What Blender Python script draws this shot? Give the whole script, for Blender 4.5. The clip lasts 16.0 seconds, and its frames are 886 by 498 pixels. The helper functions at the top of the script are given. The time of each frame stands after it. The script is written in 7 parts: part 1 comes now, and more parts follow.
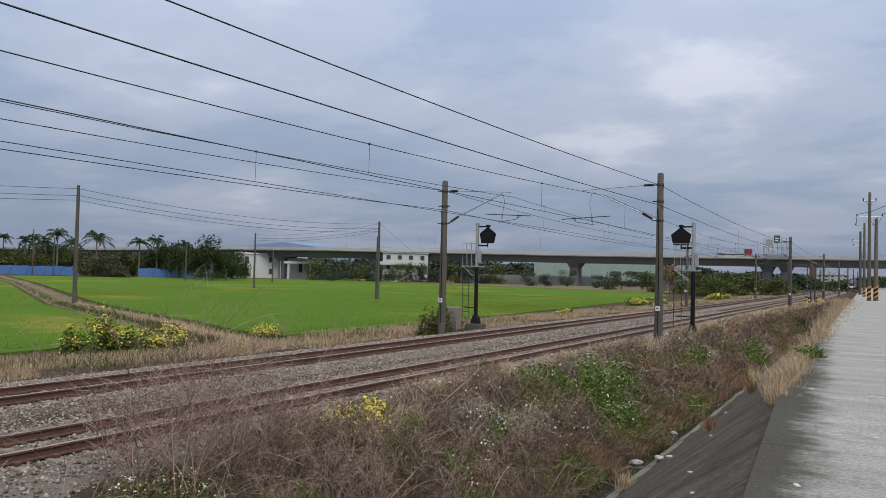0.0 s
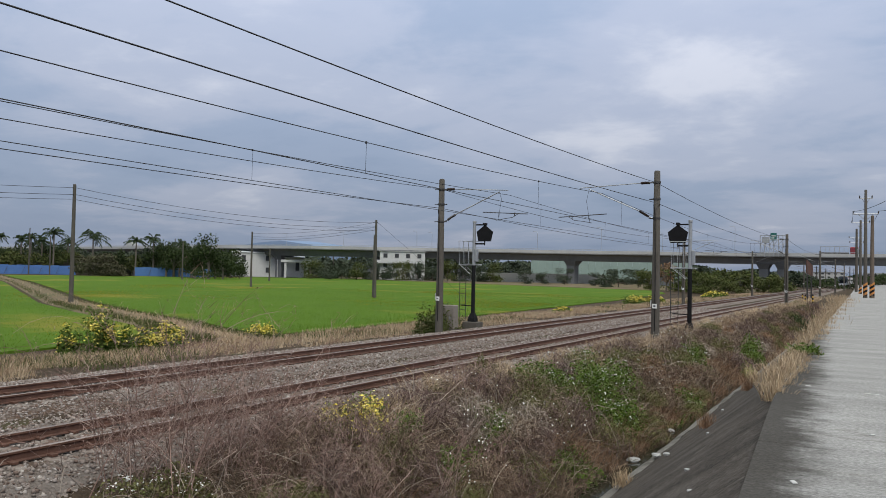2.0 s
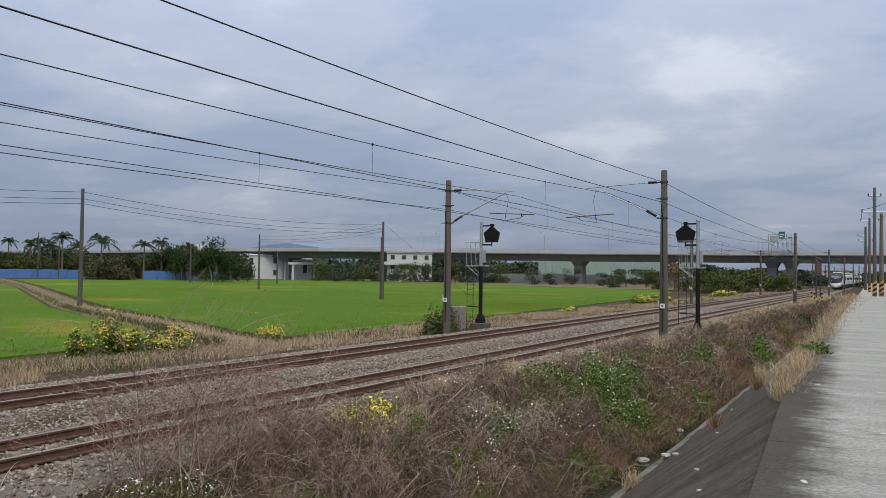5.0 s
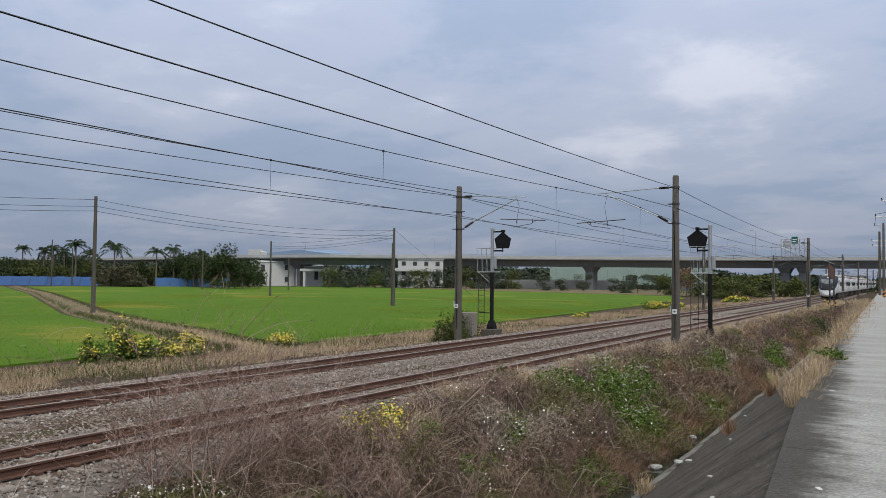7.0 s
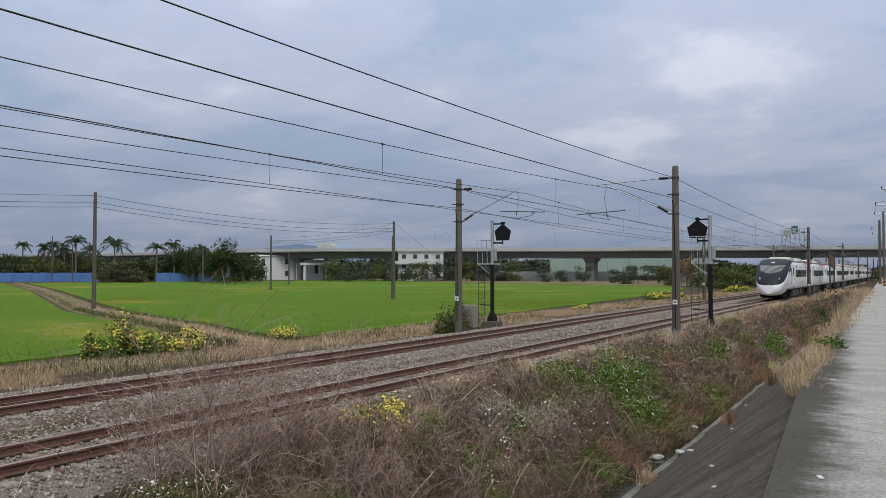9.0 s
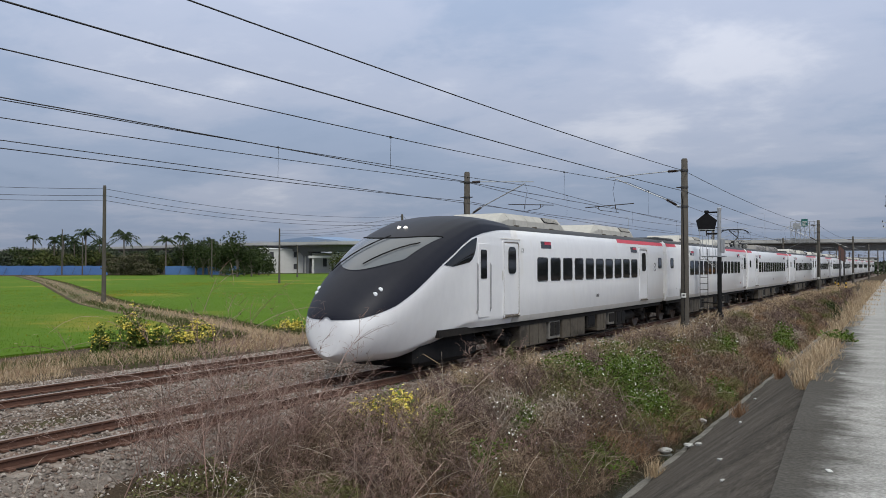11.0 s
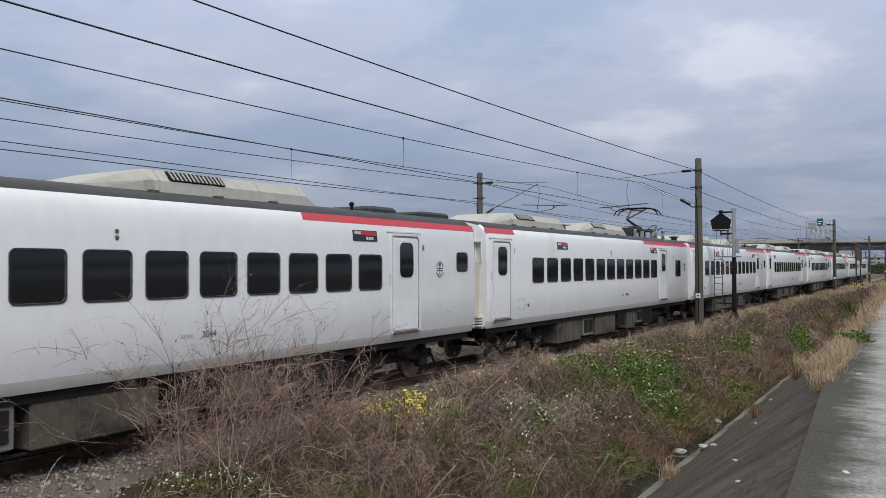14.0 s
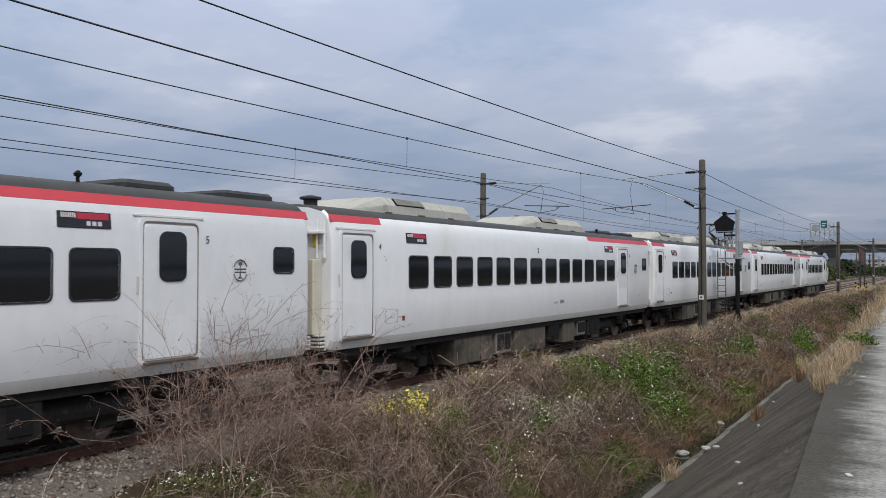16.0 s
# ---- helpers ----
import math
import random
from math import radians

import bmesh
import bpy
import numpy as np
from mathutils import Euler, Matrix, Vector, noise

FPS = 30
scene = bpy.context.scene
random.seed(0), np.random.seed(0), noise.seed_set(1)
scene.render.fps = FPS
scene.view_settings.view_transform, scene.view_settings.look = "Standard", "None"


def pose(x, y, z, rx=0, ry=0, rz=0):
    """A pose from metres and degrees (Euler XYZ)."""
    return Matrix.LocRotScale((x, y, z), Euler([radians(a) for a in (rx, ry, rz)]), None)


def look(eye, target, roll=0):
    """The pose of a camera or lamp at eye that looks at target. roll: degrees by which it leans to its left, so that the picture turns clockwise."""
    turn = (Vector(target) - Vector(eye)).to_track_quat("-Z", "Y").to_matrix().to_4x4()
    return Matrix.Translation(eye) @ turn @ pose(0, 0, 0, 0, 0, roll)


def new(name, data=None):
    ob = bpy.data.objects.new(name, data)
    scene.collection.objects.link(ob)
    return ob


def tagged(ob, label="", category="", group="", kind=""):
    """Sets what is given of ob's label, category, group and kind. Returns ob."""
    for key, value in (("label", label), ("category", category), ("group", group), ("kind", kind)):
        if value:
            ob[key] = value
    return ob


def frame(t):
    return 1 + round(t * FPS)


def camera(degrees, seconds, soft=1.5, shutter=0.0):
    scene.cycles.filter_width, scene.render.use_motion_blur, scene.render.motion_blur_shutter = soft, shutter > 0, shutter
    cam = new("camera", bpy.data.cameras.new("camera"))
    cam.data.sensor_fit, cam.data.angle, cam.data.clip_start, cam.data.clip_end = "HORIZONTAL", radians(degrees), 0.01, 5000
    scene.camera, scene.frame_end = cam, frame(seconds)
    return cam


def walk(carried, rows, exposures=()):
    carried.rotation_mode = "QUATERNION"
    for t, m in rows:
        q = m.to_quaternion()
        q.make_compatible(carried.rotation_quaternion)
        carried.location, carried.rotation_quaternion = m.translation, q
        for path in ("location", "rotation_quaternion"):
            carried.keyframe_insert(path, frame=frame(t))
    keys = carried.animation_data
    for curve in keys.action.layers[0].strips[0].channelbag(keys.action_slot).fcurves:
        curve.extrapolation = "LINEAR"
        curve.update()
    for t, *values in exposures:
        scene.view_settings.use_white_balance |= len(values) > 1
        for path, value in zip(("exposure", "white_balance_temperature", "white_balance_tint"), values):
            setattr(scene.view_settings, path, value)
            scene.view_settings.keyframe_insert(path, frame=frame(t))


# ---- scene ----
from collections import defaultdict

# ---------------------------------------------------------------- camera
EYE = (0.0, 0.0, 2.609)
cam = camera(57.47, 16.0, soft=0.5, shutter=0.02)
walk(cam, [(t, pose(*EYE, *turn)) for t, *turn in (
    (0, 91.73, -1.34, 28.83), (0.5, 91.90, -1.31, 28.77), (1, 91.86, -1.19, 28.72), (1.5, 91.75, -1.23, 28.71),
    (2, 91.61, -1.20, 28.62), (2.5, 91.50, -1.29, 28.70), (3, 91.47, -1.49, 28.75), (3.5, 91.42, -1.36, 28.76),
    (4, 91.47, -1.13, 28.79), (6.5, 92.15, -0.43, 29.62), (7, 92.12, -0.63, 29.92), (7.5, 92.07, -0.51, 29.96),
    (8, 91.98, -0.38, 29.93), (8.5, 91.80, -0.29, 29.90), (9, 91.60, -0.09, 29.94), (11.5, 91.05, -0.08, 30.82),
    (12, 91.07, -0.01, 31.15), (12.5, 91.11, -0.06, 31.28), (13, 91.14, -0.35, 31.37), (13.5, 91.15, -0.16, 31.43),
    (14, 91.17, 0.05, 31.44), (14.5, 91.19, 0.15, 31.52), (15, 91.26, 0.03, 31.57), (15.5, 91.30, -0.10, 31.66),
    (16, 91.19, -0.23, 31.66))], exposures=((0, 0.0), (16, 0.0)))

# ---------------------------------------------------------------- world and sun
SUN_ELEVATION, SUN_AZIMUTH = 48, 40  # degrees; azimuth from +y towards -x, behind the veil of cloud


def make_world():
    world = bpy.data.worlds.new("overcast_sky")
    scene.world = world
    world.use_nodes = True
    nt = world.node_tree
    nt.nodes.clear()
    n, link = nt.nodes.new, nt.links.new
    out, bg = n("ShaderNodeOutputWorld"), n("ShaderNodeBackground")
    sky = n("ShaderNodeTexSky")
    sky.sky_type, sky.sun_disc = "NISHITA", False
    sky.sun_elevation, sky.sun_rotation = radians(SUN_ELEVATION), radians(-140)
    sky.air_density, sky.dust_density = 1.4, 2.5
    dim = n("ShaderNodeMix")
    dim.data_type, dim.blend_type = "RGBA", "MULTIPLY"
    dim.inputs[0].default_value = 1
    dim.inputs[7].default_value = (0.10, 0.10, 0.10, 1)
    link(sky.outputs[0], dim.inputs[6])
    co = n("ShaderNodeTexCoord")
    sep = n("ShaderNodeSeparateXYZ")
    link(co.outputs["Generated"], sep.inputs[0])

    def mth(op, a, b=None):
        m = n("ShaderNodeMath")
        m.operation = op
        for i, v in enumerate((a, b)):
            if v is None:
                continue
            if isinstance(v, (int, float)):
                m.inputs[i].default_value = v
            else:
                link(v, m.inputs[i])
        return m.outputs[0]

    up = mth("MAXIMUM", sep.outputs[2], 0.0)
    lift = mth("ADD", up, 0.14)
    flat = n("ShaderNodeCombineXYZ")
    link(mth("DIVIDE", sep.outputs[0], lift), flat.inputs[0])
    link(mth("DIVIDE", sep.outputs[1], lift), flat.inputs[1])

    def clouds(scale, detail, rough, seed, stretch=(1, 1, 1)):
        mp = n("ShaderNodeMapping")
        mp.inputs["Location"].default_value = (seed, seed * 0.7, 0)
        mp.inputs["Scale"].default_value = stretch
        mp.inputs["Rotation"].default_value = (0, 0, radians(30))
        link(flat.outputs[0], mp.inputs[0])
        t = n("ShaderNodeTexNoise")
        t.inputs["Scale"].default_value, t.inputs["Detail"].default_value, t.inputs["Roughness"].default_value = scale, detail, rough
        t.inputs["Distortion"].default_value = 0.25
        link(mp.outputs[0], t.inputs["Vector"])
        return t.outputs[0]

    def ramp(v, *stops):
        r = n("ShaderNodeValToRGB")
        r.color_ramp.interpolation = "EASE"
        while len(r.color_ramp.elements) < len(stops):
            r.color_ramp.elements.new(0.5)
        for e, (at, c) in zip(r.color_ramp.elements, stops):
            e.position, e.color = at, (*c, 1)
        link(v, r.inputs[0])
        return r.outputs[0]

    big = clouds(0.50, 6, 0.52, 5.3, (1, 1.2, 1))
    fine = clouds(1.7, 7, 0.6, 8.4, (1, 1.1, 1))
    heap = mth("ADD", mth("MULTIPLY", big, 0.71), mth("MULTIPLY", fine, 0.29))
    veil = ramp(heap, (0.34, (0.228, 0.298, 0.428)), (0.46, (0.285, 0.352, 0.485)), (0.555, (0.372, 0.420, 0.54)), (0.66, (0.53, 0.56, 0.65)))
    high = mth("MAXIMUM", mth("SUBTRACT", up, 0.36), 0.0)
    grade = n("ShaderNodeCombineXYZ")  # an overcast dome is brightest, and whitest, overhead
    for i, gain in enumerate((1.75, 0.95, -0.75)):
        link(mth("ADD", mth("ADD", mth("MULTIPLY", up, 2.05), mth("MULTIPLY", high, gain)), 0.83), grade.inputs[i])
    bright = n("ShaderNodeMix")
    bright.data_type, bright.blend_type = "RGBA", "MULTIPLY"
    bright.inputs[0].default_value = 1
    link(veil, bright.inputs[6])
    link(grade.outputs[0], bright.inputs[7])
    mix = n("ShaderNodeMix")
    mix.data_type = "RGBA"
    mix.inputs[0].default_value = 0.93
    link(dim.outputs[2], mix.inputs[6])
    link(bright.outputs[2], mix.inputs[7])
    link(mix.outputs[2], bg.inputs[0])
    bg.inputs[1].default_value = 1.0
    link(bg.outputs[0], out.inputs[0])


make_world()
sun = new("sun", bpy.data.lights.new("sun", "SUN"))
sun.data.energy, sun.data.angle, sun.data.color = 2.05, radians(25), (1.0, 0.96, 0.9)
sun.matrix_world = look((0, 0, 50), (-28, 26, 0))

# ---------------------------------------------------------------- materials


def surface(name, dark, light, scale=3.0, rough=0.8, bump=0.3, fine=12.0, metal=0.0, stain=None, stain_scale=0.4, stain_at=0.6,
            stretch=(1, 1, 1), coat=0.0, random=0.0, depth=0.02, spec=0.5, verge=None, speck=0.0):
    """A two-scale mottled surface: coarse patches, fine grain with relief, and stains of their own colour."""
    m = bpy.data.materials.new(name)
    m.use_nodes = True
    nt = m.node_tree
    n, link = nt.nodes.new, nt.links.new
    b = nt.nodes["Principled BSDF"]
    co, mp = n("ShaderNodeTexCoord"), n("ShaderNodeMapping")
    mp.inputs["Scale"].default_value = stretch
    link(co.outputs["Object"], mp.inputs[0])

    def grain(s, detail=5):
        t = n("ShaderNodeTexNoise")
        t.inputs["Scale"].default_value, t.inputs["Detail"].default_value = s, detail
        t.inputs["Roughness"].default_value = 0.62
        link(mp.outputs[0], t.inputs["Vector"])
        return t.outputs[0]

    def even(s, detail=6):
        t = n("ShaderNodeTexNoise")
        t.inputs["Scale"].default_value, t.inputs["Detail"].default_value, t.inputs["Roughness"].default_value = s, detail, 0.7
        link(co.outputs["Object"], t.inputs["Vector"])
        return t.outputs[0]

    def mixed(kind, fac, a, c):
        x = n("ShaderNodeMix")
        x.data_type, x.blend_type = "RGBA", kind
        for i, v in ((0, fac), (6, a), (7, c)):
            if isinstance(v, tuple):
                x.inputs[i].default_value = (*v, 1)
            elif isinstance(v, (int, float)):
                x.inputs[i].default_value = v
            else:
                link(v, x.inputs[i])
        return x.outputs[2]

    def narrowed(v, lo, hi):
        r = n("ShaderNodeMapRange")
        r.inputs[1].default_value, r.inputs[2].default_value = lo, hi
        link(v, r.inputs[0])
        return r.outputs[0]

    coarse, small = grain(scale), grain(fine, 8)
    add = n("ShaderNodeMath")
    add.operation = "ADD"
    link(narrowed(coarse, 0.3, 0.7), add.inputs[0])
    link(narrowed(small, 0.25, 0.75), add.inputs[1])
    half = n("ShaderNodeMath")
    half.operation, half.inputs[1].default_value = "MULTIPLY", 0.5
    link(add.outputs[0], half.inputs[0])
    colour = mixed("MIX", half.outputs[0], dark, light)
    if stain:
        colour = mixed("MIX", narrowed(grain(stain_scale, 7), stain_at, stain_at + 0.12), colour, stain)
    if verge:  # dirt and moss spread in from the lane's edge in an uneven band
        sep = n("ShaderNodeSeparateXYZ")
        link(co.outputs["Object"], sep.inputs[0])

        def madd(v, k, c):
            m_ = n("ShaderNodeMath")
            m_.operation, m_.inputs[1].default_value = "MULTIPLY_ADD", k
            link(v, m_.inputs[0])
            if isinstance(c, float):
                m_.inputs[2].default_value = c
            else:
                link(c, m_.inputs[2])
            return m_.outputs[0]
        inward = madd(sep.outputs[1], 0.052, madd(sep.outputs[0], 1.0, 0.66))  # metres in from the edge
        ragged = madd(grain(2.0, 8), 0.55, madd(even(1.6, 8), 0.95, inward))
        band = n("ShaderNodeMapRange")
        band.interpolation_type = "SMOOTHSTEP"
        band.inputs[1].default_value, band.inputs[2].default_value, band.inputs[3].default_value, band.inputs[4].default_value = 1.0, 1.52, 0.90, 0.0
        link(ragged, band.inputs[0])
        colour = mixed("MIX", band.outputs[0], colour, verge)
    if speck:  # grit: fine dark pits and pale grains
        r = n("ShaderNodeMapRange")
        r.inputs[1].default_value, r.inputs[2].default_value, r.inputs[3].default_value, r.inputs[4].default_value = 0.36, 0.64, 1 - speck, 1 + speck
        link(even(26, 9), r.inputs[0])
        grit = n("ShaderNodeCombineXYZ")
        for i in range(3):
            link(r.outputs[0], grit.inputs[i])
        colour = mixed("MULTIPLY", 1.0, colour, grit.outputs[0])
    if random:
        info = n("ShaderNodeObjectInfo")
        hsv = n("ShaderNodeHueSaturation")
        link(narrowed(info.outputs["Random"], -1 / random / 2 + 0.5, 1 / random / 2 + 0.5), hsv.inputs["Value"])
        mr = hsv.inputs["Value"].links[0].from_node
        mr.inputs[1].default_value, mr.inputs[2].default_value, mr.inputs[3].default_value, mr.inputs[4].default_value = 0, 1, 1 - random, 1 + random
        link(colour, hsv.inputs["Color"])
        colour = hsv.outputs[0]
    link(colour, b.inputs["Base Color"])
    b.inputs["Roughness"].default_value, b.inputs["Metallic"].default_value = rough, metal
    b.inputs["Coat Weight"].default_value = coat
    b.inputs["Specular IOR Level"].default_value = spec
    if bump:
        bp = n("ShaderNodeBump")
        bp.inputs["Strength"].default_value, bp.inputs["Distance"].default_value = bump, depth
        link(small, bp.inputs["Height"])
        link(bp.outputs[0], b.inputs["Normal"])
    return m


def leafy(name, *colours, rough=0.75, through=0.15):
    """Leaves and stems: each island takes one of the colours."""
    m = bpy.data.materials.new(name)
    m.use_nodes = True
    nt = m.node_tree
    n, link = nt.nodes.new, nt.links.new
    b = nt.nodes["Principled BSDF"]
    geo, r = n("ShaderNodeNewGeometry"), n("ShaderNodeValToRGB")
    while len(r.color_ramp.elements) < len(colours):
        r.color_ramp.elements.new(0.5)
    for i, (e, c) in enumerate(zip(r.color_ramp.elements, colours)):
        e.position, e.color = i / max(1, len(colours) - 1), (*c, 1)
    link(geo.outputs["Random Per Island"], r.inputs[0])
    link(r.outputs[0], b.inputs["Base Color"])
    b.inputs["Roughness"].default_value = rough
    b.inputs["Specular IOR Level"].default_value = 0.1
    return m


def glass(name, tint=(0.012, 0.013, 0.015), rough=0.05):
    m = bpy.data.materials.new(name)
    m.use_nodes = True
    b = m.node_tree.nodes["Principled BSDF"]
    b.inputs["Base Color"].default_value = (*tint, 1)
    b.inputs["Roughness"].default_value, b.inputs["IOR"].default_value = rough, 1.5
    return m


def glow(name, colour, strength):
    m = bpy.data.materials.new(name)
    m.use_nodes = True
    b = m.node_tree.nodes["Principled BSDF"]
    b.inputs["Base Color"].default_value = (*colour, 1)
    b.inputs["Emission Color"].default_value = (*colour, 1)
    b.inputs["Emission Strength"].default_value = strength
    return m


M = {
    "soil": surface("soil_and_litter", (0.030, 0.022, 0.016), (0.095, 0.069, 0.047), 1.2, 0.95, 0.8, 14, stain=(0.07, 0.066, 0.03), stain_scale=0.5, stain_at=0.55, depth=0.05, spec=0.1),
    "field_soil": surface("field_margin", (0.10, 0.078, 0.048), (0.20, 0.16, 0.10), 0.5, 0.95, 0.6, 6, stain=(0.07, 0.085, 0.03), stain_scale=0.15, stain_at=0.55, depth=0.05, spec=0.1),
    "paddy": surface("young_rice", (0.060, 0.118, 0.009), (0.092, 0.165, 0.015), 0.12, 0.9, 0.9, 5.0, stain=(0.19, 0.185, 0.03), stain_scale=0.055, stain_at=0.54, depth=0.12, spec=0.08),
    "ballast": surface("ballast_bed", (0.10, 0.082, 0.07), (0.27, 0.235, 0.21), 3.0, 0.95, 1.0, 22, stain=(0.11, 0.075, 0.055), stain_scale=0.6, stain_at=0.52, depth=0.05, spec=0.1),
    "stone": surface("ballast_stone", (0.20, 0.18, 0.17), (0.45, 0.42, 0.40), 4, 0.9, 0.5, 20, random=0.3),
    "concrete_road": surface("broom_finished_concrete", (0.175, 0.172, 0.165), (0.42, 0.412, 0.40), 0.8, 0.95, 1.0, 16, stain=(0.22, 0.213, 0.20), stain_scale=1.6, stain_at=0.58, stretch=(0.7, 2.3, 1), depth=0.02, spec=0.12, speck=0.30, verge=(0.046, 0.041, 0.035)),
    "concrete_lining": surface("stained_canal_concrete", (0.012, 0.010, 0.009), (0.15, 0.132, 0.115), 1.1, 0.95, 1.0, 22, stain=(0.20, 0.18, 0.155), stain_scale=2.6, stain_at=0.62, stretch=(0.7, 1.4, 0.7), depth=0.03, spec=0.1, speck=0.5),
    "edge": surface("weathered_kerb_concrete", (0.095, 0.088, 0.078), (0.22, 0.21, 0.192), 1.0, 0.92, 0.6, 14, stain=(0.07, 0.064, 0.056), stain_scale=0.8, stain_at=0.5, stretch=(0.5, 1.6, 1), spec=0.2, speck=0.4),
    "pole": surface("weathered_spun_concrete", (0.060, 0.053, 0.044), (0.125, 0.113, 0.098), 1.5, 0.9, 0.4, 18, stretch=(1, 1, 0.3), spec=0.2),
    "sleeper": surface("grey_concrete_sleeper", (0.17, 0.14, 0.12), (0.30, 0.26, 0.23), 3, 0.9, 0.4, 18, stain=(0.12, 0.07, 0.05), stain_scale=2, stain_at=0.5),
    "rail": surface("rusty_rail", (0.055, 0.026, 0.018), (0.14, 0.065, 0.042), 3, 0.8, 0.4, 25),
    "rail_top": surface("worn_rail_head", (0.17, 0.12, 0.10), (0.36, 0.29, 0.25), 2, 0.45, 0.1, 20, metal=0.5, stretch=(1, 0.1, 1)),
    "steel": surface("galvanised_steel", (0.30, 0.31, 0.32), (0.46, 0.47, 0.48), 3, 0.5, 0.1, 14, metal=0.6),
    "dark_steel": surface("dark_weathered_steel", (0.035, 0.033, 0.032), (0.075, 0.07, 0.066), 3, 0.6, 0.2, 14, metal=0.4),
    "wire": surface("dark_wire", (0.018, 0.018, 0.020), (0.04, 0.04, 0.042), 3, 0.6, 0.0, 10, metal=0.3),
    "black": surface("black_paint", (0.007, 0.007, 0.008), (0.016, 0.016, 0.017), 3, 0.8, 0.1, 10, spec=0.15),
    "insulator": surface("brown_insulator", (0.02, 0.014, 0.012), (0.05, 0.035, 0.03), 4, 0.3, 0.0, 10),
    "white": surface("white_enamel", (0.72, 0.72, 0.74), (0.83, 0.83, 0.84), 0.5, 0.28, 0.03, 4, coat=0.3, stain=(0.70, 0.68, 0.65), stain_scale=0.5, stain_at=0.6, stretch=(1, 1, 0.5)),
    "skirt": surface("dusty_white_skirt", (0.50, 0.48, 0.45), (0.64, 0.62, 0.59), 0.8, 0.5, 0.05, 6, stretch=(1, 1, 0.4)),
    "roof_grey": surface("dark_grey_roof", (0.030, 0.031, 0.034), (0.055, 0.056, 0.060), 1.5, 0.6, 0.1, 8, spec=0.3),
    "nose_grey": surface("charcoal_gloss", (0.011, 0.012, 0.019), (0.017, 0.018, 0.027), 1, 0.45, 0.01, 6, spec=0.16),
    "unit": surface("dusty_beige_grey_metal", (0.33, 0.32, 0.295), (0.50, 0.485, 0.45), 1.0, 0.7, 0.05, 7, stain=(0.22, 0.20, 0.175), stain_scale=1.2, stain_at=0.6, spec=0.2),
    "unit_dark": surface("grimy_bare_metal", (0.13, 0.12, 0.112), (0.24, 0.225, 0.21), 1.0, 0.55, 0.05, 7, stain=(0.08, 0.072, 0.065), stain_scale=1.2, stain_at=0.58, spec=0.3),
    "red": surface("coral_red_stripe", (0.52, 0.035, 0.055), (0.62, 0.05, 0.07), 1, 0.4, 0.02, 5, coat=0.1),
    "gear": surface("grimy_underframe", (0.010, 0.009, 0.009), (0.030, 0.027, 0.024), 2, 0.85, 0.3, 12, stain=(0.07, 0.052, 0.036), stain_scale=1.5, stain_at=0.64, spec=0.2),
    "gearbox": surface("dusty_equipment_box", (0.062, 0.053, 0.043), (0.135, 0.117, 0.094), 1.5, 0.8, 0.2, 9, stain=(0.045, 0.039, 0.033), stain_scale=1.2, stain_at=0.55, spec=0.2),
    "pale_box": surface("dusty_pale_grey_box", (0.12, 0.115, 0.105), (0.23, 0.22, 0.20), 1.5, 0.8, 0.1, 9, stain=(0.10, 0.085, 0.07), stain_scale=1.2, stain_at=0.6, spec=0.2),
    "wheel": surface("worn_wheel_steel", (0.09, 0.06, 0.045), (0.24, 0.19, 0.15), 3, 0.5, 0.2, 12, metal=0.5),
    "glass": glass("tinted_window_glass"),
    "gasket": surface("black_rubber", (0.012, 0.012, 0.013), (0.025, 0.025, 0.026), 3, 0.6, 0.0, 10),
    "door_gap": surface("grimy_shaded_door_gap", (0.13, 0.10, 0.075), (0.24, 0.20, 0.165), 3, 0.8, 0.0, 8),
    "seam": surface("grey_seam", (0.33, 0.33, 0.34), (0.42, 0.42, 0.43), 2, 0.6, 0.0, 8),
    "cream": surface("cream_gangway_panel", (0.52, 0.49, 0.40), (0.63, 0.60, 0.50), 1.5, 0.6, 0.1, 8),
    "screen_red": glow("red_led_panel", (0.36, 0.02, 0.045), 0.18),
    "led_white": glow("white_led_text", (0.55, 0.5, 0.5), 0.12),
    "screen_black": surface("black_display_glass", (0.015, 0.013, 0.015), (0.03, 0.026, 0.03), 3, 0.2, 0.0, 8),
    "headlight": glow("lit_headlight", (1.0, 0.95, 0.85), 1.6),
    "mark": surface("dark_grey_lettering", (0.07, 0.07, 0.075), (0.10, 0.10, 0.105), 3, 0.6, 0.0, 8),
    "yellow_label": surface("yellow_warning_label", (0.65, 0.38, 0.02), (0.75, 0.45, 0.03), 3, 0.6, 0.0, 8),
    "tag_white": surface("white_number_plate", (0.6, 0.6, 0.58), (0.75, 0.75, 0.73), 3, 0.6, 0.0, 8),
    "viaduct": surface("viaduct_concrete", (0.128, 0.131, 0.135), (0.205, 0.21, 0.215), 0.08, 0.9, 0.2, 0.8, stretch=(1, 1, 0.3), spec=0.2),
    "parapet": surface("light_parapet_concrete", (0.30, 0.30, 0.29), (0.42, 0.42, 0.41), 0.2, 0.9, 0.2, 1.5),
    "wall_white": surface("painted_white_wall", (0.42, 0.42, 0.40), (0.58, 0.58, 0.56), 0.4, 0.85, 0.1, 3),
    "wall_grey": surface("rendered_grey_wall", (0.30, 0.30, 0.29), (0.44, 0.43, 0.41), 0.3, 0.9, 0.1, 3),
    "blue": surface("blue_sheet_hoarding", (0.045, 0.12, 0.31), (0.08, 0.18, 0.42), 0.3, 0.6, 0.1, 2),
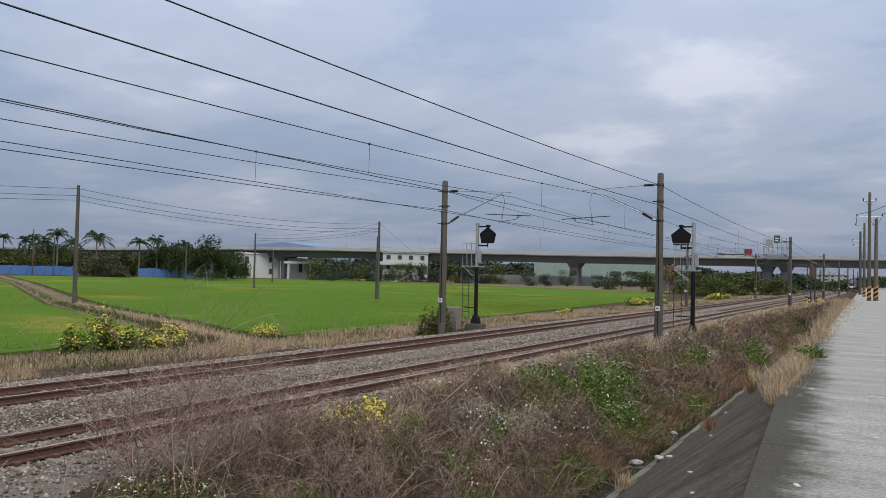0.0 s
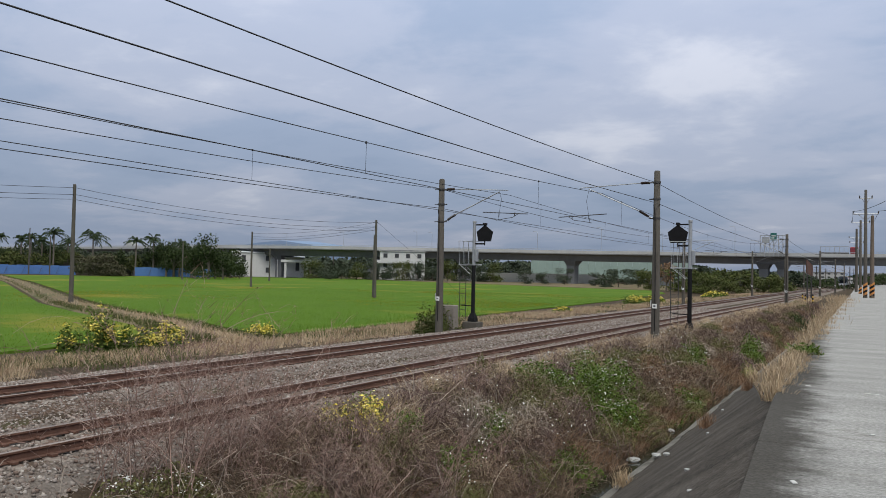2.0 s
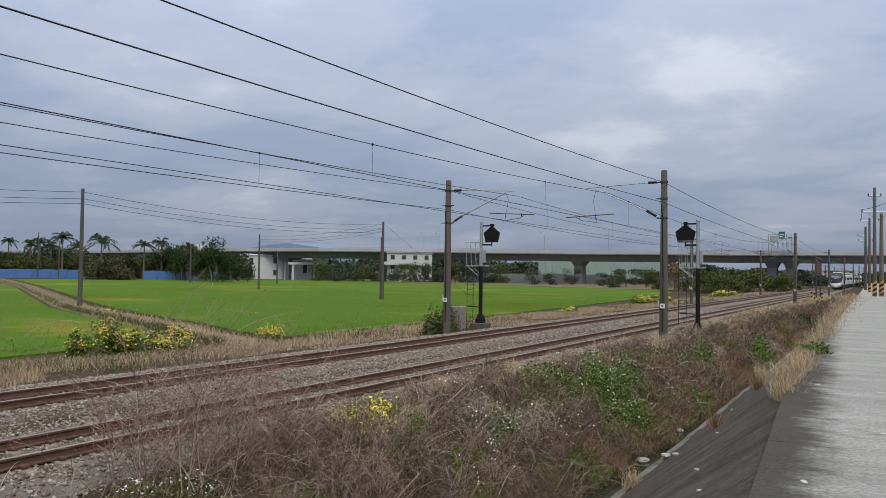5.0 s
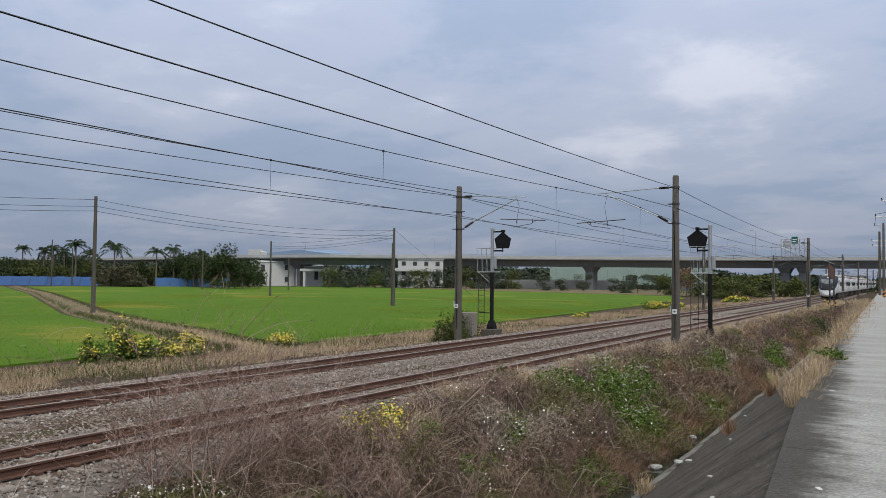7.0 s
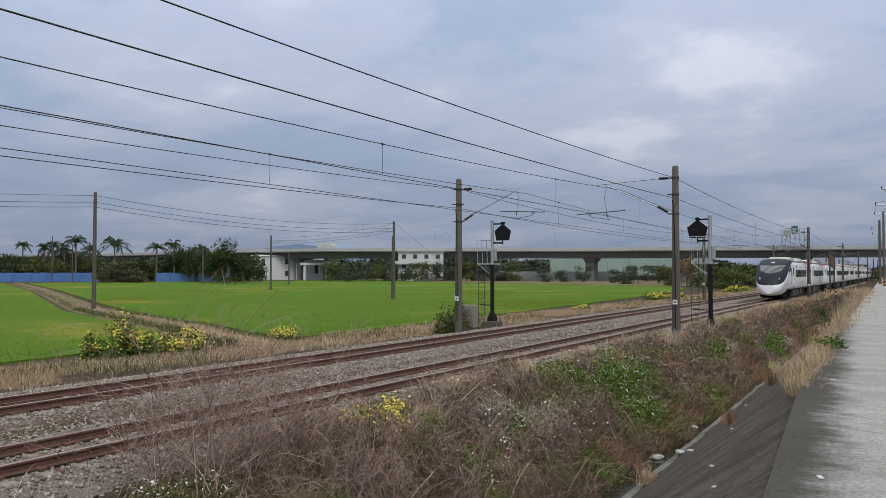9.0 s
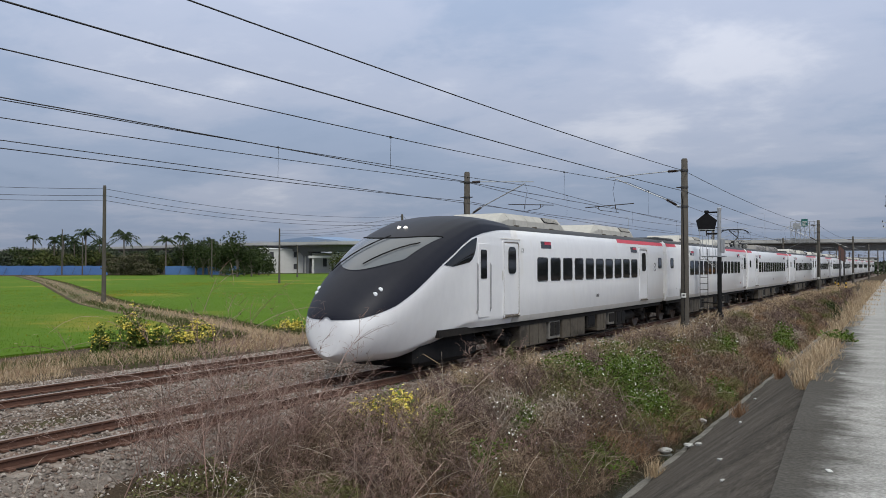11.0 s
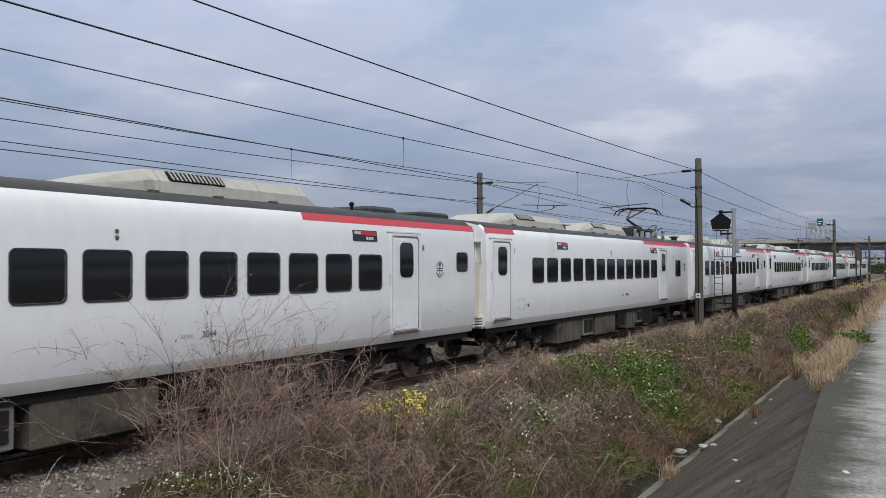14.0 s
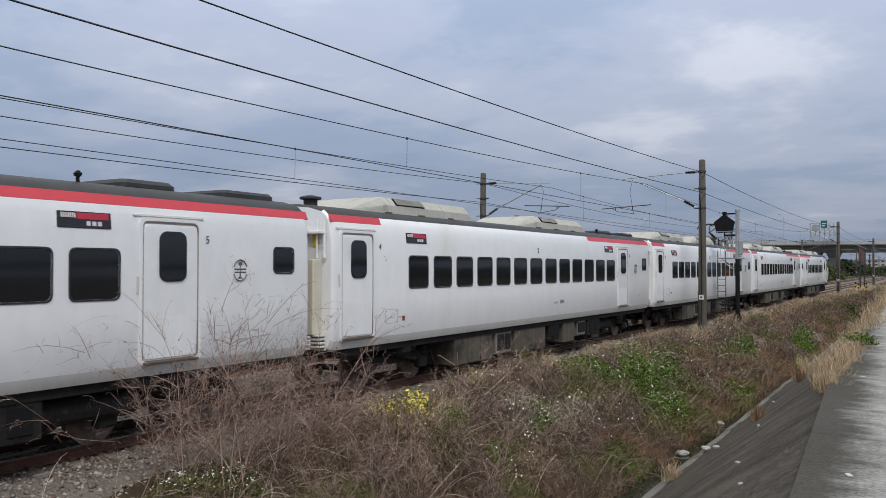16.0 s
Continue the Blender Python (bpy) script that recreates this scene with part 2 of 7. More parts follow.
    "noise_wall": surface("pale_green_noise_barrier", (0.20, 0.27, 0.24), (0.27, 0.35, 0.31), 0.2, 0.6, 0.05, 2),
    # the hill's base colour carries the blue of the distance haze
    "hill": surface("haze_coloured_hill", (0.20, 0.275, 0.40), (0.22, 0.295, 0.42), 0.01, 1.0, 0.0, 0.05, spec=0.0),
    "green_sign": surface("green_road_sign", (0.012, 0.095, 0.085), (0.02, 0.13, 0.115), 1, 0.5, 0.0, 4),
    "rust_sign": surface("rusty_brown_board", (0.06, 0.030, 0.022), (0.12, 0.06, 0.045), 1, 0.8, 0.1, 6),
    "stripe_yellow": surface("yellow_hazard_paint", (0.55, 0.33, 0.02), (0.70, 0.44, 0.05), 2, 0.7, 0.0, 8),
    "stripe_orange": surface("faded_orange_hazard_paint", (0.42, 0.15, 0.03), (0.56, 0.24, 0.06), 2, 0.8, 0.0, 8),
    "cabinet": surface("brown_grey_equipment_cabinet", (0.16, 0.14, 0.115), (0.24, 0.21, 0.18), 1.5, 0.7, 0.1, 9),
    "water": glass("stagnant_water", (0.018, 0.02, 0.014), 0.08),
    "roof_metal": surface("white_sheet_roof", (0.6, 0.61, 0.62), (0.75, 0.76, 0.77), 0.5, 0.5, 0.05, 3),
    "dry": leafy("dry_stems", (0.095, 0.062, 0.046), (0.21, 0.148, 0.108), (0.14, 0.094, 0.070), (0.34, 0.265, 0.19), (0.070, 0.046, 0.036), (0.17, 0.12, 0.088)),
    "straw": leafy("straw_grass", (0.38, 0.28, 0.17), (0.50, 0.39, 0.26), (0.30, 0.205, 0.125), (0.58, 0.48, 0.35)),
    "bleached": leafy("bleached_stems", (0.30, 0.25, 0.20), (0.40, 0.34, 0.28), (0.23, 0.18, 0.145)),
    "russet": leafy("russet_dry_grass", (0.19, 0.112, 0.068), (0.28, 0.175, 0.11), (0.14, 0.082, 0.052)),
    "leaf": leafy("green_weed_leaves", (0.045, 0.080, 0.014), (0.078, 0.125, 0.022), (0.12, 0.165, 0.036), (0.06, 0.10, 0.02)),
    "lime": leafy("light_green_leaves", (0.10, 0.17, 0.03), (0.16, 0.23, 0.045), (0.09, 0.14, 0.03)),
    "olive": leafy("olive_weed_leaves", (0.095, 0.10, 0.038), (0.15, 0.15, 0.062), (0.125, 0.10, 0.05), (0.10, 0.12, 0.035)),
    "yellow": leafy("yellow_flowers", (0.70, 0.55, 0.05), (0.82, 0.70, 0.16), (0.62, 0.52, 0.10), (0.80, 0.72, 0.30)),
    "daisy": leafy("white_daisies", (0.75, 0.75, 0.72), (0.85, 0.85, 0.80)),
    "tree": leafy("tree_leaves", (0.020, 0.032, 0.012), (0.034, 0.052, 0.017), (0.050, 0.066, 0.024), (0.026, 0.040, 0.014)),
    "scrub": leafy("scrub_leaves", (0.048, 0.066, 0.018), (0.080, 0.102, 0.028), (0.070, 0.078, 0.028), (0.115, 0.115, 0.045)),
    "grey_scrub": leafy("bare_brush_twigs", (0.085, 0.075, 0.05), (0.11, 0.10, 0.065), (0.07, 0.07, 0.04), (0.055, 0.065, 0.03)),
    "palm": leafy("palm_fronds", (0.022, 0.038, 0.018), (0.038, 0.058, 0.026), (0.055, 0.068, 0.034)),
    "bark": surface("grey_bark", (0.09, 0.075, 0.06), (0.18, 0.155, 0.13), 2, 0.95, 0.5, 12),
}
M["rice"] = leafy("rice_blades", (0.052, 0.11, 0.008), (0.075, 0.15, 0.012), (0.10, 0.17, 0.018), (0.062, 0.125, 0.009))

# ---------------------------------------------------------------- mesh helpers


class Shape:
    """Collects faces; each call adds a solid. Faces keep a material slot."""

    def __init__(self):
        self.v, self.f, self.m = [], [], []

    def add(self, verts, faces, slot=0):
        o = len(self.v)
        self.v += [tuple(p) for p in verts]
        self.f += [tuple(i + o for i in f) for f in faces]
        self.m += [slot] * len(faces)
        return self

    def box(self, x0, x1, y0, y1, z0, z1, slot=0):
        return self.add([(x, y, z) for z in (z0, z1) for x, y in ((x0, y0), (x1, y0), (x1, y1), (x0, y1))],
                        [(3, 2, 1, 0), (4, 5, 6, 7), (0, 1, 5, 4), (1, 2, 6, 5), (2, 3, 7, 6), (3, 0, 4, 7)], slot)

    def slab(self, x0, x1, y0, y1, z0, z1, b=0.02, slot=0):
        """A box with chamfered upright and top edges."""
        ring = lambda i, z: [(x0 + i + b, y0 + i, z), (x1 - i - b, y0 + i, z), (x1 - i, y0 + i + b, z), (x1 - i, y1 - i - b, z),
                             (x1 - i - b, y1 - i, z), (x0 + i + b, y1 - i, z), (x0 + i, y1 - i - b, z), (x0 + i, y0 + i + b, z)]
        return self.stack([ring(b, z0), ring(0, z0 + b), ring(0, z1 - b), ring(b, z1)], slot)

    def stack(self, rings, slot=0, caps=True):
        k = len(rings[0])
        faces = [(r * k + i, r * k + (i + 1) % k, (r + 1) * k + (i + 1) % k, (r + 1) * k + i) for r in range(len(rings) - 1) for i in range(k)]
        if caps:
            faces += [tuple(reversed(range(k))), tuple(range((len(rings) - 1) * k, len(rings) * k))]
        return self.add([p for r in rings for p in r], faces, slot)

    def tube(self, pts, r, n=6, slot=0, caps=True):
        pts = [Vector(p) for p in pts]
        rs = r if isinstance(r, (list, tuple)) else [r] * len(pts)
        rings = []
        for i, p in enumerate(pts):
            d = (pts[min(i + 1, len(pts) - 1)] - pts[max(i - 1, 0)]).normalized()
            a = d.cross(Vector((0, 0, 1)) if abs(d.z) < 0.9 else Vector((1, 0, 0))).normalized()
            b = d.cross(a)
            rings.append([p + rs[i] * (math.cos(2 * math.pi * k / n) * a - math.sin(2 * math.pi * k / n) * b) for k in range(n)])
        return self.stack(rings, slot, caps)

    def lathe(self, profile, at=(0, 0, 0), n=12, slot=0, axis="z"):
        """profile: (radius, height) from the bottom up."""
        rings = []
        for r, z in profile:
            ring = []
            for k in range(n):
                c, s = r * math.cos(2 * math.pi * k / n), r * math.sin(2 * math.pi * k / n)
                p = {"z": (c, s, z), "x": (z, c, s), "y": (s, z, c)}[axis]
                ring.append((p[0] + at[0], p[1] + at[1], p[2] + at[2]))
            rings.append(ring)
        return self.stack(rings, slot)

    def prism(self, outline, y0, y1, slot=0):
        """An (x, z) outline pushed along y."""
        return self.stack([[(x, y0, z) for x, z in outline], [(x, y1, z) for x, z in outline]], slot)

    def mesh(self, name, *materials):
        me = bpy.data.meshes.new(name)
        me.from_pydata(self.v, [], self.f)
        for m in materials:
            me.materials.append(m)
        me.polygons.foreach_set("material_index", self.m)
        bm = bmesh.new()
        bm.from_mesh(me)
        bmesh.ops.recalc_face_normals(bm, faces=bm.faces)
        bm.to_mesh(me)
        bm.free()
        return me


def smooth(me, angle=40):
    me.polygons.foreach_set("use_smooth", [True] * len(me.polygons))
    me.set_sharp_from_angle(angle=radians(angle))
    return me


def part(name, shape, material, parent, label="", soft=False):
    """Links a shape (or a mesh that is shared) as one part under a thing or a part."""
    mats = material if isinstance(material, (list, tuple)) else [material]
    me = shape.mesh(name, *mats) if isinstance(shape, Shape) else shape
    if soft:
        smooth(me)
    ob = new(name, me)
    ob.parent = parent
    return tagged(ob, label)


def thing(name, label, category, at=None, group="", kind=""):
    ob = new(name)
    ob.empty_display_size = 0.3
    if at is not None:
        ob.matrix_world = at
    return tagged(ob, label, category, group, kind)


def solid(name, shape, material, label, category, kind="", group="", at=None, soft=False):
    mats = material if isinstance(material, (list, tuple)) else [material]
    me = shape.mesh(name, *mats)
    if soft:
        smooth(me)
    ob = new(name, me)
    if at is not None:
        ob.matrix_world = at
    return tagged(ob, label, category, group, kind)


def bulk(name, verts, faces, material):
    """One large mesh from arrays of points and of triangles or quads."""
    verts, faces = np.asarray(verts, np.float32), np.asarray(faces, np.int32)
    me = bpy.data.meshes.new(name)
    k = faces.shape[1]
    me.vertices.add(len(verts))
    me.vertices.foreach_set("co", verts.ravel())
    me.loops.add(faces.size)
    me.loops.foreach_set("vertex_index", faces.ravel())
    me.polygons.add(len(faces))
    me.polygons.foreach_set("loop_start", np.arange(0, faces.size, k, dtype=np.int32))
    me.update(calc_edges=True)
    me.materials.append(material)
    return new(name, me)


# ---------------------------------------------------------------- the lie of the land
FAR_TRACK, NEAR_TRACK = -15.65, -11.12
HALF_GAUGE = 0.572
FIELD_Z, ROAD_Z, WATER_Z = -0.9, 1.0, -1.62


def bend(y):
    """The line swings very slightly to the field side in the distance."""
    u = y - 95
    return -0.0068 * 0.5 * (u + np.sqrt(u * u + 1600))


def road_edge(y):
    return np.interp(y, (-60, 0, 6.3, 11.6, 20, 66, 140, 400), (-0.2, -0.50, -0.93, -1.30, -1.62, -2.55, -4.15, -9.6))


def canal_foot(y):
    return -4.35 - 0.012 * np.clip(y, -60, 400)


def lump(x, y, s, seed=0.0):
    return noise.noise(Vector((x * s + seed, y * s - seed, seed)))


PROFILE_X = (-400, -27.0, -24.5, -21.0, -18.9, -17.6, -9.55, -8.6, -7.9, -6.6, -5.3, -4.9)
PROFILE_Z = (-1.0, -1.0, -0.80, -0.62, -0.52, -0.22, -0.22, -0.36, -0.28, -0.75, -1.55, -1.75)


def bank_z(x, y):
    """Height of the ground on the railway's side of the canal."""
    return float(np.interp(x - bend(y), PROFILE_X, PROFILE_Z))


def make_ground():
    ys = np.concatenate([np.linspace(-60, 0, 13)[:-1], np.linspace(0, 60, 121)[:-1], np.linspace(60, 160, 51)[:-1], np.linspace(160, 500, 18), [800, 1500, 3000, 4800]])
    xs = np.concatenate([[-4800, -2500, -1200, -600], np.linspace(-400, -60, 8)[:-1], np.linspace(-60, -27, 12)[:-1], np.linspace(-27, -4.9, 90), [-3.9, -3.3, 8.0, 40, 120, 600, 2500, 4800]])
    verts, faces = [], []
    for y in ys:
        for x in xs:
            if x <= -4.9 and x > -4000:
                z = bank_z(x + bend(y), y)
                amp = 0.0 if -20.6 < x < -9.3 else (0.10 if x > -27 else 0.03)
                z += amp * (lump(x, y, 0.7) + 0.6 * lump(x, y, 2.1, 5))
                px = x + float(bend(y))
            else:
                z = -1.75 if x < -3.5 and x > -4.5 else (-1.9 if -3.5 <= x < 10 else -1.0)
                px = x
            verts.append((px, y, z))
    k = len(xs)
    for j in range(len(ys) - 1):
        for i in range(k - 1):
            faces.append((j * k + i, j * k + i + 1, (j + 1) * k + i + 1, (j + 1) * k + i))
    ob = bulk("ground", verts, faces, M["soil"])
    ob.data.polygons.foreach_set("use_smooth", [True] * len(ob.data.polygons))
    tagged(ob, "brown earth covered in dry plant litter", "ground", kind="structure")


def strip(name, left, right, ys, z_left, z_right, thick, material, label, category):
    """A long slab between two edges that are functions of y."""
    s = Shape()
    rings = [[(left(y), y, z_left), (right(y), y, z_right), (right(y), y, z_right - thick), (left(y), y, z_left - thick)] for y in ys]
    s.stack(rings)
    return solid(name, s, material, label, category, "structure")


def make_road():
    ys = list(np.linspace(-40, 60, 41)) + [80, 110, 150, 200, 260, 330, 420]
    # cast bays with open joints across the road
    joints = [-40, -14, 2.2, 8.6, 15.2, 21.6, 28.2, 34.6, 41, 47.5, 54, 62, 75, 95, 130, 180, 260, 420]
    road = thing("road", "grey broom-finished concrete lane cast in bays", "road", kind="structure")
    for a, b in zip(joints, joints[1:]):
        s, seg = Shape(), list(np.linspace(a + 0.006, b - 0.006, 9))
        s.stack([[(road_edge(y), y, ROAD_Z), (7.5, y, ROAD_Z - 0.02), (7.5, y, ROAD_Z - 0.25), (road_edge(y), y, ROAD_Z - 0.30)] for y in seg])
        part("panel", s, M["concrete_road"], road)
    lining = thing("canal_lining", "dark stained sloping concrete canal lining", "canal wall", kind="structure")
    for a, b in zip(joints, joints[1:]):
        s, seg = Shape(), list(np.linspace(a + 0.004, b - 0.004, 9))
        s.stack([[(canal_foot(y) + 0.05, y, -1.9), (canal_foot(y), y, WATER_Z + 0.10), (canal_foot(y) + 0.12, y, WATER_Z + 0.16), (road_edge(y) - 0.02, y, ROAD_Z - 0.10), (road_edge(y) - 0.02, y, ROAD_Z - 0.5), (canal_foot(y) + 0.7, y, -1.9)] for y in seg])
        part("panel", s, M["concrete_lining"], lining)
        s = Shape()
        s.stack([[(canal_foot(y) - 0.05, y, WATER_Z - 0.1), (canal_foot(y) - 0.04, y, WATER_Z + 0.13 + 0.02 * math.sin(5 * y)), (canal_foot(y) + 0.10, y, WATER_Z + 0.20 + 0.02 * math.sin(3 * y)), (canal_foot(y) + 0.19 + 0.04 * math.sin(2.3 * y), y, WATER_Z + 0.235), (canal_foot(y) + 0.2, y, WATER_Z - 0.1)] for y in seg])
        part("footing", s, M["edge"], lining, "paler worn concrete footing at the waterline")
    s = Shape()
    s.stack([[(-6.2 + bend(y), y, WATER_Z), (canal_foot(y) + 0.03, y, WATER_Z), (canal_foot(y) + 0.03, y, WATER_Z - 0.02), (-6.2 + bend(y), y, WATER_Z - 0.02)] for y in ys])
    solid("water", s, M["water"], "dark stagnant water in the narrow ditch", "water", "structure")
    s = Shape()
    s.stack([[(7.5, y, ROAD_Z - 0.03), (60, y, ROAD_Z - 0.3), (60, y, -1.2), (7.5, y, -1.2)] for y in ys])
    solid("verge", s, M["soil"], "bare earth beyond the lane", "ground", "structure")


# ---------------------------------------------------------------- the railway
RAIL = [(-0.062, -0.153), (0.062, -0.153), (0.062, -0.140), (0.014, -0.122), (0.010, -0.050), (0.034, -0.034), (0.034, -0.006), (0.028, 0.0),
        (-0.028, 0.0), (-0.034, -0.006), (-0.034, -0.034), (-0.010, -0.050), (-0.014, -0.122), (-0.062, -0.140)]
TRACK_YS = [-45, -30, -15] + list(np.linspace(0, 150, 31)) + [165, 180, 200, 220, 240, 260, 290, 320, 360, 420, 500, 650, 900, 1400]


def make_track(centre, name, label):
    track = thing(name, label, "railway track", kind="structure")
    for side in (-1, 1):
        s = Shape()
        k = len(RAIL)
        s.stack([[(centre + side * HALF_GAUGE + bend(y) + x, y, z) for x, z in RAIL] for y in TRACK_YS])
        for i, f in enumerate(s.f):
            if len(f) == 4 and f[0] % k in (6, 7, 8):
                s.m[i] = 1
        part("rail", s, [M["rail"], M["rail_top"]], track)
    one = Shape().slab(-1.0, 1.0, -0.12, 0.12, -0.36, -0.163, 0.02).mesh("sleeper", M["sleeper"])
    clip = Shape().box(-0.075, 0.075, -0.05, 0.05, -0.153, -0.12).mesh("clip", M["rail"])
    y = -8.0
    count = 0
    while y < 120:
        ob = new("sleeper", one)
        ob.parent = track
        ob.location = (centre + bend(y) + random.uniform(-0.01, 0.01), y, random.uniform(-0.008, 0.004))
        if y < 40:
            for side in (-1, 1):
                for d in (-0.09, 0.09):
                    c = new("clip", clip)
                    c.parent = track
                    c.location = (centre + bend(y) + side * HALF_GAUGE + d, y, 0)
        y += 0.6
        count += 1
    return track


def make_ballast():
    bed = Shape()
    outline = [(-20.7, -0.66), (-19.7, -0.485), (-17.55, -0.20), (-16.9, -0.185), (-14.3, -0.185), (-13.4, -0.24), (-12.4, -0.185), (-9.9, -0.185), (-9.3, -0.22), (-8.2, -0.62), (-8.2, -0.9), (-20.7, -0.9)]
    bed.stack([[(x + bend(y), y, z) for x, z in outline] for y in TRACK_YS])
    solid("ballast_bed", bed, M["ballast"], "grey crushed-stone ballast under both tracks", "ballast", "structure")
    # loose stones, thick near the lane and thinner away
    rng = np.random.default_rng(5)
    base = np.array([(1, 0, 0), (-1, 0, 0), (0, 1, 0), (0, -1, 0), (0, 0, 1), (0, 0, -1)], float)
    tri = np.array([(0, 2, 4), (2, 1, 4), (1, 3, 4), (3, 0, 4), (2, 0, 5), (1, 2, 5), (3, 1, 5), (0, 3, 5)])
    n = 95000
    y = np.concatenate([rng.uniform(1, 30, int(n * 0.62)), rng.uniform(30, 75, n - int(n * 0.62))])
    x = rng.uniform(-20.5, -8.7, n)
    top = np.interp(x, [p[0] for p in outline[:10]], [p[1] for p in outline[:10]])
    size = rng.uniform(0.018, 0.046, n) * np.where(y > 30, 1.35, 1.0)
    on_rail = np.min(np.abs(x[:, None] - np.array([FAR_TRACK - HALF_GAUGE, FAR_TRACK + HALF_GAUGE, NEAR_TRACK - HALF_GAUGE, NEAR_TRACK + HALF_GAUGE])), axis=1) < 0.09
    z = top + size * rng.uniform(-0.2, 0.6, n) - np.where(on_rail, 0.1, 0)
    pts = base[None] * (size[:, None, None] * rng.uniform(0.6, 1.25, (n, 6, 1))) + rng.normal(0, 0.008, (n, 6, 3))
    a = rng.uniform(0, 6.28, n)
    c, s = np.cos(a)[:, None], np.sin(a)[:, None]
    px, py, pz = pts[..., 0], pts[..., 1], pts[..., 2] * 0.8
    px, pz = px * 0.87 - pz * 0.5, px * 0.5 + pz * 0.87
    verts = np.stack([px * c - py * s + (x + bend(y))[:, None], px * s + py * c + y[:, None], pz + z[:, None]], -1).reshape(-1, 3)
    faces = (tri[None] + 6 * np.arange(n)[:, None, None]).reshape(-1, 3)
    ob = bulk("ballast_stones", verts, faces, M["stone_isle"])
    tagged(ob, "loose grey and brown ballast stones", "ballast", kind="stuff")


M["stone_isle"] = leafy("ballast_stones", (0.115, 0.086, 0.07), (0.29, 0.255, 0.23), (0.19, 0.148, 0.125), (0.42, 0.385, 0.355), (0.145, 0.098, 0.078), (0.25, 0.21, 0.185), rough=0.9)


def insulator(s, a, b, r=0.07, n=9, slot=0):
    """A ribbed insulator between two points."""
    a, b = Vector(a), Vector(b)
    pts, rs = [], []
    for i in range(2 * n + 1):
        pts.append(a.lerp(b, i / (2 * n)))
        rs.append(r if i % 2 else r * 0.55)
    s.tube(pts, rs, 10, slot)


def make_mast(x, y, arm, height, contact, name_side):
    """A concrete overhead-line mast with its cantilever; arm: +1 or -1, the way it reaches."""
    mast = thing("catenary_mast", "round grey concrete overhead-line mast with steel cantilever", "catenary mast", pose(x, y, 0), "overhead-line masts")
    s = Shape().lathe([(0.19, -0.7), (0.185, 0.5), (0.135, height - 0.05), (0.10, height)], n=14)
    part("pole", s, M["pole"], mast, soft=True)
    for z in (height - 0.52, height - 1.25, height - 2.1):
        s = Shape()
        s.lathe([(0.16, z - 0.05), (0.165, z), (0.16, z + 0.05)], n=14)
        s.tube([(0.14 * arm, 0, z), (0.3 * arm, 0, z)], 0.03)
        s.tube([(-0.12, -0.05, z), (-0.12 - 0.22, -0.05, z)], 0.022)
        part("clamp", s, M["dark_steel"], mast)
    top, low, hook = height - 0.52, height - 2.12, arm * 3.1
    s = Shape()
    insulator(s, (arm * 0.3, 0, top), (arm * 0.72, 0, top + 0.0))
    part("insulator", s, M["insulator"], mast, "dark brown ribbed insulator", soft=True)
    s = Shape()
    insulator(s, (arm * 0.34, 0, low + 0.1), (arm * 0.78, 0, low + 0.36))
    part("insulator", s, M["insulator"], mast, "dark brown ribbed insulator", soft=True)
    s = Shape().tube([(arm * 0.7, 0, top), (hook + arm * 0.45, 0, top - 0.14)], 0.022)
    part("top_tube", s, M["steel"], mast)
    s = Shape().tube([(arm * 0.76, 0, low + 0.35), (hook, 0, top - 0.2)], 0.026)
    s.tube([(arm * 0.14, 0, low), (arm * 0.4, 0, low + 0.13)], 0.03)
    part("diagonal_tube", s, M["steel"], mast)
    k = (contact + 0.32)
    s = Shape().tube([(arm * 2.25, 0, k + 0.1), (arm * 4.55, 0, k - 0.02)], 0.022)
    for q in (3.1, 3.9):
        s.tube([(arm * q, 0, k - 0.12), (arm * q, 0, k + 0.05)], 0.02)
    part("registration_tube", s, M["dark_steel"], mast)
    s = Shape().tube([(arm * 4.05, 0, k - 0.02), (arm * 3.8, 0, k - 0.17), (arm * 3.4, 0, k - 0.22), (arm * 2.95, 0, contact + 0.02)], 0.014)
    part("steady_arm", s, M["dark_steel"], mast)
    s = Shape().tube([(hook, 0, top - 0.2), (hook + 0.12 * arm, 0, k + 0.7), (arm * 3.05, 0, contact + 0.05)], 0.008)
    part("jumper_wire", s, M["wire"], mast)
    s = Shape().slab(-0.21, -0.19, -0.09, 0.09, 1.25, 1.55, 0.004).slab(-0.1, 0.1, -0.215, -0.19, 1.2, 1.4, 0.004)
    part("number_plate", s, M["tag_white"], mast, "small white plate with an illegible number")
    s = Shape().box(-0.05, 0.05, -0.219, -0.216, 1.27, 1.34)
    part("lettering", s, M["mark"], mast)
    s = Shape().tube([(0.02, -0.2, 0.2), (0.02, -0.185, 2.5), (-0.03, -0.165, height - 2.0), (-0.1, -0.15, height - 1.5)], 0.016)
    part("earth_cable", s, M["black"], mast)
    return mast


MASTS = [-22, 35.0, 90, 144, 198, 252, 306, 360]


def sag(y, ys, support, dip):
    """Height of a messenger wire between its masts."""
    for a, b in zip(ys, ys[1:]):
        if a <= y <= b:
            u = (y - a) / (b - a)
            return support - 4 * dip * u * (1 - u)
    return support


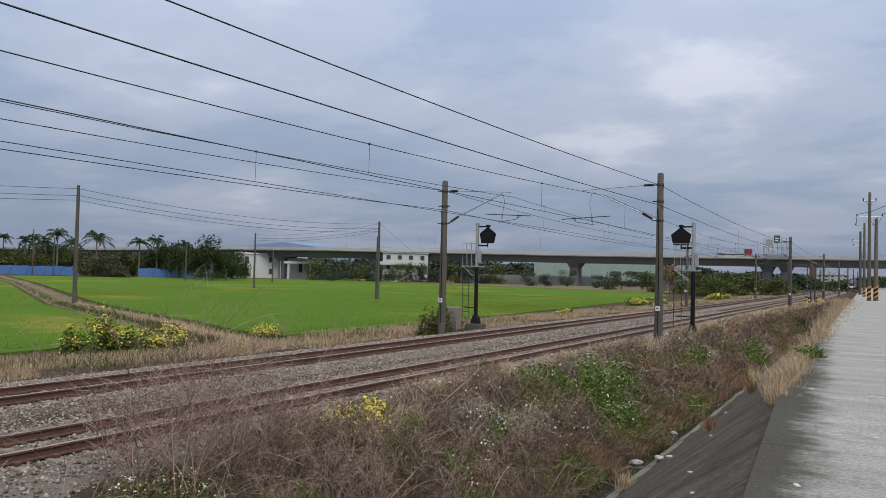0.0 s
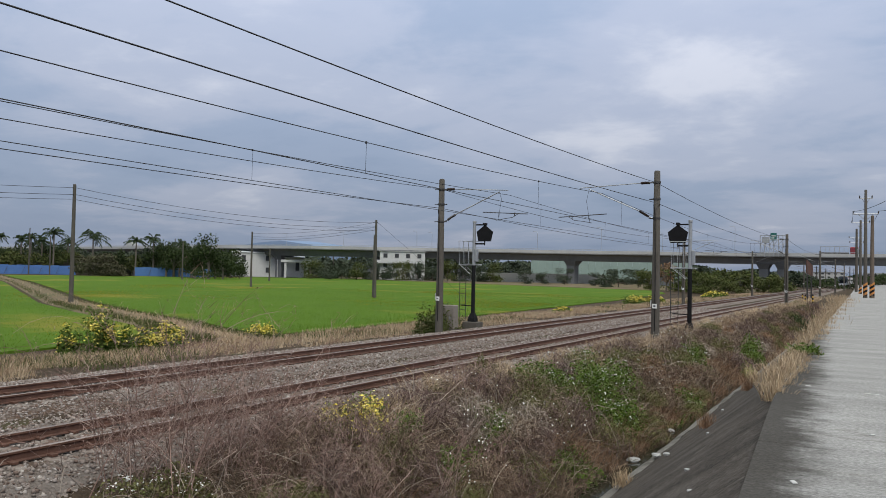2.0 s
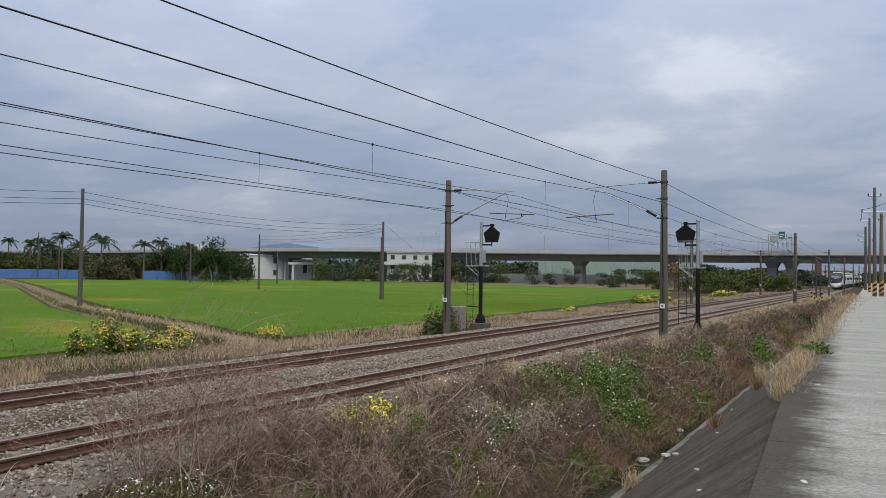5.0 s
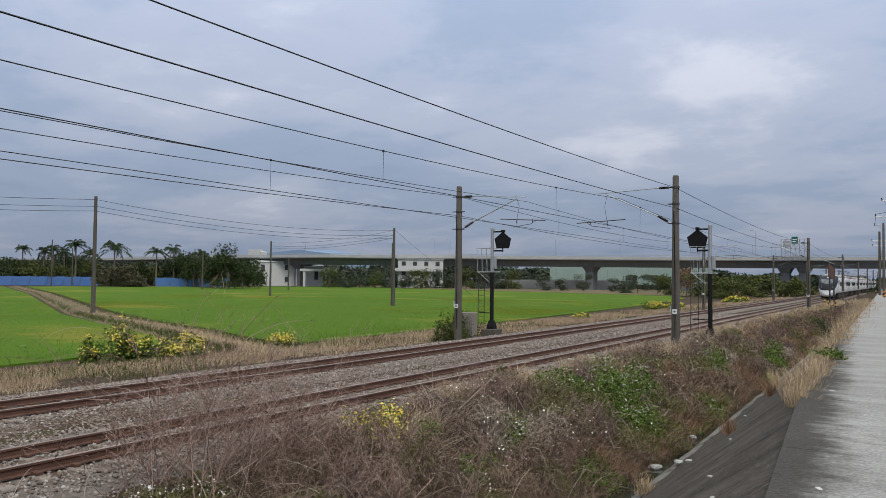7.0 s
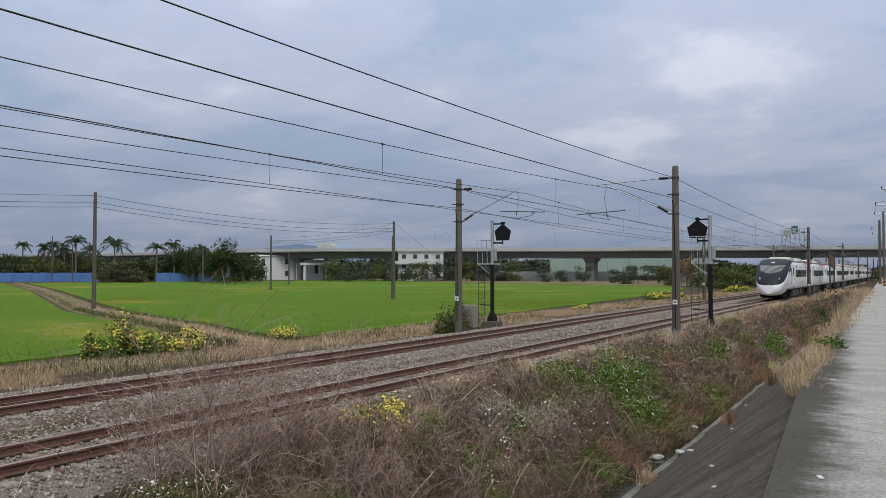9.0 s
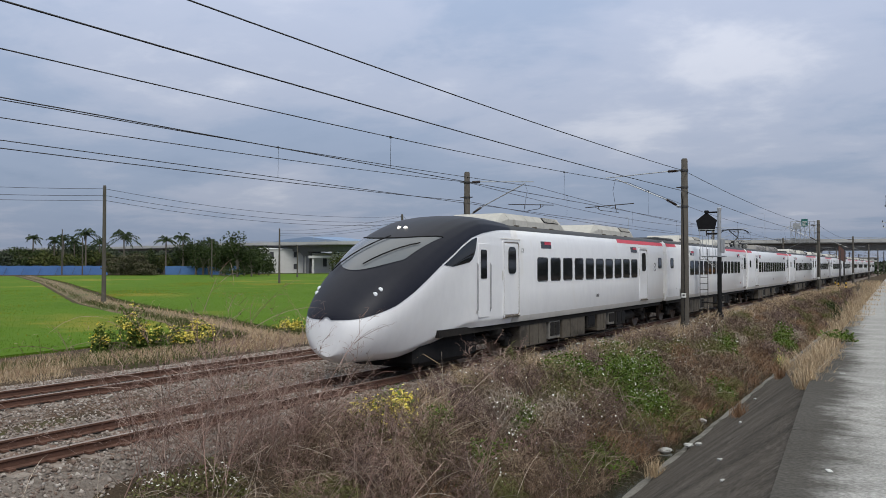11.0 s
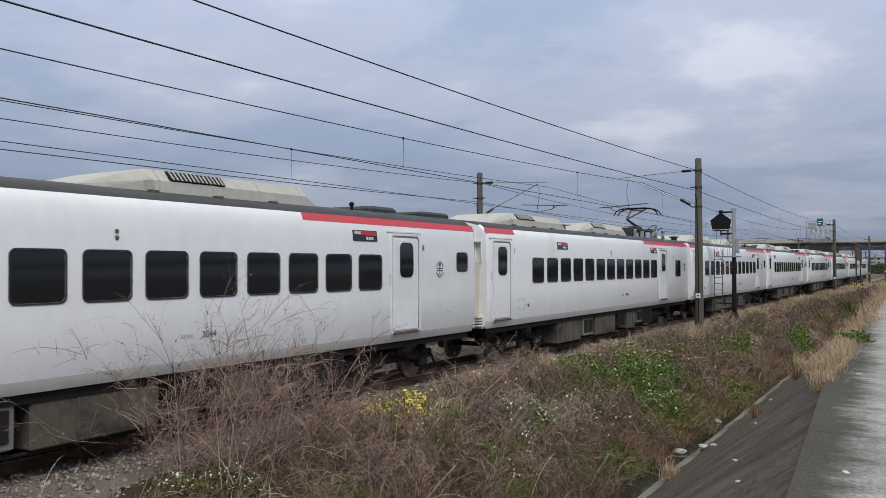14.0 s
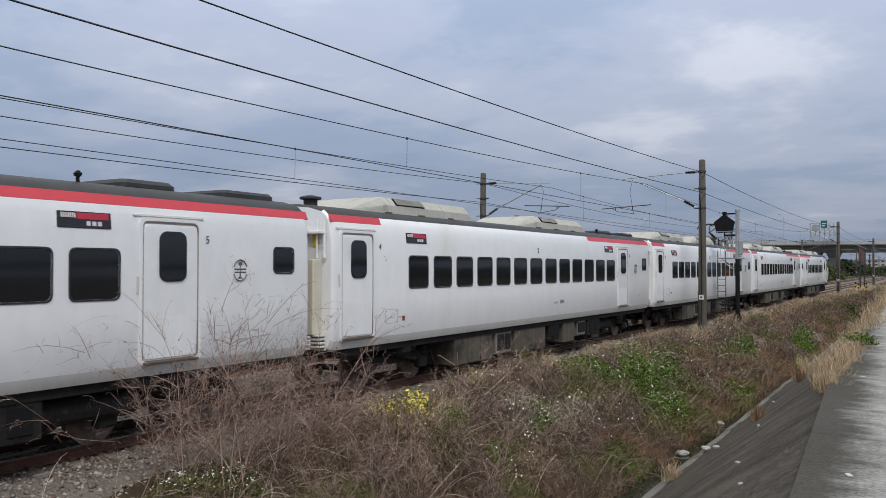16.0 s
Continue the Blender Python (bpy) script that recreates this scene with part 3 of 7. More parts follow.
def make_wires():
    ys = [float(v) for v in np.arange(-22, 361, 2.375)]

    def wire(name, label, x, z, r, group):
        s = Shape().tube([(x(y) + bend(y), y, z(y)) for y in ys], r, 5, caps=False)
        solid(name, s, M["wire"], label, "overhead wire", group=group)

    for c, contact, top, dip in ((FAR_TRACK, 5.06, 6.3, 0.44), (NEAR_TRACK, 4.96, 6.25, 0.60)):
        wire("contact_wire", "thin dark contact wire over the track", lambda y: c + 0.15 * math.cos((y - 35) * math.pi / 55), lambda y: contact, 0.010, "overhead wires")
        wire("messenger_wire", "sagging dark messenger wire over the track", lambda y: c + 0.1 * math.cos((y - 35) * math.pi / 55), lambda y: sag(y, MASTS, top, dip), 0.011, "overhead wires")
        for a, b in zip(MASTS, MASTS[1:]):
            if b > 200:
                continue
            for i in range(5):
                y = b - (7.6 if c == NEAR_TRACK else 6.6) - 11.1 * i
                if y < a + 1:
                    continue
                x = c + bend(y) + 0.1 * math.cos((y - 35) * math.pi / 55)
                s = Shape().tube([(x, y, contact), (x + 0.01, y, sag(y, MASTS, top, dip))], 0.005, 5)
                s.lathe([(0.005, -0.035), (0.03, -0.02), (0.03, 0.02), (0.005, 0.035)], (x, y, sag(y, MASTS, top, dip)), 7)
                solid("dropper", s, M["wire"], "short dropper wire hanging from the messenger wire", "overhead wire", group="droppers")
    for x, z, dip in ((-8.6, 6.64, 0.40), (-8.6, 5.77, 0.28), (-19.25, 6.7, 0.54), (-19.25, 5.75, 0.33)):
        wire("feeder_wire", "dark feeder wire strung along the masts", lambda y: x, lambda y: sag(y, MASTS, z, dip), 0.013, "overhead wires")


# ---------------------------------------------------------------- the train
BODY = [(1.37, 1.00), (1.445, 1.17), (1.455, 1.9), (1.452, 2.6), (1.445, 3.05), (1.425, 3.27), (1.395, 3.43), (1.335, 3.575), (1.20, 3.68), (0.9, 3.76), (0.5, 3.80), (0.0, 3.815)]
HALF = 9.65


def side_x(z):
    return float(np.interp(z, [p[1] for p in BODY], [p[0] for p in BODY]))


def rounded(y0, y1, z0, z1, r, n=4):
    pts = []
    for cy, cz, a0 in ((y1 - r, z0 + r, -90), (y1 - r, z1 - r, 0), (y0 + r, z1 - r, 90), (y0 + r, z0 + r, 180)):
        for i in range(n + 1):
            a = radians(a0 + 90 * i / n)
            pts.append((cy + r * math.cos(a), cz + r * math.sin(a)))
    return pts


def plate(s, side, outline, out, thick=0.02, slot=0, bevel=0.006):
    """A flat rounded plate on the car's side; side is +1 or -1."""
    cy, cz = sum(p[0] for p in outline) / len(outline), sum(p[1] for p in outline) / len(outline)

    def ring(d, shrink):
        return [(side * (side_x(z) + d), y + (shrink if y < cy else -shrink), z + (shrink if z < cz else -shrink)) for y, z in outline]
    rings = [ring(out - thick, 0), ring(out - bevel, 0), ring(out, bevel)]
    if side > 0:
        rings = [list(reversed(r)) for r in rings]
    return s.stack(rings, slot)


def frame_ring(s, side, outline, width, out, slot=0):
    """A raised ring round an outline on the car's side."""
    cy, cz = sum(p[0] for p in outline) / len(outline), sum(p[1] for p in outline) / len(outline)
    k = len(outline)

    def ring(d, grow):
        return [(side * (side_x(z) + d), y + (grow if y > cy else -grow), z + (grow if z > cz else -grow)) for y, z in outline]
    rings = [ring(-0.02, width), ring(out, width), ring(out, 0), ring(-0.01, 0)]
    s.stack(rings, slot, caps=False)


SHARED = {}


def shared(key, build):
    if key not in SHARED:
        SHARED[key] = build()
    return SHARED[key]


def car_window(car, side, y0, y1, z0, z1, r, name="window"):
    def build():
        w = Shape()
        plate(w, side, rounded(0, y1 - y0, z0, z1, r), 0.004)
        g = Shape()
        frame_ring(g, side, rounded(0, y1 - y0, z0, z1, r), 0.022, 0.010)
        return smooth(w.mesh("window", M["glass"]), 30), g.mesh("gasket", M["gasket"])
    w, g = shared((name, side, round(y1 - y0, 3), z0, z1, r), build)
    ob = new(name, w)
    ob.parent, ob.location = car, (0, y0, 0)
    ga = new("gasket", g)
    ga.parent = ob


def car_door(car, side, y0, y1):
    def build():
        w = y1 - y0
        leaf, seam, win, step, rain, gap = Shape(), Shape(), Shape(), Shape(), Shape(), Shape()
        plate(leaf, side, rounded(0, w, 1.24, 3.20, 0.06), 0.012, 0.03, bevel=0.012)
        frame_ring(seam, side, rounded(-0.03, w + 0.03, 1.21, 3.24, 0.09), 0.05, 0.022)
        # brown ring paints the shadow outline of the door, with its rusty grime
        frame_ring(gap, side, rounded(-0.012, w + 0.012, 1.228, 3.212, 0.065), 0.016, 0.016)
        plate(win, side, rounded(w * 0.27, w * 0.79, 2.36, 3.10, 0.13), 0.020)
        step.slab(min(side * 1.44, side * 1.50), max(side * 1.44, side * 1.50), -0.02, w + 0.02, 1.17, 1.21, 0.008)
        plate(rain, side, rounded(-0.18, w + 0.14, 3.30, 3.335, 0.01), 0.022)
        handle = Shape()
        plate(handle, side, rounded(-0.13, -0.10, 2.2, 2.45, 0.01), 0.02)
        return (leaf.mesh("door", M["white"]), seam.mesh("door_frame", M["white"]), win.mesh("door_window", M["glass"]),
                step.mesh("step", M["gearbox"]), rain.mesh("rain_strip", M["skirt"]), handle.mesh("handle", M["skirt"]), gap.mesh("door_gap", M["door_gap"]))
    leaf, *rest = shared(("door", side, round(y1 - y0, 3)), build)
    door = new("door", leaf)
    door.parent, door.location = car, (0, y0, 0)
    for nm, me in zip(("door_frame", "door_window", "step", "rain_strip", "handle", "door_gap"), rest):
        o = new(nm, me)
        o.parent = door


def bogie(car, y):
    def build():
        fr, axle = Shape(), Shape()
        for side in (-1, 1):
            a, b = sorted((side * 0.86, side * 1.0))
            fr.slab(a, b, -1.45, 1.45, 0.48, 0.68, 0.03)
            for wy in (-1.05, 1.05):
                fr.slab(a - 0.03, b + 0.03, wy - 0.17, wy + 0.17, 0.28, 0.58, 0.04)
                fr.lathe([(0.13, 0.58), (0.14, 0.62), (0.10, 0.66), (0.14, 0.70), (0.10, 0.76), (0.13, 0.8)], (side * 0.94, wy, 0), 10)
            fr.lathe([(0.28, 0.66), (0.33, 0.74), (0.33, 0.86), (0.28, 0.95)], (side * 0.98, 0, 0), 14)
            fr.tube([(side * 1.06, -0.5, 0.75), (side * 1.06, 0.62, 0.52)], 0.045, 8)
            fr.tube([(side * 1.03, 1.3, 0.6), (side * 1.03, 1.55, 0.25), (side * 1.03, 1.55, 0.12)], 0.03, 6)
        axle.tube([(-0.95, 0, 0.43), (0.95, 0, 0.43)], 0.07, 8)
        fr.slab(-0.9, 0.9, -0.22, 0.22, 0.5, 0.9, 0.03)
        wh = Shape().lathe([(0.1, -0.07), (0.36, -0.065), (0.43, -0.06), (0.43, 0.06), (0.36, 0.065), (0.30, 0.03), (0.12, 0.03), (0.1, 0.08)], (0, 0, 0.43), 24, axis="x")
        return fr.mesh("bogie", M["gear"]), smooth(wh.mesh("wheel", M["wheel"])), axle.mesh("axle", M["gear"])
    fr, wh, ax = shared("bogie", build)
    b = new("bogie", fr)
    b.parent, b.location = car, (0, y, 0)
    for wy in (-1.05, 1.05):
        o = new("axle", ax)
        o.parent, o.location = b, (0, wy, 0)
        for side in (-1, 1):
            o = new("wheel", wh)
            o.parent = b
            o.matrix_basis = pose(side * 0.6, wy, 0, 0, 0, 0 if side > 0 else 180)


def underframe(car):
    spec = [(-4.9, -3.0, 0.22, "gearbox"), (-2.8, -1.9, 0.30, "pale_box"), (-1.7, 0.3, 0.24, "gearbox"), (0.55, 1.3, 0.42, "gear"),
            (1.6, 2.5, 0.26, "gearbox"), (2.8, 3.4, 0.40, "pale_box"), (3.6, 4.7, 0.34, "gear")]

    def build():
        s = Shape().box(-1.3, 1.3, -9.5, 9.5, 0.86, 1.04)
        for side in (-1, 1):
            s.tube([(side * 1.15, -4.9, 0.2), (side * 1.15, 4.7, 0.2)], 0.03, 6)
            s.lathe([(0.02, -1), (0.19, -0.95), (0.2, 0.95), (0.02, 1)], (side * 0.95, 5.3, 0.6), 12, axis="y")
        boxes = []
        for a, b, low, mt in spec:
            box = Shape().slab(0.35, 1.28, a, b, low, 0.92, 0.025).mesh("equipment_box", M[mt])
            seam = Shape().box(1.275, 1.295, -0.012, 0.012, low + 0.05, 0.9).mesh("seam", M[mt])
            slot = Shape().slab(1.27, 1.30, -0.17, 0.17, low + 0.10, 0.82, 0.01).mesh("louvre_panel", M["gear"] if mt == "pale_box" else M["black"])
            boxes.append((box, seam, slot))
        return s.mesh("underframe", M["gear"]), boxes
    frame_mesh, boxes = shared("under", build)
    o = new("underframe", frame_mesh)
    o.parent = car
    for (a, b, low, mt), (box, seam, slot) in zip(spec, boxes):
        for turn in (0, 180):
            o = new("equipment_box", box)
            o.parent = car
            o.matrix_basis = pose(0, 0, 0, 0, 0, turn)
            for i in (1, 2):
                k = new("seam", seam)
                k.parent, k.location = o, (0, a + (b - a) * i / 3, 0)
            if mt != "gearbox":
                for q in (0.28, 0.72):
                    k = new("louvre_panel", slot)
                    k.parent, k.location = o, (0, a + (b - a) * q, 0)


def air_conditioner(car, y0, y1, flip=False, front=False, mat="unit"):
    """Roof unit with a tapered end; front: its grille sits next to the taper, else at the blunt end."""
    def build():
        L = y1 - y0
        e = (1.3 if front else 0.85, 0.35)
        outline = [(-0.98, 3.66), (0.98, 3.66), (0.95, 3.92), (0.80, 4.10), (-0.80, 4.10), (-0.95, 3.92)]
        body = Shape().stack([[(x * 0.98, 0, min(z, 3.72 + (z - 3.66) * 0.1)) for x, z in outline], [(x, e[0], z) for x, z in outline],
                              [(x, L - e[1], z) for x, z in outline], [(x * 0.98, L, 3.70 + (z - 3.66) * 0.2) for x, z in outline]])
        rib = Shape().stack([[(x * 1.008, q, z + 0.004 if z > 3.7 else z) for x, z in outline] for q in (0, 0.03)])
        foot = Shape().box(0.96, 1.06, -0.08, 0.08, 3.66, 3.76)
        d0, d1, nrm = Vector((0.955, 0, 3.94)), Vector((0.82, 0, 4.085)), Vector((0.73, 0, 0.68))
        grille = Shape().stack([[tuple(p + nrm * h + Vector((0, q, 0))) for p, q in ((d0, 0), (d0, 1.14), (d1, 1.14), (d1, 0))] for h in (-0.02, 0.012)])
        slat = Shape().stack([[tuple(p + nrm * h + Vector((0, w, 0))) for p, w in ((d0, -0.012), (d0, 0.012), (d1, 0.012), (d1, -0.012))] for h in (0.01, 0.026)])
        return body.mesh("air_conditioner", M[mat]), rib.mesh("rib", M[mat]), foot.mesh("bracket", M["gearbox"]), grille.mesh("grille", M["black"]), slat.mesh("slat", M["unit"])
    body, rib, foot, grille, slat = shared(("ac", round(y1 - y0, 2), front, mat), build)
    L = y1 - y0
    ob = new("air_conditioner", body)
    ob.parent = car
    ob.matrix_basis = pose(0, y1, 0, 0, 0, 180) if flip else pose(0, y0, 0)
    for q in np.linspace(1.45 if front else 0.9, L - 0.5, 4):
        o = new("rib", rib)
        o.parent, o.location = ob, (0, q, 0)
    at = L - 3.53 if front else L - 1.72
    for turn in (0, 180):
        g = new("grille", grille)
        g.parent = car
        local = pose(0, at, 0) if turn == 0 else pose(0, at + 1.14, 0, 0, 0, 180)
        g.matrix_basis = ob.matrix_basis @ local
        for i in range(13):
            o = new("slat", slat)
            o.parent, o.location = g, (0, 0.06 + 1.02 * i / 12, 0)
        for q in (0.25, 0.5, 0.75):
            o = new("bracket", foot)
            o.parent = ob
            o.matrix_basis = pose(0, L * q, 0, 0, 0, turn)


def pantograph(car, y, way):
    """Single-arm current collector with its insulators; way: the side to which the knee points."""
    P = thing("pantograph", "", "")
    P.parent = car
    P.location = (0, y, 0)
    base = Shape().slab(-0.55, 0.55, -0.75, 0.75, 4.06, 4.14, 0.02)
    base.tube([(-0.5, -0.8, 4.12), (-0.5, 0.8, 4.12)], 0.04).tube([(0.5, -0.8, 4.12), (0.5, 0.8, 4.12)], 0.04)
    base.slab(-0.2, 0.2, way * 0.1 - 0.35, way * 0.1 + 0.35, 4.14, 4.30, 0.03)
    part("base_frame", base, M["dark_steel"], P, "dark steel base frame")
    arm = Shape().tube([(0, -way * 0.35, 4.25), (0, way * 1.15, 4.55)], 0.05, 8).tube([(0.2, -way * 0.25, 4.2), (0.08, way * 1.1, 4.5)], 0.02, 6)
    part("lower_arm", arm, M["dark_steel"], P)
    arm = Shape().tube([(0, way * 1.18, 4.56), (0.30, -way * 0.25, 5.0)], 0.032, 8).tube([(0, way * 1.18, 4.56), (-0.30, -way * 0.25, 5.0)], 0.032, 8)
    arm.tube([(-0.3, -way * 0.25, 5.0), (0.3, -way * 0.25, 5.0)], 0.025)
    part("upper_arm", arm, M["dark_steel"], P)
    head = Shape()
    for d in (-0.28, 0.22):
        yy = -way * 0.25 + d
        head.tube([(-0.98, yy, 4.80), (-0.88, yy, 4.95), (-0.68, yy, 5.06), (-0.4, yy, 5.09), (0.4, yy, 5.09), (0.68, yy, 5.06), (0.88, yy, 4.95), (0.98, yy, 4.80)], 0.026, 8)
    for x in (-0.62, -0.3, 0.3, 0.62):
        head.tube([(x, -way * 0.25 - 0.28, 5.05), (x, -way * 0.25 + 0.22, 5.05)], 0.018)
    part("collector_head", head, M["black"], P)
    for x in (-0.5, 0.5):
        for yy in (-0.7, 0.7):
            s = Shape()
            insulator(s, (x, yy, 3.72), (x, yy, 4.06), 0.10, 8)
            part("insulator", s, M["tag_grey"], P, "pale grey ribbed insulator", soft=True)
    # roof gear: breaker, arrester posts and bus bars
    for yy, x, h in ((-1.45, 0.45, 4.12), (-1.9, 0.2, 4.05), (-2.35, 0.5, 4.2), (1.65, 0.5, 4.05)):
        s = Shape()
        insulator(s, (x, way * yy, 3.70), (x, way * yy, h), 0.095, 9)
        s.lathe([(0.04, h), (0.06, h + 0.02), (0.05, h + 0.07)], (x, way * yy, 0), 8)
        part("insulator", s, M["tag_grey"], P, "pale grey ribbed insulator", soft=True)
    s = Shape().tube([(0.5, -way * 2.35, 4.27), (0.5, -way * 2.1, 4.3), (0.2, -way * 1.9, 4.12), (0.45, -way * 1.45, 4.19), (0.3, -way * 0.7, 4.2)], 0.022, 6)
    s.tube([(0.45, -way * 1.45, 4.19), (0.6, -way * 1.0, 4.36), (0.6, -way * 0.5, 4.36), (0.4, -way * 0.2, 4.12)], 0.02, 6)
    part("bus_bar", s, M["dark_steel"], P)
    for yy in (1.35, 1.05):
        s = Shape()
        insulator(s, (-0.1, -way * yy, 3.75), (-0.1, -way * yy, 4.15), 0.15, 5)
        part("breaker", s, M["insulator"], P, "dark ribbed circuit breaker", soft=True)
    s = Shape().slab(-0.4, 0.4, way * 1.45 - 0.32, way * 1.45 + 0.32, 3.70, 4.18, 0.02)
    box = part("cooling_box", s, M["roof_grey"], car, "dark grey louvred box")
    box.location = P.location
    for i in range(6):
        part("louvre", Shape().box(0.4, 0.415, way * 1.45 - 0.26, way * 1.45 + 0.26, 3.76 + 0.065 * i, 3.80 + 0.065 * i), M["gear"], box)


M["tag_grey"] = surface("pale_grey_porcelain", (0.34, 0.34, 0.33), (0.50, 0.50, 0.48), 3, 0.35, 0.0, 8)


def text_part(name, body, size, car, side, y, z, mat, label=""):
    cu = bpy.data.curves.new(name, "FONT")
    cu.body, cu.size, cu.extrude, cu.align_x = body, size, 0.003, "CENTER"
    tmp = bpy.data.objects.new(name, cu)
    dep = bpy.context.evaluated_depsgraph_get()
    scene.collection.objects.link(tmp)
    dep.update()
    me = bpy.data.meshes.new_from_object(tmp.evaluated_get(dep))
    bpy.data.objects.remove(tmp)
    me.materials.clear()
    me.materials.append(mat)
    ob = new(name, me)
    ob.parent = car
    ob.matrix_basis = pose(side * (side_x(z) + 0.006), y, z, 90, 0, 90 * side)
    return tagged(ob, label)


def car_trim(car, side, lav, number, fleet, last):
    """Displays, marks and lettering on one side; lav: the local y direction of the washroom end."""
    for y in {6: (-4.40, 5.25), 7: (-4.85, 4.43)}.get(number, (-6.8 * lav, 5.15 * lav)):
        s = Shape()
        plate(s, side, rounded(y - 0.40, y + 0.40, 3.09, 3.31, 0.01, 2), 0.012)
        d = part("destination_display", s, M["screen_black"], car, "black display with red and white dot characters")
        s = Shape()
        plate(s, side, rounded(y - 0.12 * 1, y + 0.36, 3.21, 3.295, 0.005, 1), 0.0145, 0.004, bevel=0.001)
        part("red_field", s, M["screen_red"], d)
        s = Shape()
        for i in range(7):
            q = y - 0.35 + i * 0.032
            plate(s, side, rounded(q, q + 0.022, 3.225, 3.29, 0.002, 1), 0.0145, 0.004, bevel=0.001)
        for i in range(3):
            q = y + 0.02 + i * 0.085
            plate(s, side, rounded(q, q + 0.06, 3.125, 3.185, 0.002, 1), 0.0145, 0.004, bevel=0.001)
        part("characters", s, M["led_white"], d)
    # round crest drawn as plain shapes
    y, z = 9.0 if number == 7 else 7.95, 2.52
    s = Shape()
    for a, b in ((20, 160), (200, 340)):
        pts = [(side * (side_x(z) + 0.005), y + 0.15 * math.cos(radians(q)), z + 0.17 * math.sin(radians(q))) for q in np.linspace(a, b, 14)]
        s.tube(pts, 0.012, 4)
    for zz, w in ((2.54, 0.13), (2.49, 0.13), (2.40, 0.05)):
        plate(s, side, rounded(y - w, y + w, zz - 0.012, zz + 0.012, 0.002, 1), 0.008, 0.01)
    plate(s, side, rounded(y - 0.012, y + 0.012, 2.40, 2.62, 0.002, 1), 0.008, 0.01)
    plate(s, side, rounded(y - 0.045, y + 0.045, 2.60, 2.66, 0.02, 2), 0.008, 0.01)
    part("crest", s, M["mark"], car, "dark grey round crest of plain strokes")
    text_part("car_number", str(number), 0.17, car, side, 7.26 * lav, 2.94, M["mark"])
    text_part("car_number", str(number), 0.17, car, side, -8.15 * lav, 2.94, M["mark"])
    text_part("fleet_number", fleet, 0.15, car, side, 1.1 * side, 1.50, M["mark"])
    s = Shape()
    for i in range(4):
        plate(s, side, rounded(1.1 * side - side * 0.55 + i * 0.06, 1.1 * side - side * 0.55 + i * 0.06 + 0.045, 1.51, 1.57, 0.002, 1), 0.006, 0.01)
    for y0 in (-7.5 * lav, 6.55 * lav + 1.7 * lav):
        for i in range(3):
            plate(s, side, rounded(y0 + i * 0.05, y0 + i * 0.05 + 0.035, 1.52, 1.55, 0.002, 1), 0.006, 0.01)
        for i in range(2):
            plate(s, side, rounded(-8.0 * lav + i * 0.05, -8.0 * lav + i * 0.05 + 0.03, 2.78 - 0.07 * i, 2.81 - 0.07 * i, 0.002, 1), 0.006, 0.01)
    part("small_lettering", s, M["seam"], car, "tiny illegible grey lettering")
    s = Shape()
    plate(s, side, rounded(-7.35 * lav, -7.35 * lav + 0.09, 1.45, 1.55, 0.004, 1), 0.010)
    part("release_cover", s, M["red_dark"], car, "small dark red cover")
    s = Shape()
    frame_ring(s, side, rounded(-7.95 * lav, -7.95 * lav + 0.42, 1.42, 1.70, 0.02, 2), 0.006, 0.004)
    for yy in (0.03, 0.39):
        for zz in (1.45, 1.67):
            plate(s, side, rounded(-7.95 * lav + yy - 0.012, -7.95 * lav + yy + 0.012, zz - 0.012, zz + 0.012, 0.004, 2), 0.008)
    part("access_hatch", s, M["seam"], car)
    s = Shape()
    plate(s, side, rounded(-0.6, -0.54, 3.06, 3.12, 0.02, 3), 0.015)
    plate(s, side, rounded(-0.6, -0.54, 2.97, 3.03, 0.02, 3), 0.015)
    part("side_lamp", s, M["gearbox"], car)


M["red_dark"] = surface("dark_red_cover", (0.22, 0.02, 0.02), (0.3, 0.03, 0.03), 3, 0.5, 0.0, 8)


def stripe(car, y0, y1):
    """The red band on the shoulder of the roof, on both sides."""
    for side in (-1, 1):
        s = Shape()
        pts = [(side * (x + 0.003), z + 0.003) for x, z in ((1.394, 3.435), (1.335, 3.575))]
        sl = 0.08 if abs(y1) < abs(y0) else -0.08
        ring0 = [(pts[0][0], y0, pts[0][1]), (pts[0][0], y1 + 0.0, pts[0][1]), (pts[1][0], y1, pts[1][1]), (pts[1][0], y0, pts[1][1])]
        ring1 = [(x - side * 0.01, y, z - 0.01) for x, y, z in ring0]
        s.stack([ring1, ring0])
        part("red_stripe", s, M["red"], car, "coral red stripe along the roof edge")


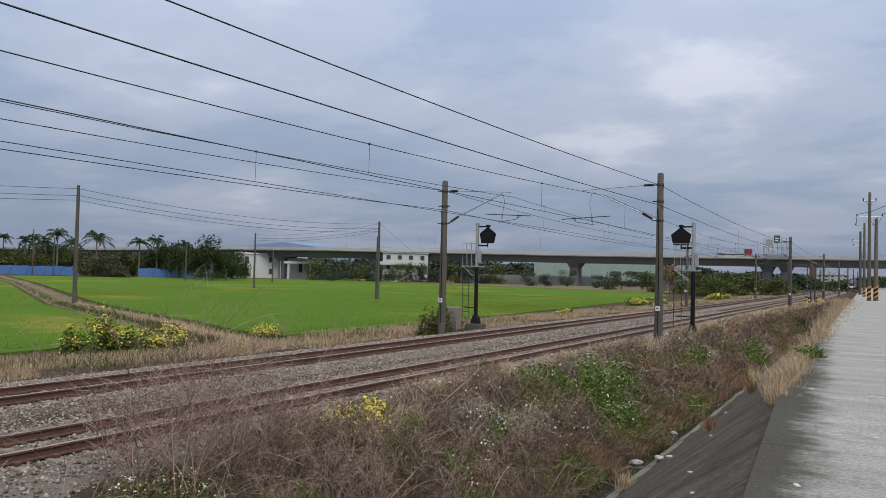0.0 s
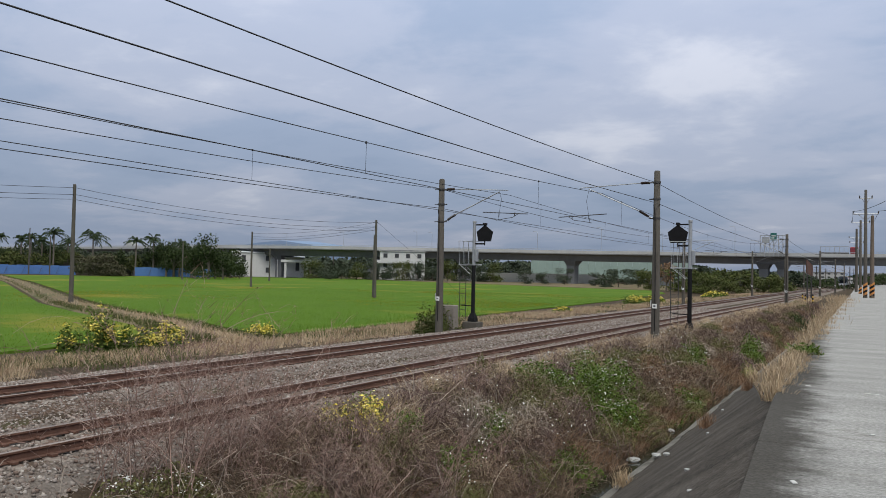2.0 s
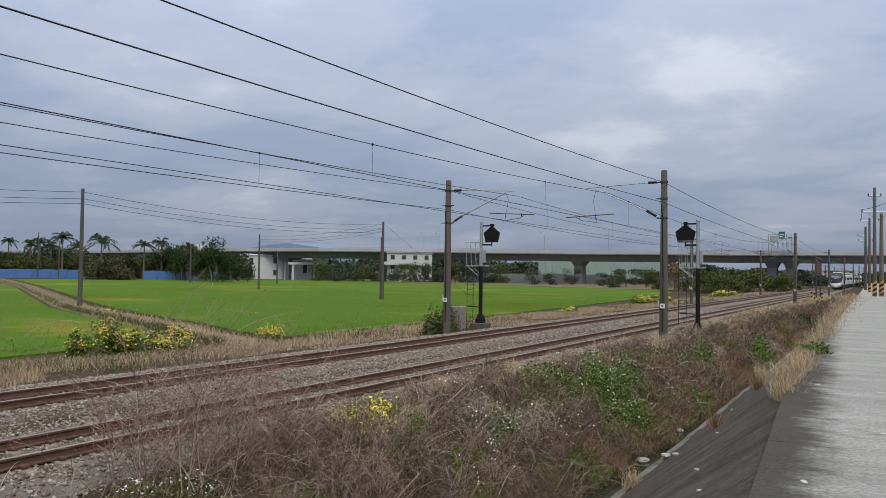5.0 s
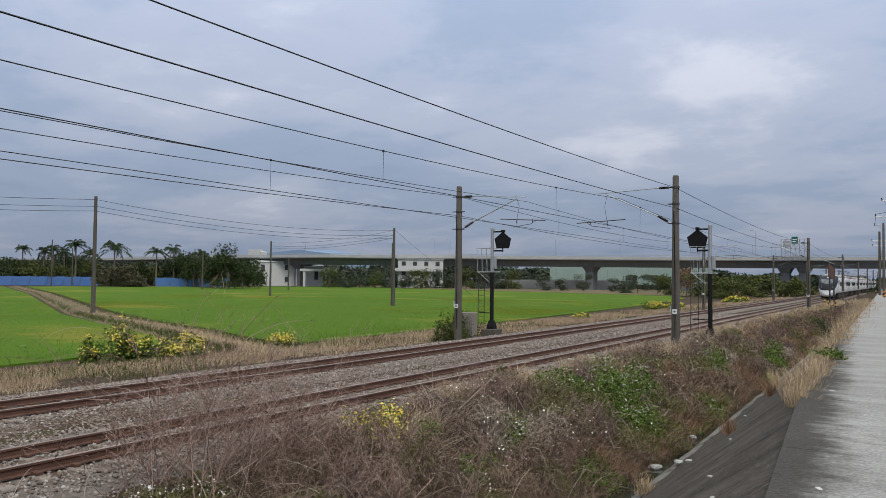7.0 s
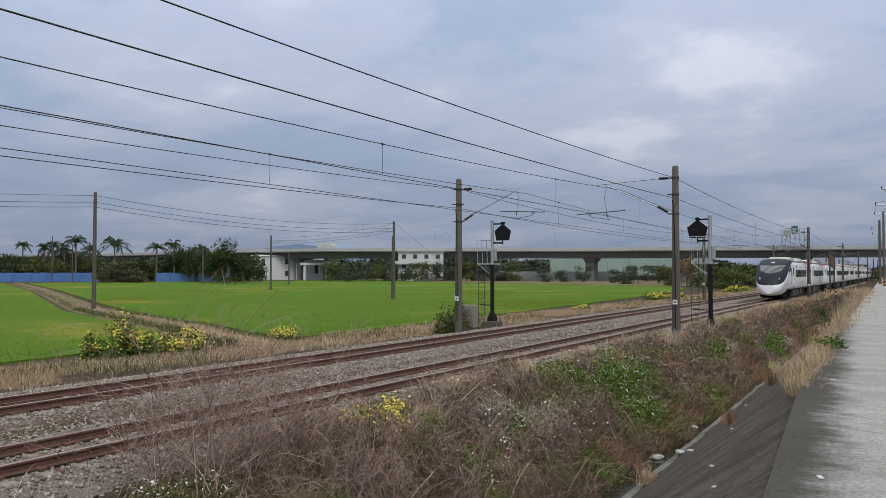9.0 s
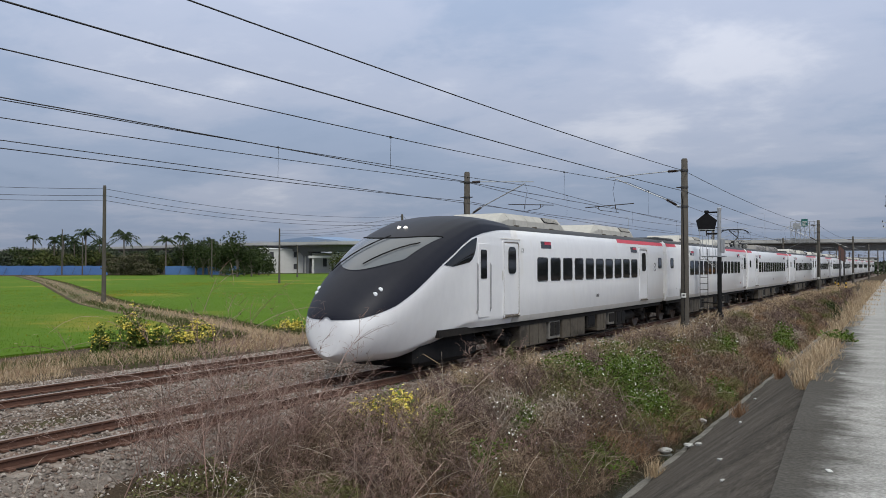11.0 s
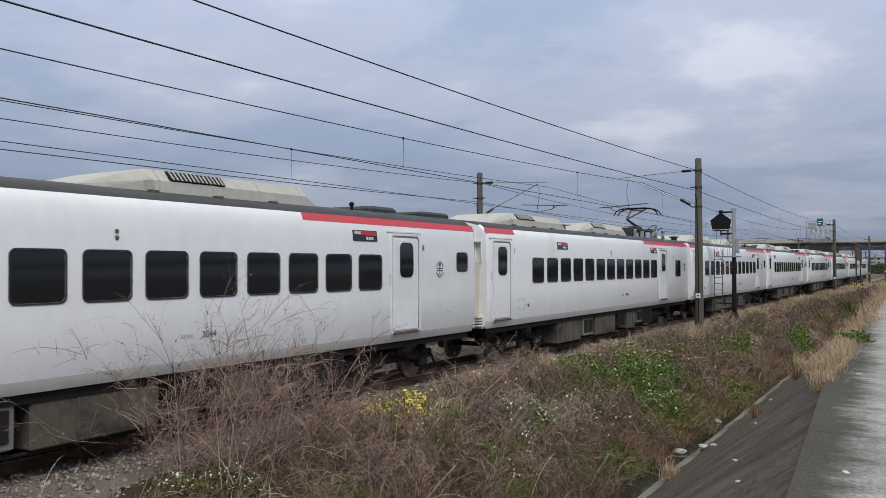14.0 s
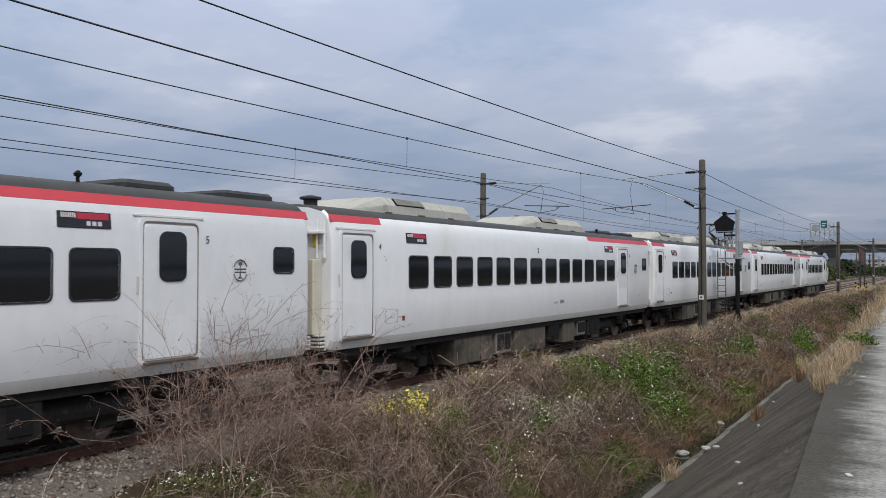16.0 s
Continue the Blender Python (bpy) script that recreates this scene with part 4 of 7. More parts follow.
def car_end(car, way, rear):
    """Gangway bellows, fairings and steps at one end."""
    e = way * HALF

    def slab(s, x0, x1, a, b, z0, z1, c=0.02):
        lo, hi = sorted((e + way * a, e + way * b))
        return s.slab(x0, x1, lo, hi, z0, z1, c)
    s = Shape()
    for i in range(4):
        slab(s, -0.62, 0.62, 0.02 + 0.07 * i, 0.075 + 0.07 * i, 1.15, 3.35, 0.01)
    part("gangway", s, M["gangway"], car, "grey folded gangway bellows")
    for side in (-1, 1):
        s = Shape()
        a, b = sorted((side * 1.02, side * 1.20))
        slab(s, a, b, 0.0, 0.26, 1.3, 2.72, 0.02)
        part("cream_panel", s, M["cream"], car, "cream upright end panel")
        s = Shape()
        s.tube([(side * 1.28, e + way * 0.05, 2.75), (side * 1.28, e + way * 0.05, 3.5)], 0.03, 8)
        s.tube([(side * 1.1, e + way * 0.05, 2.75), (side * 1.1, e + way * 0.05, 3.5)], 0.02, 8)
        a, b = sorted((side * 0.7, side * 1.3))
        slab(s, a, b, 0.0, 0.14, 3.2, 3.26, 0.01)
        part("end_pipe", s, M["white"], car)
        s = Shape()
        a, b = sorted((side * 0.8, side * 1.3))
        for i in range(4):
            slab(s, a, b, 0.0, 0.22, 1.06 + i * 0.07, 1.10 + i * 0.07, 0.01)
        slab(s, a, b, 0.0, 0.04, 1.0, 1.34, 0.01)
        part("end_step", s, M["skirt"], car)
        s = Shape()
        a, b = sorted((side * 0.96, side * 1.1))
        slab(s, a, b, 0.0, 0.02, 2.95, 3.2, 0.004)
        part("warning_label", s, M["yellow_label"], car, "small yellow warning label")


M["gangway"] = surface("grey_bellows_rubber", (0.10, 0.10, 0.105), (0.17, 0.17, 0.175), 3, 0.8, 0.2, 10)


def body_shell(car, y0, y1):
    s = Shape()
    half = [(x, z) for x, z in BODY]
    outline = half + [(-x, z) for x, z in reversed(half[:-1])]
    k = len(outline)
    rings = []
    for y, q in ((y0, 0.965), (y0 + 0.04, 0.99), (y0 + 0.10, 1.0), (y1 - 0.10, 1.0), (y1 - 0.04, 0.99), (y1, 0.965)):
        rings.append([(x * q, y, 2.4 + (z - 2.4) * q) for x, z in outline])
    s.stack(rings)
    for i, f in enumerate(s.f):
        zz = sum(s.v[j][2] for j in f) / len(f)
        if len(f) == 4:
            s.m[i] = 1 if zz > 3.6 else (2 if zz < 1.15 else 0)
    me = s.mesh("body", M["white"], M["roof_grey"], M["skirt"])
    return _child("body", smooth(me, 35), car)


def _child(name, me, parent, label=""):
    ob = new(name, me)
    ob.parent = parent
    return tagged(ob, label)


def small_roof_gear(car, lav):
    s = Shape().slab(-0.9, 0.9, *sorted((lav * 8.1, lav * 9.3)), 3.70, 3.88, 0.05)
    part("roof_housing", s, M["roof_grey"], car)
    s = Shape().slab(-0.8, 0.8, *sorted((lav * 6.2, lav * 7.2)), 3.72, 3.90, 0.06)
    part("roof_housing", s, M["roof_grey"], car)
    s = Shape().lathe([(0.14, 3.7), (0.14, 3.9), (0.22, 3.92), (0.22, 3.96), (0.05, 4.0)], (0.5, -lav * 9.2, 0), 12)
    part("vent_cap", s, M["roof_grey"], car, soft=True)
    s = Shape().tube([(0.9, lav * 5.4, 3.7), (0.9, lav * 5.4, 3.86)], 0.03).lathe([(0.05, 3.84), (0.06, 3.88), (0.02, 3.92)], (0.9, lav * 5.4, 0), 8)
    part("roof_antenna", s, M["black"], car)


def make_car(number, fleet, lav, panto, head=0):
    car = thing("train_car", "white express train coach with tinted windows and red roof stripe", "train car", group="train")
    y0, y1 = -HALF, HALF
    if head:
        y0, y1 = (-5.75, HALF) if head < 0 else (-HALF, 5.75)
    body_shell(car, y0, y1)
    n_win = 12 if number in (6, 7) else 13
    for side in (-1, 1):
        lo, step = (-7.1, 1.003) if lav > 0 else (-5.55, 1.003)
        for i in range(n_win):
            y = lo + i * step + (0.02 if head else 0)
            if number == 7:
                y = -7.02 + i * 1.005
            elif number == 6:
                y = -7.12 if i == 0 else -5.87 + (i - 1) * 1.092
            if head < 0 and i < 3 or head > 0 and i > 9:
                continue
            car_window(car, side, y, y + 0.74, 2.135, 2.81, 0.095)
        if not (head and head == -lav):
            car_door(car, side, *sorted((-9.36 * lav, -8.42 * lav)))
        if not (head and head == lav):
            if number == 7:  # the accessible coach: its door sits further in, with a full window beyond
                car_door(car, side, 5.23, 6.19)
                car_window(car, side, 7.56, 8.30, 2.135, 2.81, 0.07)
            else:
                car_door(car, side, *sorted((6.09 * lav, 7.05 * lav)))
                car_window(car, side, 8.97 * lav - 0.24, 8.97 * lav + 0.24, 2.48, 2.90, 0.09, "washroom_window")
        if not head:
            car_trim(car, side, lav, number, fleet, False)
        else:
            car_trim_head(car, side, head, number, fleet)
    for way in (-1, 1):
        if way != head:
            car_end(car, way, way > 0)
    bogie(car, -6.9 if head >= 0 else -6.2)
    bogie(car, 6.9 if head <= 0 else 6.2)
    underframe(car)
    if panto:
        if lav < 0:
            air_conditioner(car, -3.95, 1.25, mat="unit_dark")
            air_conditioner(car, 1.9, 7.1, mat="unit_dark")
        else:
            air_conditioner(car, -8.6, -3.4, front=True)
            air_conditioner(car, -2.4, 2.6, front=True)
            s = Shape().slab(-0.55, 0.55, -3.0, -2.45, 3.70, 3.94, 0.03).slab(-0.65, 0.65, -3.1, -2.35, 3.94, 3.99, 0.015)
            s.lathe([(0.13, 3.99), (0.13, 4.05), (0.05, 4.10)], (0.3, -2.7, 0), 10)
            part("roof_vent_box", s, M["unit"], car, "beige capped roof ventilator box")
        pantograph(car, 6.6 * lav, -lav)
        stripe(car, 3.35, HALF)
        stripe(car, -HALF, -8.05)
    elif head:
        h = -head
        air_conditioner(car, *sorted((5.9 * head, 0.7 * head)), flip=head > 0)
        air_conditioner(car, *sorted((-1.7 * head, -6.9 * head)), flip=head > 0)
        stripe(car, *sorted((3.45 * h, HALF * h)))
    else:
        a, b = (-8.55, -0.92) if lav > 0 else (-5.9, 1.7)
        air_conditioner(car, a, a + 5.2, front=lav > 0)
        air_conditioner(car, b, b + 5.2, front=lav > 0)
        small_roof_gear(car, lav)
        stripe(car, 3.35, HALF)
        stripe(car, -HALF, -8.05)
    if head:
        make_nose(car, head)
    return car


def nose_section(u):
    """Outline of the nose u metres behind its tip: half width, top and bottom heights."""
    k = min(1.0, u / 3.7)
    w = 1.45 * (1 - (1 - k) ** 2.3) ** 0.31
    q = min(1.0, u / 5.0)
    top = 1.45 + 2.47 * (1 - (1 - q) ** 1.75) ** 0.78
    if u > 5.0:
        top -= 0.105 * min(1, (u - 5.0) / 2.2) ** 1.5
    low = float(np.interp(u, (0, 0.4, 1.5, 2.2, 3.0, 3.9, 4.4), (0.60, 0.42, 0.38, 0.54, 0.76, 0.96, 1.0)))
    return w, top, low


SECTION = [(0.0, 0.0), (0.55, 0.0)] + [((x / 1.455), (z - 1.0) / 2.815) for x, z in BODY]


def nose_point(u, v):
    """Point on the nose skin; v runs from the keel (0) over the side to the roof's crown (1)."""
    w, top, low = nose_section(u)
    n = len(SECTION) - 1
    a = min(int(v * n), n - 1)
    f = v * n - a
    x = SECTION[a][0] + f * (SECTION[a + 1][0] - SECTION[a][0])
    z = SECTION[a][1] + f * (SECTION[a + 1][1] - SECTION[a][1])
    # towards the tip the section rounds to an ellipse
    e = max(0.0, 1 - u / 4.6)
    ang = -math.pi / 2 + math.pi * v
    xe, ze = math.cos(ang), 0.5 + 0.5 * math.sin(ang)
    return w * (x + e * (xe - x)), low + (top - low) * (z + e * (ze - z))


def visor_edge(u):
    us = (0, 0.12, 0.3, 0.6, 1.0, 1.53, 1.88, 2.23, 2.63, 3.13, 3.53, 4.03, 4.58, 5.18, 5.73, 6.4)
    zs = (1.40, 1.41, 1.45, 1.55, 1.70, 1.98, 2.19, 2.40, 2.63, 2.88, 3.085, 3.29, 3.42, 3.505, 3.55, 3.575)
    return float(np.interp(u, us, zs))


def make_nose(car, head):
    tip = head * NOSE_TIP
    us = [0.015, 0.03, 0.05, 0.08, 0.12, 0.16, 0.21, 0.27, 0.34, 0.42, 0.5, 0.6, 0.7, 0.82, 0.95, 1.1, 1.25, 1.4, 1.6, 1.8, 2.0, 2.2, 2.4, 2.6, 2.8, 3.0, 3.2, 3.4, 3.6, 3.8, 4.0, 4.2, 4.4, 4.6, 4.8, 5.0, 5.2, 5.5, 5.9, NOSE_TIP - 5.75]
    vs = [i / 110 for i in range(111)]
    s = Shape()
    rings = []
    for u in us:
        half = [nose_point(u, v) for v in vs]
        y = tip - head * u
        rings.append([(x, y, z) for x, z in half] + [(-x, y, z) for x, z in reversed(half[1:-1])])
    s.stack(rings)
    _child("nose", smooth(s.mesh("nose", M["white"]), 50), car, "streamlined white nose")

    def patch(name, mat, u0, u1, lo, hi, out, side=0, nu=14, nv=8, label="", power=1.0):
        p = Shape()
        grid = []
        for i in range(nu + 1):
            u = u0 + (u1 - u0) * (i / nu) ** power
            row = []
            for j in range(nv + 1):
                v = lo(u) + (hi(u) - lo(u)) * j / nv
                if side:
                    x, z = nose_point(u, v)
                    x = x * side
                else:
                    m = 2 * v - 1
                    x, z = nose_point(u, 1 - abs(m))
                    x = math.copysign(x, m)
                row.append(Vector((x, tip - head * u, z)))
            grid.append(row)
        k = nv + 1
        outs = []
        for i in range(nu + 1):
            for j in range(k):
                du = grid[min(i + 1, nu)][j] - grid[max(i - 1, 0)][j]
                dv = grid[i][min(j + 1, nv)] - grid[i][max(j - 1, 0)]
                nn = du.cross(dv)
                if nn.length > 1e-9:
                    nn.normalize()
                if nn.dot(grid[i][j] - Vector((0, grid[i][j].y - head * 1.5, 1.3))) < 0:
                    nn = -nn
                outs.append(grid[i][j] + nn * out)
        p.add(outs, [(i * k + j, i * k + j + 1, (i + 1) * k + j + 1, (i + 1) * k + j) for i in range(nu) for j in range(nv)])
        me = smooth(p.mesh(name, mat), 60)
        return _child(name, me, car, label)

    def v_at(u, z):
        lo, hi = 0.12, 1.0
        for _ in range(30):
            mid = (lo + hi) / 2
            lo, hi = (mid, hi) if nose_point(u, mid)[1] < z else (lo, mid)
        return hi
    half_band = lambda u: 0.5 * (1 - v_at(u, visor_edge(u)))
    patch("visor", M["nose_grey"], 0.004, NOSE_TIP - 5.72, lambda u: 0.5 - half_band(u), lambda u: 0.5 + half_band(u), 0.012, nu=110, nv=60, label="glossy charcoal visor wrapping the cab", power=1.6)

    # windscreen on the slope between the visor's chin and the brow
    def crown_v(u, x):
        lo, hi = 0.5, 1.0
        for _ in range(30):
            mid = (lo + hi) / 2
            lo, hi = (mid, hi) if nose_point(u, mid)[0] > x else (lo, mid)
        return hi
    g = Shape()
    nu, nv = 16, 24
    for inset, lift in ((0.0, 0.0),):
        for i in range(nu + 1):
            for j in range(nv + 1):
                q = 2 * j / nv - 1
                a, b = 0.98 + 0.72 * q * q, 2.28 + 0.72 * abs(q) ** 2.2
                u = a + (b - a) * i / nu
                hx = abs(q) * (0.92 + 0.26 * i / nu)
                x, z = nose_point(u, crown_v(u, hx))
                g.v.append((math.copysign(x, q), tip - head * (u - 0.012), z + 0.024))
    k = nv + 1
    for i in range(nu):
        for j in range(nv):
            g.f.append((i * k + j, i * k + j + 1, (i + 1) * k + j + 1, (i + 1) * k + j))
            g.m.append(0)
    _child("windscreen", smooth(g.mesh("windscreen", M["screen_glass"]), 60), car, "raked windscreen tinted pale for the sky it reflects")
    rim = []
    for j in range(nv + 1):
        rim.append(Vector(g.v[nu * k + j]))
    part("windscreen_gasket", Shape().tube([tuple(p) for p in rim], 0.022, 6), M["black"], car)
    for side in (-1, 1):
        sill = lambda u: float(np.interp(u, (2.68, 3.03, 3.43, 3.85, 4.0, 4.12, 4.22, 4.28), (2.60, 2.56, 2.61, 2.67, 2.74, 2.88, 3.08, 3.27)))
        patch("cab_side_window", M["glass"], 2.66, 4.28, lambda u: v_at(u, sill(u)), lambda u: v_at(u, max(sill(u) + 0.005, visor_edge(u) - 0.045)), 0.010, side, nu=40, label="black crescent-shaped cab side window")
        for zc, dx, mat, nm in ((3.52, 0.14, "headlight", "headlight"), (2.06, 0.86, "lamp_glass", "marker_lamp"), (1.95, 0.80, "lamp_glass", "marker_lamp")):
            # find where the skin passes this place on the front
            best = min(((abs(nose_point(u / 50, v / 60)[0] - dx) + abs(nose_point(u / 50, v / 60)[1] - zc)), u / 50, v / 60) for u in range(2, 220) for v in range(20, 61))
            x, z = nose_point(best[1], best[2])
            l = Shape().lathe([(0.02, -0.05), (0.052, -0.03), (0.055, 0.0), (0.045, 0.012), (0.01, 0.016)], n=12, axis="y")
            if head < 0:
                l.v = [(a, -b, c) for a, b, c in l.v]
            ob = _child(nm, smooth(l.mesh(nm, M[mat])), car, "lit white headlight" if mat == "headlight" else "clear marker lamp")
            ob.location = (side * x, tip - head * (best[1] - (0.03 if mat == "headlight" else 0.02)), z)
            if mat == "headlight" and head > 0:
                ob.data.materials[0] = M["lamp_glass"]
    for x0, x1 in ((0.15, 0.95), (-0.75, 0.1)):
        pts = []
        for q in np.linspace(0, 1, 7):
            u, x = 1.15 + 1.2 * q, x0 + (x1 - x0) * q
            px, pz = nose_point(u, crown_v(u, abs(x)))
            pts.append((math.copysign(px, x), tip - head * (u - 0.03), pz + 0.055))
        part("wiper", Shape().tube(pts, 0.016, 6), M["black"], car)
    a = Shape().slab(-1.05, 1.05, *sorted((tip - head * 2.0, tip - head * 4.9)), 0.18, 1.0, 0.12)
    part("apron", a, M["black"], car, "black snow-plough apron")
    c = Shape().slab(-0.16, 0.16, *sorted((tip - head * 0.02, tip - head * 0.25)), 0.80, 0.94, 0.02)
    part("coupler_cover", c, M["black"], car)


# pale base colour stands in for the sky mirrored in the windscreen
M["screen_glass"] = glass("sky_tinted_windscreen", (0.10, 0.11, 0.125), 0.06)
M["lamp_glass"] = glow("dim_lamp", (0.75, 0.78, 0.8), 0.15)
NOSE_TIP = 12.1


def car_trim_head(car, side, head, number, fleet):
    h = -head
    for y in ((-3.4, 5.3) if head < 0 else (-5.3, 3.4)):
        s = Shape()
        plate(s, side, rounded(y - 0.38, y + 0.38, 3.10, 3.31, 0.01, 2), 0.012)
        d = part("destination_display", s, M["screen_black"], car, "black display with red and white dot characters")
        s = Shape()
        plate(s, side, rounded(y - 0.12, y + 0.36, 3.21, 3.295, 0.005, 1), 0.0145, 0.004, bevel=0.001)
        part("red_field", s, M["screen_red"], d)
    car_door(car, side, *sorted((6.28 * head, 5.38 * head)))
    # narrow crew door with grab rails
    y = head * 7.48
    s = Shape()
    plate(s, side, rounded(y - 0.29, y + 0.29, 1.25, 3.16, 0.03, 2), 0.012, bevel=0.01)
    door = part("crew_door", s, M["white"], car)
    s = Shape()
    plate(s, side, rounded(y - 0.17, y + 0.15, 2.25, 3.0, 0.03), 0.018)
    part("door_window", s, M["glass"], door)
    for d in (-0.36, 0.36):
        s = Shape().tube([(side * 1.44, y + d, 1.4), (side * 1.475, y + d, 1.45), (side * 1.475, y + d, 2.6), (side * 1.44, y + d, 2.65)], 0.02, 6)
        part("grab_rail", s, M["seam"], door)
    text_part("car_number", str(number), 0.17, car, side, head * 5.12, 2.96, M["mark"])
    text_part("fleet_number", fleet, 0.15, car, side, 1.1 * side, 1.50, M["mark"])
    y, z = 8.18 * h, 2.52
    s = Shape()
    for a, b in ((20, 160), (200, 340)):
        s.tube([(side * (side_x(z) + 0.005), y + 0.15 * math.cos(radians(q)), z + 0.17 * math.sin(radians(q))) for q in np.linspace(a, b, 14)], 0.012, 4)
    for zz, w in ((2.54, 0.13), (2.49, 0.13)):
        plate(s, side, rounded(y - w, y + w, zz - 0.012, zz + 0.012, 0.002, 1), 0.008, 0.01)
    part("crest", s, M["mark"], car, "dark grey round crest of plain strokes")


# (number, fleet lettering, washroom end, pantograph, head)
CARS = [(12, "3042", 1, False, -1), (11, "3046", -1, False, 0), (10, "3043", -1, True, 0), (9, "3045", -1, False, 0), (8, "3044", 1, False, 0), (7, "3042", 1, True, 0),
        (6, "3043", 1, False, 0), (5, "3041", 1, False, 0), (4, "3042", 1, False, 0), (3, "3042", 1, True, 0), (2, "3042", 1, False, 0), (1, "3042", -1, False, 1)]
PITCH = 19.95
TRAIN = []


def make_train():
    for spec in CARS:
        TRAIN.append(make_car(*spec))


def run_at(t):
    """Where the joint behind the leading car is, along the line."""
    drift = np.interp(t, (0, 11, 11.5, 12, 12.5, 13, 13.5, 14, 14.5, 15, 15.5, 16), (0, 0, 0.09, 0.01, 0.48, 0.50, 0.45, 0.44, 0.40, 0.43, -0.09, -0.02))
    return 19.585 - 32.83 * (t - 11.5) + float(drift)


def motions():
    for i, car in enumerate(TRAIN):
        rows = []
        for k in range(33):
            t = k / 2
            y = run_at(t) - 0.33 - HALF + i * PITCH
            slope = math.degrees(math.atan((float(bend(y + 5)) - float(bend(y - 5))) / 10))
            rows.append((t, pose(NEAR_TRACK + float(bend(y)), y, 0, 0, 0, -slope)))
        walk(car, rows)
    for vehicle, start, at in ((LORRY, -46.0, 0.0), (VAN, -196.0, 9.0)):
        rows = []
        for k in range(33):
            t = k / 2
            x = start + 17.3 * (t - at)
            turn = math.degrees(math.atan2(line_y(x + 5) - line_y(x - 5), 10))
            rows.append((t, pose(x, line_y(x) + 2.2, 10.6, 0, 0, turn)))
        walk(vehicle, rows)


# ---------------------------------------------------------------- plants
def land(x, y):
    """Ground height for arrays of places on the railway's side."""
    return np.interp(x - bend(y), PROFILE_X, PROFILE_Z)


class Growth:
    """Gathers thin blades and leaves as triangles and makes one mesh of them."""

    def __init__(self, seed):
        self.rng = np.random.default_rng(seed)
        self.v, self.f, self.n = [], [], 0

    def put(self, verts, faces):
        self.v.append(verts.reshape(-1, 3))
        self.f.append((faces + self.n).reshape(-1, 3))
        self.n += verts.reshape(-1, 3).shape[0]

    def blades(self, base, tip, width, arch=0.15, steps=3):
        """Tapering ribbons from base to tip, bowed upwards by a share of their length."""
        base, tip = np.asarray(base, float), np.asarray(tip, float)
        n = len(base)
        if n == 0:
            return
        d = tip - base
        length = np.linalg.norm(d, axis=1, keepdims=True) + 1e-6
        side = np.cross(d, self.rng.normal(0, 1, (n, 3)))
        side /= np.linalg.norm(side, axis=1, keepdims=True) + 1e-6
        bow = np.cross(side, d / length) * (arch * length * self.rng.uniform(-1, 1, (n, 1))) + np.array([0, 0, 1.0]) * arch * length * self.rng.uniform(0, 1, (n, 1))
        width = np.broadcast_to(np.asarray(width, float).reshape(-1, 1), (n, 1))
        rows = []
        for i in range(steps):
            u = i / steps
            c = base + d * u + bow * (4 * u * (1 - u))
            w = side * width * (1 - 0.6 * u) / 2
            rows += [c - w, c + w]
        rows.append(tip)
        verts = np.stack(rows, 1)
        k = 2 * steps + 1
        tri = []
        for i in range(steps - 1):
            a = 2 * i
            tri += [(a, a + 1, a + 3), (a, a + 3, a + 2)]
        a = 2 * (steps - 1)
        tri.append((a, a + 1, a + 2))
        self.put(verts, np.array(tri)[None] + k * np.arange(n)[:, None, None])

    def leaves(self, at, size, flat=0.5):
        """Folded diamond leaves; flat: how much they lie level."""
        at = np.asarray(at, float)
        n = len(at)
        if n == 0:
            return
        a = self.rng.normal(0, 1, (n, 3)) * np.array([1, 1, 1 - flat])
        a /= np.linalg.norm(a, axis=1, keepdims=True) + 1e-6
        b = np.cross(a, self.rng.normal(0, 1, (n, 3)) * np.array([1 - flat, 1 - flat, 1]))
        b /= np.linalg.norm(b, axis=1, keepdims=True) + 1e-6
        up = np.cross(a, b)
        s = np.broadcast_to(np.asarray(size, float).reshape(-1, 1), (n, 1)) * self.rng.uniform(0.6, 1.3, (n, 1))
        verts = np.stack([at - a * s / 2, at + b * s * 0.3 + up * s * 0.1, at + a * s / 2, at - b * s * 0.3 + up * s * 0.1], 1)
        self.put(verts, np.array([(0, 1, 2), (0, 2, 3)])[None] + 4 * np.arange(n)[:, None, None])

    def make(self, name, material, label, category, kind="stuff", group=""):
        ob = bulk(name, np.concatenate(self.v), np.concatenate(self.f), material)
        return tagged(ob, label, category, group, kind)

    def part(self, name, material, parent, label=""):
        ob = bulk(name, np.concatenate(self.v), np.concatenate(self.f), material)
        ob.parent = parent
        return tagged(ob, label)


def scatter_y(rng, n, near, far):
    return near * np.exp(rng.uniform(0, 1, n) * math.log(far / near))


def clumpy(rng, x, y, scale, cut, seed):
    """Keeps the places where a slow noise is above the cut, so that plants stand in drifts."""
    keep = np.array([noise.noise(Vector((a * scale + seed, b * scale * 0.6, seed))) for a, b in zip(x, y)])
    return keep > cut


